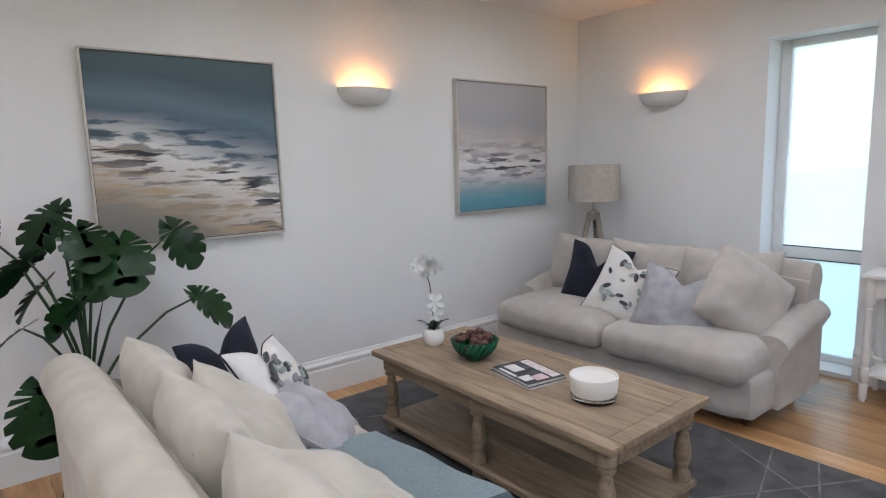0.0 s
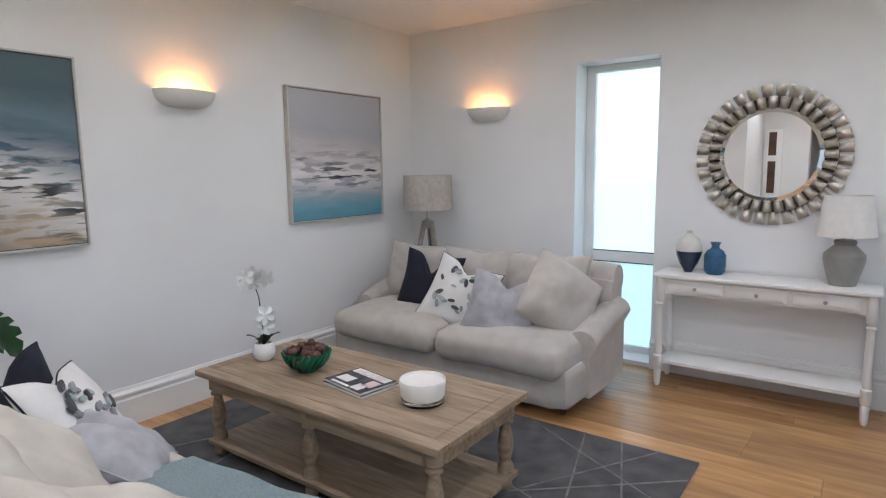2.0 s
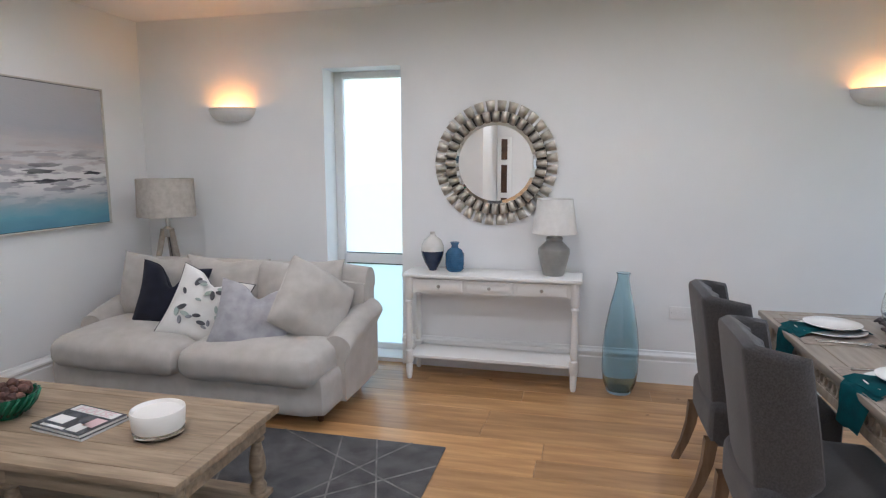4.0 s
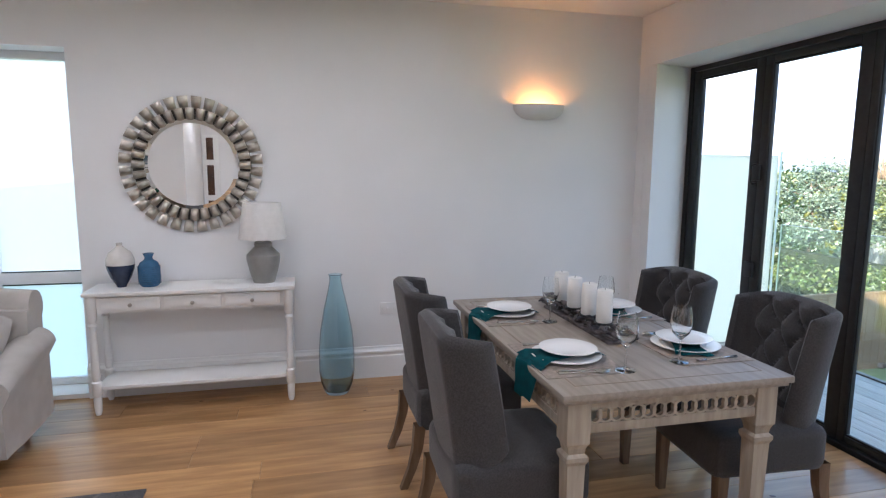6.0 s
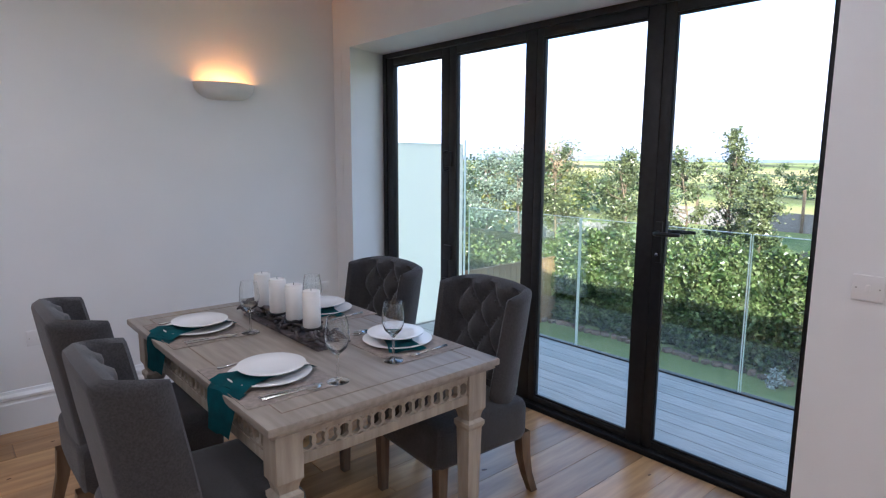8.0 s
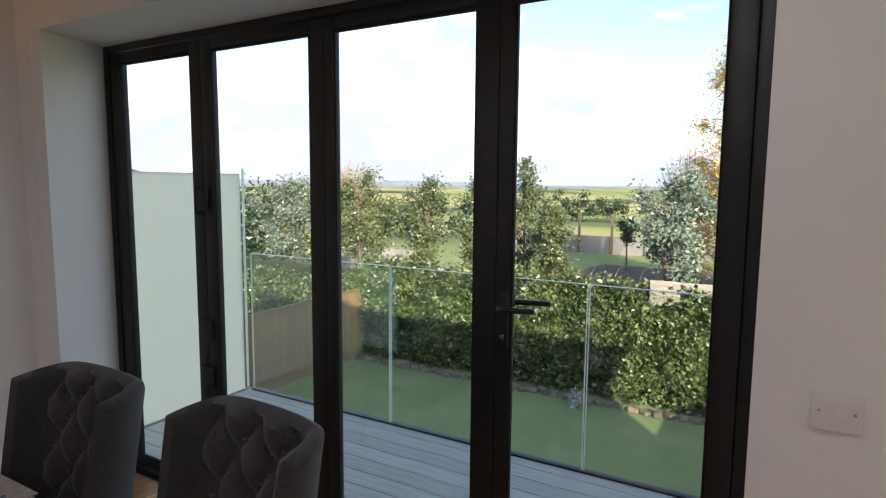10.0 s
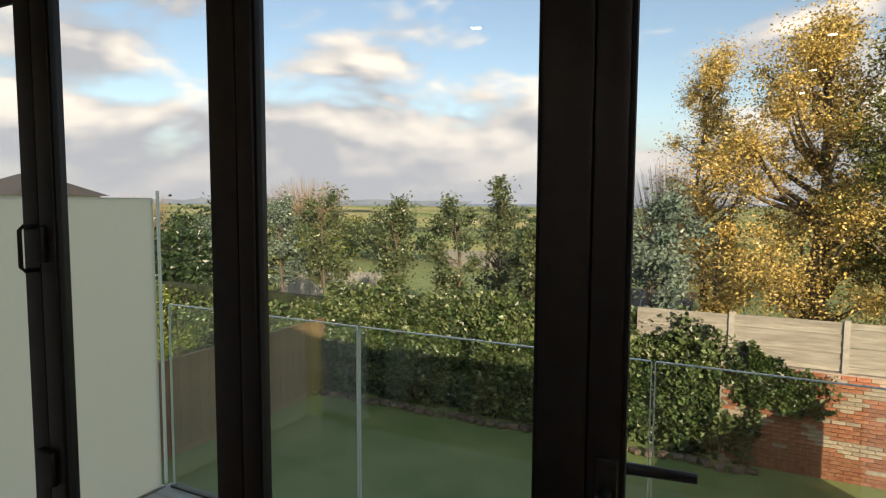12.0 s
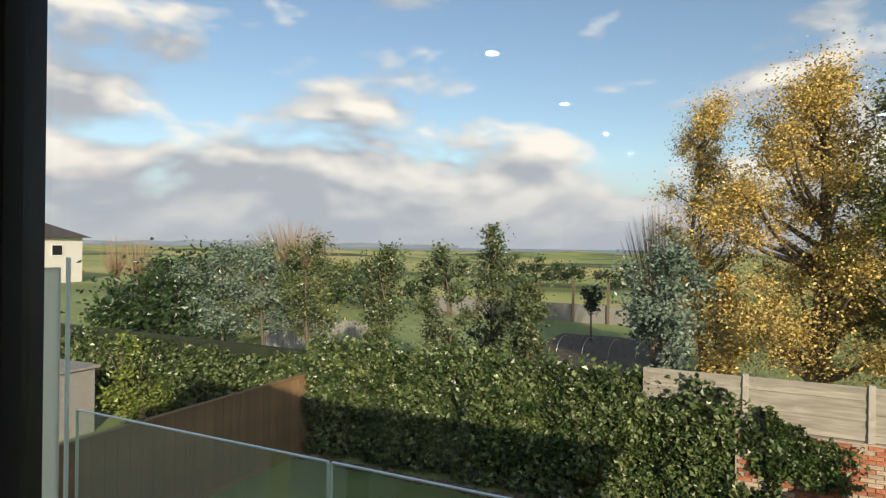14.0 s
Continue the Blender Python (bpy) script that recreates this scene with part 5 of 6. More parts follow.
# ---- place settings ----
plate_prof = [(0, 0.004), (0.070, 0.004), (0.075, 0.0), (0.080, 0.004), (0.125, 0.014), (0.127, 0.017), (0.124, 0.018), (0.080, 0.009), (0, 0.008)]
dinner = finish("dinner_plate", lathe([(r * 1.08, z) for r, z in plate_prof], 40), CERAMIC)
side_me = finish("side_plate", lathe([(r * 0.88, z) for r, z in plate_prof], 40), CERAMIC)
glass_me = finish("wine_glass", lathe([(0, 0), (0.036, 0.0), (0.036, 0.002), (0.006, 0.006), (0.004, 0.02), (0.004, 0.085), (0.010, 0.092), (0.032, 0.115), (0.041, 0.145), (0.038, 0.185), (0.032, 0.215), (0.031, 0.215), (0.0372, 0.185), (0.040, 0.145), (0.031, 0.116), (0.0, 0.096)], 28), CLEAR)


def napkin_bm(edge):
    """A folded napkin across the plate that falls over the table's edge (edge: its reach from the plate)."""
    bm = bmesh.new()
    rows = []
    path = [(0.14, 0.006), (0.11, 0.020), (0.06, 0.022), (0, 0.022), (-0.09, 0.022), (-0.125, 0.020)]
    if edge:
        path += [(-0.16, 0.008), (-edge + 0.02, 0.006), (-edge - 0.004, 0.0), (-edge - 0.016, -0.03), (-edge - 0.018, -0.08), (-edge - 0.02, -0.13)]
    else:
        path += [(-0.15, 0.010), (-0.19, 0.004)]
    for i, (y, z) in enumerate(path):
        w = 0.075 - 0.02 * math.sin(i * 0.7)
        rows.append([bm.verts.new((w * u + 0.012 * math.sin(i * 0.9), y, z + 0.004 * math.cos(u * 5 + i))) for u in (-1, -0.6, -0.2, 0.2, 0.6, 1)])
    for a, b in zip(rows, rows[1:]):
        for k in range(5):
            bm.faces.new((a[k], a[k + 1], b[k + 1], b[k]))
    bmesh.ops.solidify(bm, geom=bm.faces[:], thickness=0.006)
    return bm


def fork_bm():
    bm = bmesh.new()
    tube([(0, -0.09, 0.003), (0, -0.03, 0.004), (0, 0.05, 0.004)], [0.006, 0.003, 0.003], 6, bm)
    for k in (-1.5, -0.5, 0.5, 1.5):
        tube([(0, 0.05, 0.004), (k * 0.005, 0.062, 0.005), (k * 0.005, 0.095, 0.006)], 0.0016, 5, bm)
    return bm


def spoon_bm():
    bm = tube([(0, -0.09, 0.003), (0, -0.03, 0.004), (0, 0.055, 0.004)], [0.006, 0.003, 0.003], 6)
    bmesh.ops.create_uvsphere(bm, u_segments=12, v_segments=8, radius=1, matrix=Matrix.Translation((0, 0.075, 0.005)) @ Matrix.Diagonal((0.017, 0.026, 0.005, 1)))
    return bm


def knife_bm():
    return boxes((-0.005, 0.005, -0.09, 0.0, 0.001, 0.006), (-0.008, 0.007, 0.0, 0.115, 0.002, 0.004), bevel=0.001)


FORK, SPOON, KNIFE = finish("fork", fork_bm(), STEEL), finish("spoon", spoon_bm(), STEEL), finish("knife", knife_bm(), STEEL)
for k, (x, y, turn) in enumerate(((2.64, -0.955, 180), (3.34, -0.965, 180), (2.665, -1.50, 0), (3.28, -1.52, 0))):
    m = pose(x, y, TZ, 0, 0, turn)
    G = "place settings"
    single("placemat", box(-0.21, 0.21, -0.165, 0.155, 0.0008, 0.0035, 0.001), MAT, "thin brown woven placemat on the dining table", "placemat", m, "placemats")
    for nm, me, lab, mm in (("dinner_plate", dinner, "large white china dinner plate on a placemat", pose(0, 0, 0.004)), ("side_plate", side_me, "white china plate on a teal napkin", pose(0.005, 0.005, 0.030))):
        tagged(new(nm, me), lab, "plate", G).matrix_basis = m @ mm
    single("napkin", napkin_bm(0.175 if k < 2 else 0), TEAL, "folded teal napkin between two white plates" if k > 1 else "teal napkin between plates, hanging over the table edge", "napkin", m @ pose(0, 0, 0.004, 0, 0, 12 if k < 2 else 70), "napkins")
    for nm, me, dx in (("fork", FORK, -0.175), ("knife", KNIFE, 0.165), ("spoon", SPOON, 0.185)):
        tagged(new(nm, me), "polished steel %s beside the plates" % nm, "cutlery", "cutlery").matrix_basis = m @ pose(dx, -0.02, 0.004, 0, 0, 4 if dx < 0 else -5)
    tagged(new("wine_glass", glass_me), "clear stemmed wine glass on the dining table", "wine glass", "wine glasses").matrix_basis = m @ pose(0.19 if k < 2 else -0.17, 0.145, 0.0045)

# centrepiece of driftwood with pillar candles
rng = random.Random(12)
cen = thing("centrepiece", "dark driftwood candle tray down the table's middle", "centrepiece", pose(3.10, -1.25, TZ))
part("tray", box(-0.34, 0.34, -0.05, 0.05, 0.001, 0.012, 0.003), DRIFT, cen)
for k in range(95):
    x, y, a = rng.uniform(-0.36, 0.36), rng.uniform(-0.075, 0.075), rng.uniform(0, 6.28)
    ln, z = rng.uniform(0.02, 0.06), rng.uniform(0.016, 0.058)
    part("driftwood_piece", tube([(x - ln * math.cos(a), y - 0.5 * ln * math.sin(a), z), (x, y, z + rng.uniform(0, 0.012)), (x + ln * math.cos(a), y + 0.5 * ln * math.sin(a), z + rng.uniform(-0.01, 0.012))], [0.005, rng.uniform(0.007, 0.012), 0.004], 6), DRIFT, cen)
for k, x in enumerate((3.335, 3.185, 3.035, 2.89)):
    pc = thing("pillar_candle", "white pillar candle on the driftwood tray", "candle", pose(x, -1.25, TZ + 0.012), "pillar candles")
    part("wax", lathe([(0, 0.05), (0.032, 0.05), (0.035, 0.054), (0.035, 0.190), (0.032, 0.195), (0, 0.193)], 28), WAX, pc)
    part("holder", lathe([(0, 0.0), (0.02, 0.0), (0.012, 0.02), (0.012, 0.038), (0.042, 0.044), (0.042, 0.049), (0, 0.049)], 24), BLACKALU, pc)
    part("wick", tube([(0, 0, 0.19), (0.001, 0, 0.203)], 0.0012, 5), BLACKALU, pc)


# ---- monstera on a hairpin stand ----
def monstera_leaf(size, seed):
    rng = random.Random(seed)
    bm = bmesh.new()
    out_line = []
    n = 160
    for k in range(n + 1):
        t = -math.pi + 2 * math.pi * k / n
        r = 0.55 + 0.30 * math.cos(t) + 0.10 * math.cos(2 * t)
        if abs(abs(t) - math.pi) < 0.25:
            r *= 0.35 + 2.4 * abs(abs(t) - math.pi)
        side = abs(t)
        for c in (0.42, 0.72, 1.02, 1.32, 1.64, 1.98):
            d = abs(side - c - 0.06 * (seed % 3))
            if d < 0.050:
                r *= 0.36 + 0.10 * ((seed + round(c * 10)) % 3)
        out_line.append((r * math.cos(t), r * math.sin(t) * 0.95))
    def lift(x, y):
        return 0.10 * abs(y) - 0.22 * max(0, x) ** 2 + 0.03 * math.sin(7 * y + seed)
    mid = [bm.verts.new((x * size, 0, lift(x, 0) * size)) for x in (-0.15, 0.0, 0.2, 0.4, 0.6, 0.8)]
    rim = [bm.verts.new((x * size, y * size, lift(x, y) * size)) for x, y in out_line]
    def nearest(v):
        return min(mid, key=lambda q: abs(q.co.x - 0.8 * v.co.x + 0.12 * size * 0))
    for a, b in zip(rim, rim[1:]):
        p, q = nearest(a), nearest(b)
        try:
            if p is q:
                bm.faces.new((a, b, p))
            else:
                bm.faces.new((a, b, q))
                bm.faces.new((a, q, p))
        except ValueError:
            pass
    bmesh.ops.solidify(bm, geom=bm.faces[:], thickness=0.002)
    bmesh.ops.recalc_face_normals(bm, faces=bm.faces)
    return bm


plant = thing("potted_plant", "large dark green monstera in a pot on hairpin legs", "house plant", pose(0.80, 3.20, 0))
part("pot", lathe([(0, 0.20), (0.13, 0.20), (0.15, 0.23), (0.165, 0.46), (0.16, 0.48), (0.148, 0.47), (0.14, 0.42), (0, 0.42)], 28), GREYCER, plant)
for k in range(3):
    a = 2 * math.pi * k / 3 + 0.6
    c, s = math.cos(a), math.sin(a)
    part("hairpin_leg", tube([(0.10 * c - 0.03 * s, 0.10 * s + 0.03 * c, 0.205), (0.16 * c - 0.004 * s, 0.16 * s + 0.004 * c, 0.006), (0.16 * c + 0.004 * s, 0.16 * s - 0.004 * c, 0.006), (0.10 * c + 0.03 * s, 0.10 * s - 0.03 * c, 0.205)], 0.005, 6), BLACKALU, plant)
LEAVES = ((-0.17, -0.08, 1.10, 0.21, -35, 10, 150), (-0.05, 0.03, 1.28, 0.24, -48, -14, 200), (0.17, -0.05, 1.12, 0.25, -50, 12, 260), (0.40, -0.02, 1.17, 0.22, -55, 35, 330), (0.46, -0.12, 0.86, 0.22, -40, 15, 330), (-0.02, -0.12, 0.92, 0.20, -40, -10, 190), (-0.30, -0.02, 1.22, 0.24, -45, 0, 215), (-0.22, -0.14, 0.84, 0.20, -30, 5, 170), (-0.20, -0.35, 0.62, 0.25, -72, 0, 275), (0.08, 0.06, 1.05, 0.20, -50, 5, 250), (-0.12, 0.05, 0.98, 0.20, -45, 0, 160), (0.02, -0.05, 1.20, 0.2, -50, 5, 285))
for k, (x, y, z, s, tilt, roll, az) in enumerate(LEAVES):
    part("leaf_stem", tube([(0.02 * math.cos(k), 0.02 * math.sin(k), 0.42), (0.25 * x, 0.25 * y, 0.42 + 0.45 * (z - 0.42)), (0.7 * x, 0.7 * y, 0.42 + 0.86 * (z - 0.42)), (x, y, z)], [0.009, 0.007, 0.006, 0.004], 7), STEMG, plant)
    part("leaf", monstera_leaf(s, k), MONSTERA, plant, at=Matrix.Translation((x, y, z)) @ pose(0, 0, 0, 0, 0, az) @ pose(0, 0, 0, roll, -tilt, 0))

# ---- oak floor planks ----
rng = random.Random(21)
plank_mesh = {}
y_planks = []
x = XW
knots = []
while x > -1.2:
    w = 0.185
    y = YP - 0.02 - rng.uniform(0.2, 1.6)
    cuts = [YP]
    while y > -2.77:
        cuts.append(y)
        y -= rng.choice((1.5, 1.75, 2.0, 2.2))
    cuts.append(-2.775 if OX0 - 0.1 < x < OX1 + 0.3 else -2.46)
    for a, b in zip(cuts, cuts[1:]):
        if a - b < 0.05:
            continue
        key = round(a - b, 2)
        if key not in plank_mesh:
            plank_mesh[key] = finish("plank", box(-w / 2 + 0.0007, w / 2 - 0.0007, -(a - b) / 2 + 0.0007, (a - b) / 2 - 0.0007, -0.014, 0.0, 0.0012, 1), OAK, False)
        y_planks.append((plank_mesh[key], x - w / 2, (a + b) / 2))
        for q in range(rng.choice((0, 0, 0, 1, 1))):
            knots.append((x - w / 2 + rng.uniform(-0.06, 0.06), rng.uniform(b + 0.1, a - 0.1) if a - b > 0.3 else (a + b) / 2, rng.uniform(0.006, 0.014)))
    x -= w
planked = tagged(new("floor_boards"), "warm oak plank floor with a few dark knots", kind="structure")
for me, px, py in y_planks:
    child("plank", me, planked, pose(px, py, 0))
structure("floor_rest", box(XR, -1.24, -2.46, YP, -0.014, 0.0), OAK, "oak floor farther back in the room")
kn = finish("knot", lathe([(0, -0.001), (1, -0.001), (0.8, 0.0006), (0, 0.0006)], 10), KNOT)
for px, py, r in knots:
    child("knot", kn, planked, pose(px, py, 0, 0, 0, rng.uniform(-20, 20)) @ Matrix.Diagonal((r * 0.7, r * 1.3, 1, 1)))

# ---- balcony ----
DZ = -0.085
deck = tagged(new("balcony_deck"), "pale weathered timber balcony deck", kind="structure")
part("joist_frame", box(-3.2, 5.16, -4.24, -2.9, DZ - 0.22, DZ - 0.03), RENDERCOAT, deck)
board = finish("board", box(-4.15, 4.15, -0.0655, 0.0655, -0.028, 0.0, 0.003, 1), DECK, False)
for k in range(10):
    child("board", board, deck, pose(0.99, -2.94 - 0.1345 * k, DZ))
GZ0, GZ1, GYB = DZ - 0.06, 1.005, -4.19
bal = thing("glass_balustrade", "frameless clear glass balustrade along the balcony edge", "balustrade")
for a, b in ((3.762, 5.075), (2.418, 3.744), (1.072, 2.400), (-0.274, 1.054), (-1.62, -0.292)):
    pn = part("pane", box(a, b, GYB - 0.006, GYB + 0.006, GZ0, GZ1), BALUSTRADE, bal)
    pn.visible_shadow = False
    part("polished_edge", boxes((a, b, GYB - 0.0065, GYB + 0.0065, GZ1, GZ1 + 0.004), (a - 0.004, a, GYB - 0.0065, GYB + 0.0065, GZ0, GZ1), (b, b + 0.004, GYB - 0.0065, GYB + 0.0065, GZ0, GZ1)), GLASSEDGE, pn)
part("base_channel", box(-1.63, 5.09, GYB - 0.03, GYB + 0.02, DZ - 0.14, DZ + 0.012, 0.003), BLACKALU, bal)
scr = thing("privacy_screen", "tall frosted glass privacy screen at the balcony's end", "privacy screen")
sp = part("pane", box(5.128, 5.138, -4.14, -2.93, DZ + 0.012, 1.615), FROST, scr)
part("polished_edge", boxes((5.127, 5.139, -4.144, -4.14, DZ + 0.012, 1.615), (5.127, 5.139, -4.14, -2.93, 1.615, 1.619)), GLASSEDGE, scr)
part("end_strip", box(5.126, 5.14, -4.185, -4.172, DZ + 0.012, 1.66), GLASSEDGE, scr)
part("base_channel", box(5.115, 5.15, -4.16, -2.91, DZ, DZ + 0.012), NICKEL, scr)

# ---- garden and land ----
GZ = -3.4


def land_material():
    m = material("grass_land", (0.19, 0.25, 0.075), (0.29, 0.33, 0.125), 0.9, 0.95, bump=0.6, bump_scale=30, detail=8)
    t = m.node_tree
    p = t.nodes["Principled BSDF"]
    co = t.nodes.new("ShaderNodeTexCoord")
    sp = t.nodes.new("ShaderNodeSeparateXYZ")
    far = t.nodes.new("ShaderNodeMapRange")
    far.inputs["From Min"].default_value, far.inputs["From Max"].default_value = -32, -60
    no = t.nodes.new("ShaderNodeTexNoise")
    no.inputs["Scale"].default_value, no.inputs["Detail"].default_value = 0.022, 7
    ma = t.nodes.new("ShaderNodeMapping")
    ma.inputs["Scale"].default_value = (0.55, 1.6, 1)
    ra = t.nodes.new("ShaderNodeValToRGB")
    e = ra.color_ramp.elements
    e[0].position, e[0].color = 0.36, (0.06, 0.07, 0.02, 1)
    e[1].position, e[1].color = 0.66, (0.52, 0.42, 0.18, 1)
    e.new(0.46).color = (0.24, 0.30, 0.075, 1)
    e.new(0.56).color = (0.40, 0.38, 0.12, 1)
    mx = t.nodes.new("ShaderNodeMixRGB")
    old = p.inputs["Base Color"].links[0].from_socket
    t.links.new(co.outputs["Object"], sp.inputs[0])
    t.links.new(sp.outputs["Y"], far.inputs["Value"])
    t.links.new(co.outputs["Object"], ma.inputs["Vector"])
    t.links.new(ma.outputs["Vector"], no.inputs["Vector"])
    t.links.new(no.outputs["Fac"], ra.inputs["Fac"])
    t.links.new(far.outputs["Result"], mx.inputs["Fac"])
    t.links.new(old, mx.inputs["Color1"])
    t.links.new(ra.outputs["Color"], mx.inputs["Color2"])
    t.links.new(mx.outputs["Color"], p.inputs["Base Color"])
    return m


bm = bmesh.new()
xs = [-2500, -900, -400] + [-200 + 14 * k for k in range(43)] + [600, 1000, 2500]
ys = [60, 10, -3, -8, -14, -20, -28] + [-36 - 12 * k for k in range(32)] + [-440, -520, -640]
grid = []
for y in ys:
    row = []
    for x in xs:
        f = min(1.0, max(0.0, (-y - 45) / 120))
        h = f * (1.9 * noise.noise(Vector((x / 38, y / 26, 0))) + 1.0 * noise.noise(Vector((x / 13, y / 11, 3)))) + 1.6 * f
        row.append(bm.verts.new((x, y, GZ + max(-0.3, h))))
    grid.append(row)
for a, b in zip(grid, grid[1:]):
    for k in range(len(xs) - 1):
        bm.faces.new((a[k], b[k], b[k + 1], a[k + 1]))
bmesh.ops.recalc_face_normals(bm, faces=bm.faces)
structure("ground", bm, land_material(), "mown lawn, then rough golden links land to the coast", True)
SEA = material("grey_sea", (0.20, 0.25, 0.29), (0.26, 0.31, 0.35), 0.01, 0.5)
structure("water", box(-4000, 4000, -4900, -560, -6.0, GZ - 0.05), SEA, "flat grey sea on the horizon")
# Distance haze is put into this blue-grey, as no air is modelled.
HILLS = material("hazed_far_hills", (0.22, 0.26, 0.30), (0.26, 0.30, 0.34), 0.01, 0.95)
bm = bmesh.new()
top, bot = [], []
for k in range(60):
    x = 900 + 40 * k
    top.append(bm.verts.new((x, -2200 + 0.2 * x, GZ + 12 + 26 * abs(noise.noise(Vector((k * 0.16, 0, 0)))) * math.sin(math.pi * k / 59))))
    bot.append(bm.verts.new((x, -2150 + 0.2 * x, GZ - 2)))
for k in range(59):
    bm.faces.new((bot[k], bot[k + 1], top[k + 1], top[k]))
structure("backdrop_hills", bm, HILLS, "low hills across the water, haze put into their colour")


# ---- foliage ----
def leaf_stuff(name, centres, size, mat, seed, stretch=0.6):
    """Many small bent leaves, each four triangles, round the given centres."""
    rs = np.random.RandomState(seed)
    c = np.asarray(centres, dtype=np.float64)
    n = len(c)
    d = rs.normal(size=(n, 3))
    d[:, 2] *= 0.7
    d /= np.linalg.norm(d, axis=1)[:, None]
    q = rs.normal(size=(n, 3))
    s = np.cross(d, q)
    s /= np.linalg.norm(s, axis=1)[:, None]
    up = np.cross(s, d)
    ln = (size * rs.uniform(0.6, 1.3, n))[:, None]
    w = ln * stretch
    v = np.stack([c - d * ln, c + s * w + up * w * 0.35, c + d * ln, c - s * w + up * w * 0.35], axis=1).reshape(-1, 3)
    i = np.arange(n) * 4
    f = np.concatenate([np.stack([i, i + 1, i + 2], 1), np.stack([i, i + 2, i + 3], 1)])
    me = bpy.data.meshes.new(name)
    me.from_pydata(v.tolist(), [], f.tolist())
    me.materials.append(mat)
    return me


def foliage(name, a, b, per=0.45):
    m = material(name, a, b, 2.2, 0.35, per=per, island=True)
    p = m.node_tree.nodes["Principled BSDF"]
    p.inputs["Subsurface Weight"].default_value = 0.0
    return m


IVY = foliage("ivy_leaf", (0.028, 0.055, 0.016), (0.085, 0.12, 0.036), 0.7)
IVYLIGHT = foliage("ivy_leaf_pale", (0.085, 0.12, 0.04), (0.20, 0.23, 0.10), 0.6)
HOLM = foliage("evergreen_leaf", (0.055, 0.085, 0.035), (0.13, 0.155, 0.065))
SILVERG = foliage("silver_green_leaf", (0.10, 0.15, 0.11), (0.18, 0.23, 0.17))
GOLD = foliage("golden_leaf", (0.44, 0.31, 0.075), (0.62, 0.46, 0.15), 0.6)
OLIVE = foliage("olive_leaf", (0.07, 0.09, 0.02), (0.15, 0.16, 0.035))
RUST = foliage("rust_bracken", (0.28, 0.115, 0.025), (0.42, 0.20, 0.045))
DARKG = foliage("dark_bush_leaf", (0.016, 0.034, 0.010), (0.04, 0.07, 0.02))
LIMEG = foliage("yellow_green_leaf", (0.11, 0.15, 0.025), (0.19, 0.23, 0.05))
BARK = material("bark", (0.10, 0.075, 0.05), (0.19, 0.15, 0.10), 9, 0.95, bump=0.6, bump_scale=25, stretch=(3, 3, 0.6))
TWIG = material("bare_twig", (0.22, 0.15, 0.09), (0.32, 0.23, 0.15), 5, 0.9)
# near-black colour that paints the shade deep between the ivy leaves
CORE = material("ivy_inner_shade", (0.012, 0.020, 0.008), (0.03, 0.04, 0.015), 6, 1.0)


def clump_cloud(rng, clumps, per, spread, flat=0.8):
    pts = []
    for x, y, z, r in clumps:
        k = int(per * (r / spread) ** 2)
        g = rng.normal(size=(k, 3))
        g /= np.linalg.norm(g, axis=1)[:, None]
        g *= (np.abs(rng.normal(size=k)) * 0.62 + 0.25 * rng.uniform(size=k))[:, None] * r
        g[:, 2] *= flat
        pts.append(g + np.array((x, y, z)))
    return np.concatenate(pts)


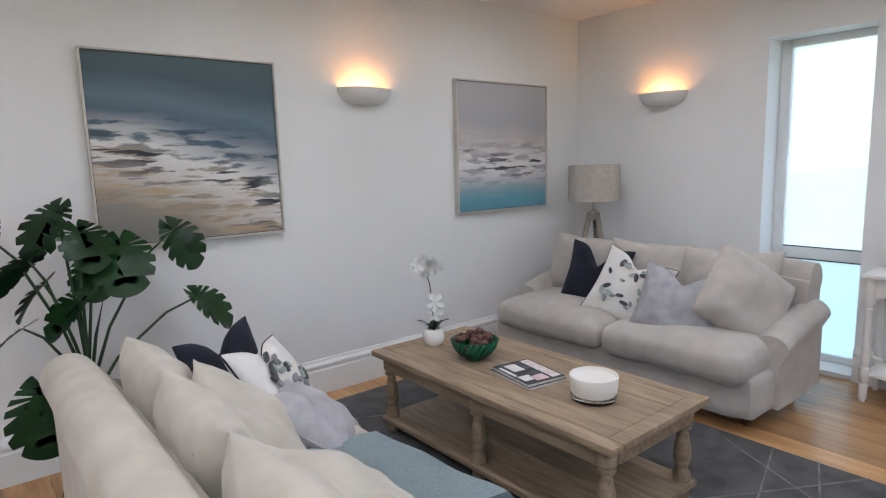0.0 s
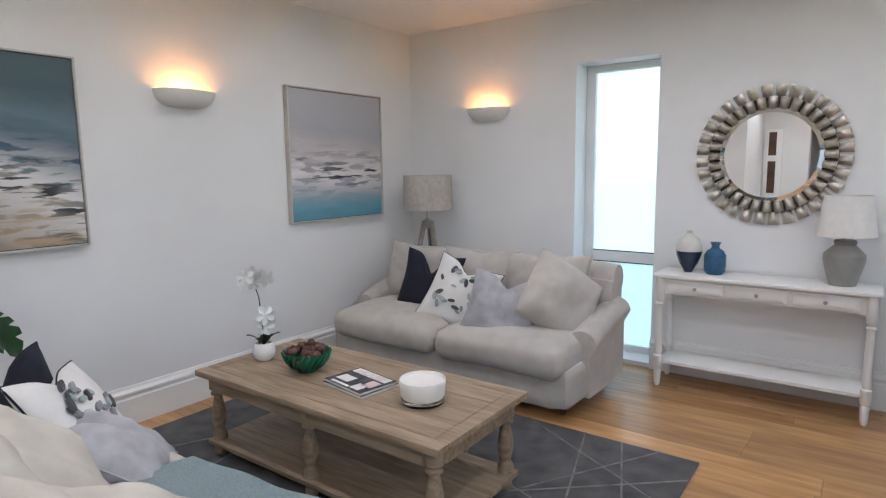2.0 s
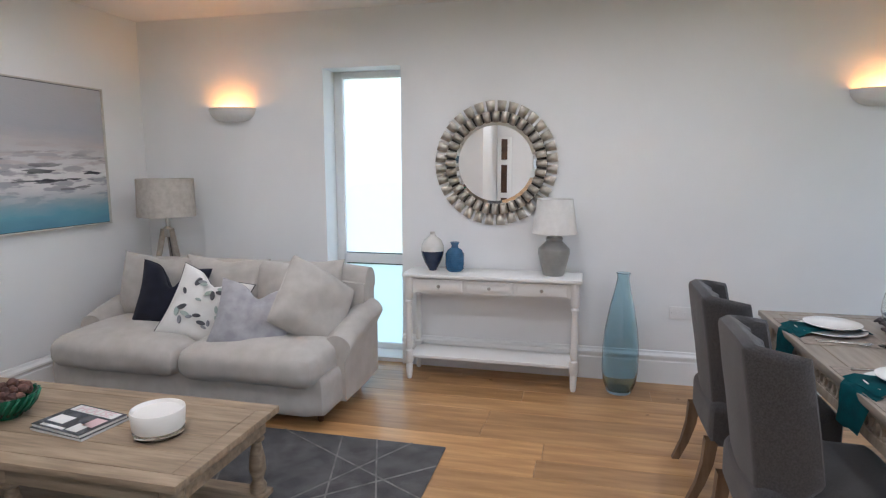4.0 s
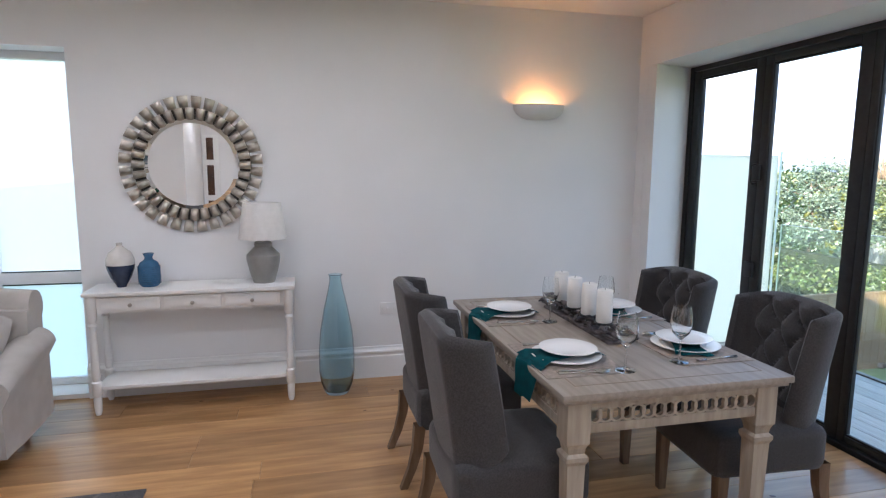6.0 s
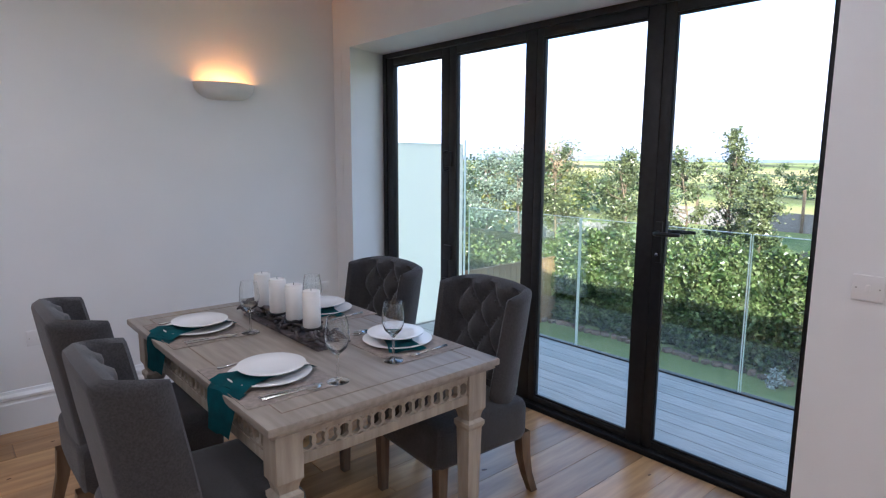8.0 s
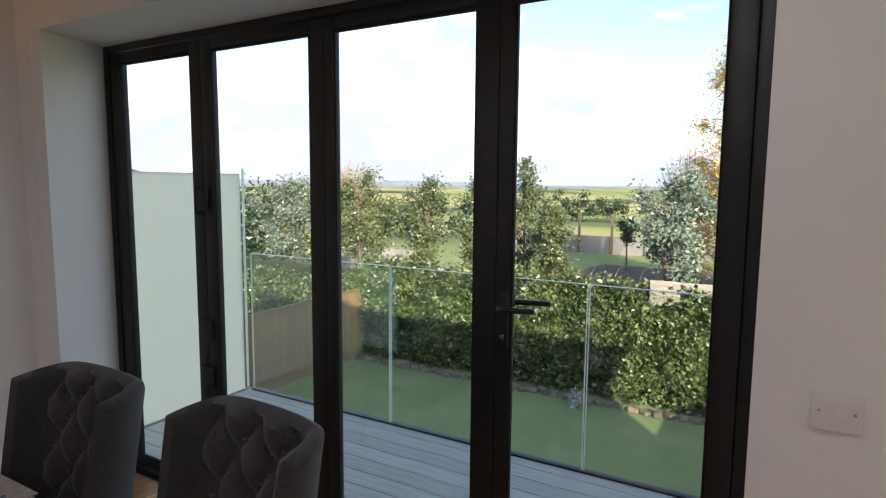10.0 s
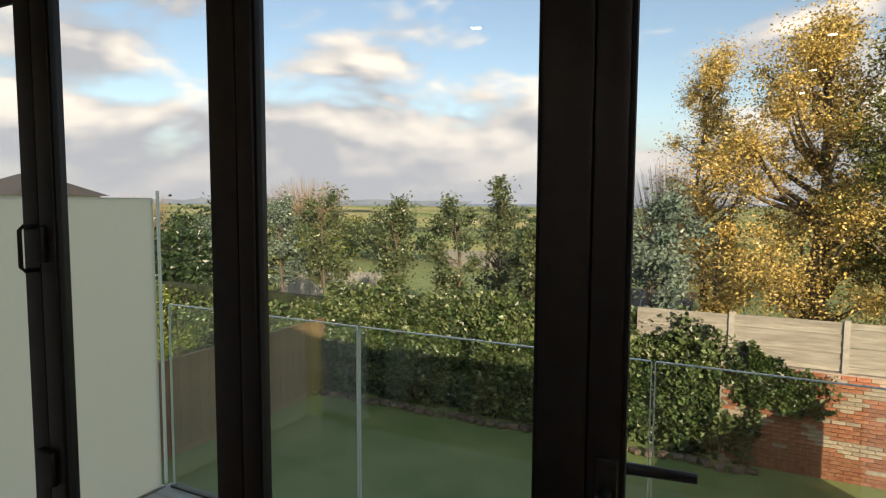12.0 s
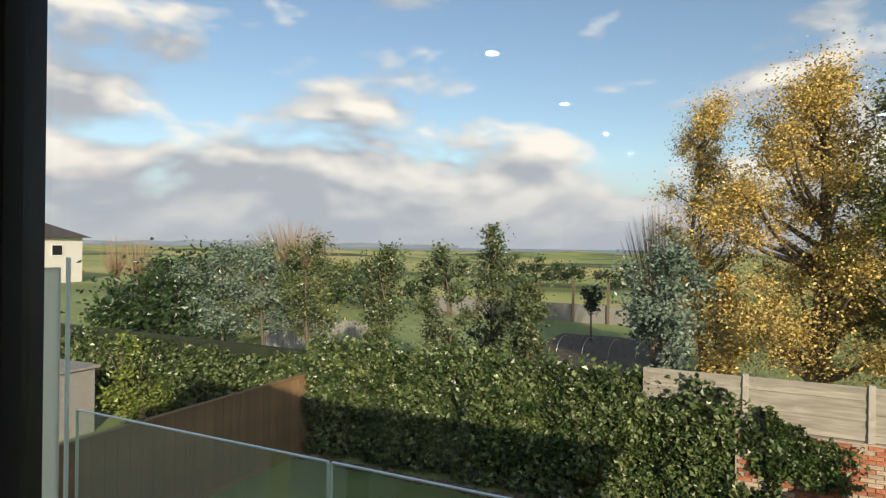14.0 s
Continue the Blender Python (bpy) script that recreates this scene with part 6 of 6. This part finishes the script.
def tree(label, x, y, base, height, width, mat, seed, leaves=5000, leaf=0.06, trunk=0.07, stem=0.35, group="", shape="round"):
    """Tapered trunk, forked limbs, and a gappy crown of leaf clumps at the limb ends."""
    rng, rs = random.Random(seed), np.random.RandomState(seed)
    t = thing("tree", label, "tree", pose(x, y, base), group)
    sway = [rng.uniform(-0.06, 0.06) * height for _ in range(4)]
    pts = [(0, 0, -0.1), (sway[0] * 0.4, sway[1] * 0.4, height * 0.25), (sway[0], sway[1], height * 0.5), (sway[2] * 0.5, sway[3] * 0.5, height * 0.85)]
    part("trunk", tube(pts, [trunk, trunk * 0.8, trunk * 0.55, trunk * 0.2], 9), BARK, t)
    clumps = []
    n = 15 if shape == "round" else 46
    for k in range(n):
        u = (k + rng.random()) / n
        z = height * (stem + (1 - stem) * u)
        if shape == "poplar":
            prof = (math.sin(math.pi * min(1, u * 0.88 + 0.10)) ** 0.6) * (1 - 0.35 * u)
        else:
            prof = math.sin(math.pi * (0.14 + 0.80 * u)) ** 0.7
        a = rng.uniform(0, 6.283)
        rad = width / 2 * prof * rng.uniform(0.35, 1.0)
        ex, ey = rad * math.cos(a), rad * math.sin(a)
        z0 = z - (0.25 * rad + 0.12 * height * rng.random()) * (1.6 if shape == "poplar" else 1)
        z0 = max(height * stem * 0.5, z0)
        sx, sy = sway[0] * 0.7, sway[1] * 0.7
        part("limb", tube([(sx * min(1, z0 / height * 2), sy * min(1, z0 / height * 2), z0), (ex * 0.5, ey * 0.5, z0 + 0.4 * (z - z0)), (ex, ey, z)], [trunk * 0.38, trunk * 0.24, trunk * 0.07], 6), BARK, t)
        clumps.append((ex, ey, z, width * (rng.uniform(0.13, 0.24) if shape == "round" else rng.uniform(0.09, 0.18))))
        clumps.append((ex * 0.55 + rng.uniform(-0.1, 0.1) * width, ey * 0.55 + rng.uniform(-0.1, 0.1) * width, z - 0.05 * height, width * (rng.uniform(0.10, 0.18) if shape == "round" else rng.uniform(0.07, 0.14))))
    spread = math.sqrt(sum(c[3] ** 2 for c in clumps))
    pts = clump_cloud(rs, clumps, leaves, spread)
    cr = new("crown", leaf_stuff("crown", pts, leaf, mat, seed))
    cr.parent = t
    return t


def bush(label, x, y, z, rx, ry, rz, mat, seed, leaves, leaf, group=""):
    rs, rng = np.random.RandomState(seed), random.Random(seed)
    t = thing("bush", label, "bush", pose(x, y, z), group)
    clumps = []
    for k in range(26):
        a, u = rng.uniform(0, 6.283), rng.random()
        r = math.sqrt(rng.random())
        clumps.append((rx * r * math.cos(a) * 0.8, ry * r * math.sin(a) * 0.8, rz * (0.1 + 0.9 * u * math.sqrt(max(0.05, 1 - r * r))), min(rx, rz) * rng.uniform(0.25, 0.42)))
    spread = math.sqrt(sum(c[3] ** 2 for c in clumps))
    cr = new("crown", leaf_stuff("crown", clump_cloud(rs, clumps, leaves, spread), leaf, mat, seed))
    cr.parent = t
    for k in range(7):
        a = k * 0.9
        part("limb", tube([(0, 0, -0.05), (0.3 * rx * math.cos(a), 0.3 * ry * math.sin(a), 0.4 * rz), (0.6 * rx * math.cos(a), 0.6 * ry * math.sin(a), 0.8 * rz)], [0.03, 0.02, 0.008], 5), BARK, t)
    return t


# ivy hedge on the garden's end wall
rs = np.random.RandomState(5)


def hedge_top(x):
    return -0.62 + 0.30 * noise.noise(Vector((x * 0.6, 2, 0))) + 0.16 * noise.noise(Vector((x * 2.3, 5, 0))) - (0.55 if x > 12 else 0)


hedge = thing("ivy_hedge", "thick ivy hedge smothering the garden's end wall", "hedge")
# dark slab added behind the leaves so gaps read as shade
part("wall_core", box(1.7, 24.0, -15.0, -14.75, GZ, -1.0), CORE, hedge, "dark slab standing in for the shade inside the ivy")
pts = []
for k in range(42000):
    x = rs.uniform(1.7, 13.0) if k < 34000 else rs.uniform(13.0, 24.0)
    zt = hedge_top(x) + rs.uniform(-0.1, 0.12)
    if x < 3.2:
        zt -= 0.55 * (3.2 - x) / 1.2
    z = GZ + (zt - GZ) * rs.uniform(0.0, 1.0) ** 0.75
    bulge = 0.38 + 0.45 * noise.noise(Vector((x * 0.9, z * 1.2, 1))) + 0.2 * noise.noise(Vector((x * 2.7, z * 2.9, 4)))
    y = -14.72 + max(0.05, bulge) * rs.uniform(0.55, 1.0) * (1.0 if z < zt - 0.3 else 0.8)
    if z > zt - 0.35 and rs.rand() < 0.55:
        y = rs.uniform(-15.4, -14.4)
    pts.append((x, y, z))
pts = np.array(pts)
pick = rs.rand(len(pts)) < 0.35
for nm, sel, mt, sd in (("ivy", ~pick, IVY, 3), ("pale_ivy", pick, IVYLIGHT, 4)):
    o = tagged(new(nm, leaf_stuff(nm, pts[sel], 0.062, mt, sd, 0.75)), kind="stuff")
    o.parent = hedge
# ivy that trails on to the brick
trail = []
for k in range(2600):
    u = rs.rand()
    x = 1.9 - 1.5 * u * rs.rand()
    z = -1.05 - 0.75 * rs.rand() - 0.5 * u + 0.3 * noise.noise(Vector((x * 3, 1, 7)))
    if noise.noise(Vector((x * 2.2, z * 2.2, 9))) > -0.12 - 0.25 * (x - 0.4):
        trail.append((x, -14.27 + 0.07 * rs.rand(), z))
o = tagged(new("trailing_ivy", leaf_stuff("trailing_ivy", trail, 0.055, IVY, 8, 0.75)), kind="stuff")
o.parent = hedge

# trees behind the hedge
TREES = ((10.9, -16.0, 3.6, 1.9, HOLM, 31, "slim evergreen tree with pale trunk behind the ivy"), (9.0, -16.1, 3.6, 1.55, HOLM, 32, "slim evergreen tree behind the ivy hedge"), (6.75, -16.0, 2.95, 1.6, HOLM, 33, "small open evergreen tree behind the ivy hedge"), (13.35, -16.2, 3.7, 1.9, HOLM, 35, "leafy evergreen tree beside the fence end"), (15.0, -16.2, 3.6, 1.9, SILVERG, 36, "grey-green evergreen tree beyond the fence"), (16.9, -16.4, 3.6, 2.6, SILVERG, 37, "spreading grey-green tree beyond the fence"))
for x, y, h, w, mt, sd, lab in TREES:
    tree(lab, x, y, -1.95, h, w, mt, sd, 5200, 0.052, 0.055, 0.34, "trees behind the hedge")
tree("silver-green spreading tree with bright leaves behind the wall", 4.05, -16.6, -1.95, 3.7, 2.2, SILVERG, 34, 6500, 0.06, 0.07, 0.36)
tree("pointed dark conifer rising behind the hedge", 8.6, -18.5, -2.2, 4.5, 2.0, HOLM, 38, 6000, 0.05, 0.06, 0.2, shape="poplar")

# golden autumn trees beyond the brick wall
tree("large golden autumn tree with forked trunk beyond the wall", 0.1, -24.6, -3.3, 10.8, 7.8, GOLD, 51, 64000, 0.050, 0.30, 0.16, "golden trees", "poplar")
tree("tall golden poplar thinning at the top", 3.3, -27.5, -3.2, 10.6, 5.2, GOLD, 52, 40000, 0.046, 0.16, 0.10, "golden trees", "poplar")
tree("olive-green poplar leaning over the wall", -2.2, -23.0, -3.3, 9.8, 5.4, OLIVE, 53, 28000, 0.062, 0.20, 0.14, "golden trees", "poplar")
tree("small golden tree with several stems", 2.75, -24.5, -3.3, 4.2, 1.9, GOLD, 54, 4500, 0.07, 0.09, 0.2, "golden trees")
for k, (x, y, r) in enumerate(((1.7, -20.5, 0.6), (0.6, -19.5, 0.7), (-0.6, -19.2, 0.8), (3.2, -22.5, 0.6), (-1.6, -20.0, 0.9), (2.4, -21.5, 0.4))):
    bush("rust-brown bracken under the golden trees", x, y, -2.9, r, r, 0.75 * r + 0.3, RUST, 60 + k, 2200, 0.05, "bracken clumps")


def bare_tree(label, x, y, base, height, width, n, seed, thin=0.7):
    rng = random.Random(seed)
    t = thing("tree", label, "tree", pose(x, y, base))
    part("trunk", tube([(0, 0, -0.1), (0, 0, height * 0.2), (0.05, 0, height * 0.4)], [0.03 * height, 0.025 * height, 0.01 * height], 8), BARK, t)
    bm = bmesh.new()
    for k in range(n):
        a, r = rng.uniform(0, 6.283), math.sqrt(rng.random())
        zt = height * (0.62 + 0.38 * math.sqrt(1 - r * r)) * rng.uniform(0.85, 1.0)
        ex, ey = width / 2 * r * math.cos(a), width / 2 * r * math.sin(a)
        tube([(0, 0, height * rng.uniform(0.08, 0.3)), (ex * 0.55, ey * 0.55, zt * 0.55), (ex, ey, zt)], [0.009 * height * thin, 0.005 * height * thin, 0.0012 * height * thin], 4, bm)
    tagged(part("bare_branches", bm, TWIG, t), kind="stuff")
    return t


bare_tree("bare round-headed tree out on the links", 50.5, -60, GZ, 8.6, 11.5, 330, 71)
bare_tree("bare winter tree beyond the golden poplars", 5.6, -34, GZ, 7.6, 4.2, 300, 72, 0.4)
bare_tree("small bare tree beside the distant house", 62.0, -45, GZ, 6.6, 4.0, 90, 73)
bare_tree("small bare tree beside the distant house", 56.0, -43, GZ, 6.2, 4.0, 90, 74)

# bushes and lower growth
for k, (x, y, z, rx, ry, rz, mt, n) in enumerate(((20, -17.5, -3.2, 2.2, 1.6, 2.2, DARKG, 6000), (22.5, -15.5, -3.2, 2.0, 1.6, 2.0, LIMEG, 5000), (29, -24, -3.2, 4.5, 3, 3.6, DARKG, 6000), (36, -32, -3.2, 5, 4, 4.4, DARKG, 6000), (26, -29, -3.2, 4, 3, 3.5, OLIVE, 5000), (40, -42, -3.2, 7, 4, 4.6, DARKG, 6000), (30, -46, -3.2, 7, 3, 3.6, DARKG, 5000), (10.0, -20, -3.2, 1.3, 1.0, 2.2, DARKG, 3000), (18, -14.2, -3.3, 1.3, 1.0, 2.4, LIMEG, 3500), (13.5, -15.2, -3.3, 1.5, 0.8, 2.0, IVY, 4500), (16, -15.4, -3.3, 1.6, 0.8, 2.1, IVY, 4500), (5.2, -17.8, -3.1, 0.7, 0.6, 0.9, LIMEG, 1500), (48, -62, -3.3, 12, 4, 3.4, OLIVE, 5000), (20, -75, -2.6, 12, 4, 2.6, DARKG, 4000), (36, -90, -2.0, 16, 4, 2.8, DARKG, 4000))):
    bush("dense garden bush beyond the fence" if y > -30 else "dark scrub on the links land", x, y, z, rx, ry, rz, mt, 80 + k, n, 0.06 if y > -22 else 0.16, "garden bushes" if y > -30 else "links scrub")

# ---- left boundary fence ----
FENCEW = material("brown_fence_board", (0.19, 0.115, 0.055), (0.29, 0.185, 0.10), 4, 0.85, bump=0.3, bump_scale=30, stretch=(5, 5, 0.6), per=0.12)
fen = thing("garden_fence", "tall brown close-board fence along the lawn", "fence")
fb = finish("board", box(-0.009, 0.009, -0.058, 0.058, 0.0, 1.92, 0.002, 1), FENCEW, False)
for k in range(88):
    child("board", fb, fen, pose(11.95 + 0.006 * (k % 2), -4.2 - 0.118 * k, GZ))
part("capping_rail", box(11.90, 12.0, -14.55, -4.1, GZ + 1.92, GZ + 1.96, 0.005), FENCEW, fen)
part("gravel_board", box(11.93, 11.94, -14.55, -4.1, GZ, GZ + 0.15), FENCEW, fen)
for y in (-6.0, -9.85, -12.0, -14.5):
    post = part("post", box(11.96, 12.06, y - 0.05, y + 0.05, GZ, GZ + 1.98, 0.006), FENCEW, fen)
    if y == -9.85:
        part("finial", lathe([(0, 0), (0.05, 0), (0.06, 0.03), (0.03, 0.05), (0.03, 0.07), (0.06, 0.11), (0.04, 0.16), (0, 0.17)], 14), FENCEW, post, at=pose(12.01, y, GZ + 1.98))
OLDGREY = material("grey_boarding", (0.20, 0.19, 0.18), (0.30, 0.29, 0.27), 5, 0.9, bump=0.3, stretch=(1, 1, 6), per=0.1)
tagged(single("garden_shed", boxes((18.0, 20.4, -13.0, -11.0, GZ, -1.66), (17.9, 20.5, -13.1, -10.9, -1.66, -1.60)), OLDGREY, "low grey boarded shed beyond the fence", "shed", smooth=False))

# ---- brick wall with slatted panels ----
BRICK = material("old_brick", (0.33, 0.105, 0.055), (0.47, 0.21, 0.12), 11, 0.9, bump=0.5, bump_scale=60, per=0.28)
BRICKPALE = material("lime_stained_brick", (0.42, 0.30, 0.22), (0.52, 0.42, 0.33), 9, 0.9, bump=0.5, bump_scale=60, per=0.2)
MORTAR = material("mortar", (0.34, 0.28, 0.22), (0.45, 0.38, 0.31), 12, 0.95, bump=0.5)
bw = tagged(new("brick_wall"), "weathered red brick garden wall", "wall", kind="structure")
part("mortar_bed", box(-3.4, 2.4, -14.62, -14.412, GZ, -1.42), MORTAR, bw)
rng = random.Random(31)
bmesh_a, bmesh_b = finish("brick", box(-0.107, 0.107, -0.05, 0.012, -0.0325, 0.0325, 0.004, 1), BRICK, False), finish("brick", box(-0.107, 0.107, -0.05, 0.012, -0.0325, 0.0325, 0.004, 1), BRICKPALE, False)
rest = bmesh.new()
count = 0
for r in range(26):
    z = GZ + 0.038 + 0.0752 * r
    for k in range(26):
        x = 2.25 - 0.225 * k - (0.1125 if r % 2 else 0)
        if rng.random() < 0.02:
            continue
        if r > 5 and k < 14 and count < 300:
            child("brick", bmesh_b if noise.noise(Vector((x * 1.9, z * 3.1, 3))) > 0.14 else bmesh_a, bw, pose(x, -14.40 + rng.uniform(-0.006, 0.006), z, 0, rng.uniform(-0.8, 0.8), 0))
            count += 1
        else:
            bm_box(rest, x - 0.107, x + 0.107, -14.45, -14.39 + rng.uniform(-0.006, 0.006), z - 0.0325, z + 0.0325)
tagged(part("brick_rest", rest, BRICK, bw, smooth=False), kind="stuff")
SLAT = material("silvered_slat", (0.27, 0.245, 0.20), (0.40, 0.37, 0.31), 4, 0.9, bump=0.4, stretch=(0.7, 6, 6), per=0.12)
CONC = material("concrete_post", (0.36, 0.33, 0.28), (0.46, 0.43, 0.37), 9, 0.9, bump=0.3)
for x0, x1 in ((0.44, 2.20), (-1.45, 0.34), (-3.3, -1.55), (2.30, 4.0)):
    pf = thing("slatted_fence", "silvered horizontal slat fence panel on the wall", "fence panel", None, "slatted fence panels")
    for k in range(8):
        dz = 0.006 * math.sin(k * 2.1 + x0)
        part("slat", box(x0, x1, -14.50 + 0.01 * (k % 2), -14.484 + 0.01 * (k % 2), -1.40 + 0.112 * k + dz, -1.285 + 0.112 * k + dz, 0.002, 1), SLAT, pf)
for x in (0.39, 2.25, -1.50):
    single("fence_post", box(x - 0.05, x + 0.05, -14.55, -14.44, -1.42, -0.46, 0.006), CONC, "pale concrete post between the slatted panels", "fence post", None, "concrete posts", False)
right = thing("garden_fence", "brown boarded fence closing the lawn's far side", "fence")
for k in range(52):
    child("board", fb, right, pose(-0.25, -7.2 - 0.118 * k, GZ))
part("capping_rail", box(-0.29, -0.21, -13.32, -7.1, GZ + 1.92, GZ + 1.96), FENCEW, right)

# lawn edging stones and pale plant at the hedge foot
STONE = material("edging_stone", (0.13, 0.09, 0.07), (0.24, 0.17, 0.13), 8, 0.95, bump=0.5, per=0.3)
edge = tagged(new("lawn_edging"), "rough dark stones edging the lawn", "edging", kind="structure")
for k in range(40):
    child("stone", finish("stone", puff(-0.13, 0.13, -0.09, 0.09, -0.04, 0.09, k, 0.04, 0.02, 0.0), STONE) if k < 4 else edge.children[k % 4].data, edge, pose(1.8 + 0.26 * k, -14.0 + 0.06 * math.sin(k), GZ + 0.04, 0, 0, 40 * k) @ Matrix.Scale(0.8 + 0.25 * ((k * 7) % 5) / 5, 4))
bush("pale silver-leaved plant at the hedge foot", 5.3, -13.6, GZ, 0.25, 0.2, 0.45, foliage("silver_leaf_plant", (0.35, 0.38, 0.36), (0.5, 0.53, 0.5)), 97, 420, 0.035)

# ---- neighbouring plots ----
PALE = material("paling_grey", (0.22, 0.21, 0.20), (0.33, 0.32, 0.30), 5, 0.9, per=0.15)
pal = thing("paling_fence", "grey weathered paling fence between the plots", "fence")
pm = finish("paling", box(-0.06, 0.06, -0.01, 0.01, 0, 1.9, 0.003, 1), PALE, False)
for k in range(44):
    child("paling", pm, pal, pose(16.4 + 0.135 * k, -24.0, GZ + 0.03 * math.sin(k * 1.7)))
SOIL = material("allotment_soil", (0.055, 0.042, 0.03), (0.12, 0.09, 0.06), 2.5, 0.95, bump=0.7, bump_scale=9)
structure("plot_soil", box(4.2, 11.5, -38.0, -17.2, GZ, GZ + 0.05), SOIL, "bare brown allotment soil")
structure("plot_path", boxes((5.0, 7.3, -19.4, -18.6, GZ + 0.05, -2.55)), CONC, "pale low slab beside the plot")
for k in range(4):
    single("cloche_hoop", tube([(0.75 * math.cos(math.pi * j / 12), 0, 0.9 * math.sin(math.pi * j / 12)) for j in range(13)], 0.014, 6), NICKEL, "thin cloche hoop over the allotment bed", "cloche hoop", pose(9.6 - 1.2 * k, -31.0, GZ + 0.05, 0, 0, 70), "cloche hoops")
ff = thing("post_fence", "dark boarded fence with tall posts at the plot's end", "fence")
part("boarding", box(4.0, 24.0, -44.05, -44.0, GZ, GZ + 1.3), OLDGREY, ff)
for k in range(8):
    part("post", box(5.0 + 2.4 * k, 5.16 + 2.4 * k, -44.0, -43.85, GZ, GZ + 2.9), BARK, ff)
tree("small clipped tree standing in the allotment", 9.4, -36, GZ, 3.0, 1.3, DARKG, 58, 1800, 0.07, 0.07, 0.6)

# distant house
hs = thing("house", "distant white house with a hipped slate roof", "house", pose(84.0, -46, GZ))
part("wall", box(-7, 7, -5, 5, 0, 5.7), RENDERCOAT, hs)
bm = bmesh.new()
rv = [bm.verts.new(p) for p in ((-7.8, -5.8, 5.7), (7.8, -5.8, 5.7), (7.8, 5.8, 5.7), (-7.8, 5.8, 5.7), (-2, 0, 8.5), (2, 0, 8.5))]
for q in ((0, 1, 5, 4), (1, 2, 5), (2, 3, 4, 5), (3, 0, 4), (3, 2, 1, 0)):
    bm.faces.new([rv[k] for k in q])
part("roof", bm, SLATE, hs, smooth=False)
for x in (-7.05, ):
    for y in (-2.5, 2.0):
        wn = part("window", box(x - 0.05, x + 0.02, y, y + 1.4, 3.4, 4.8), UPVC, hs)
        part("pane", box(x - 0.06, x - 0.05, y + 0.1, y + 1.3, 3.5, 4.7), RUBBER, wn)
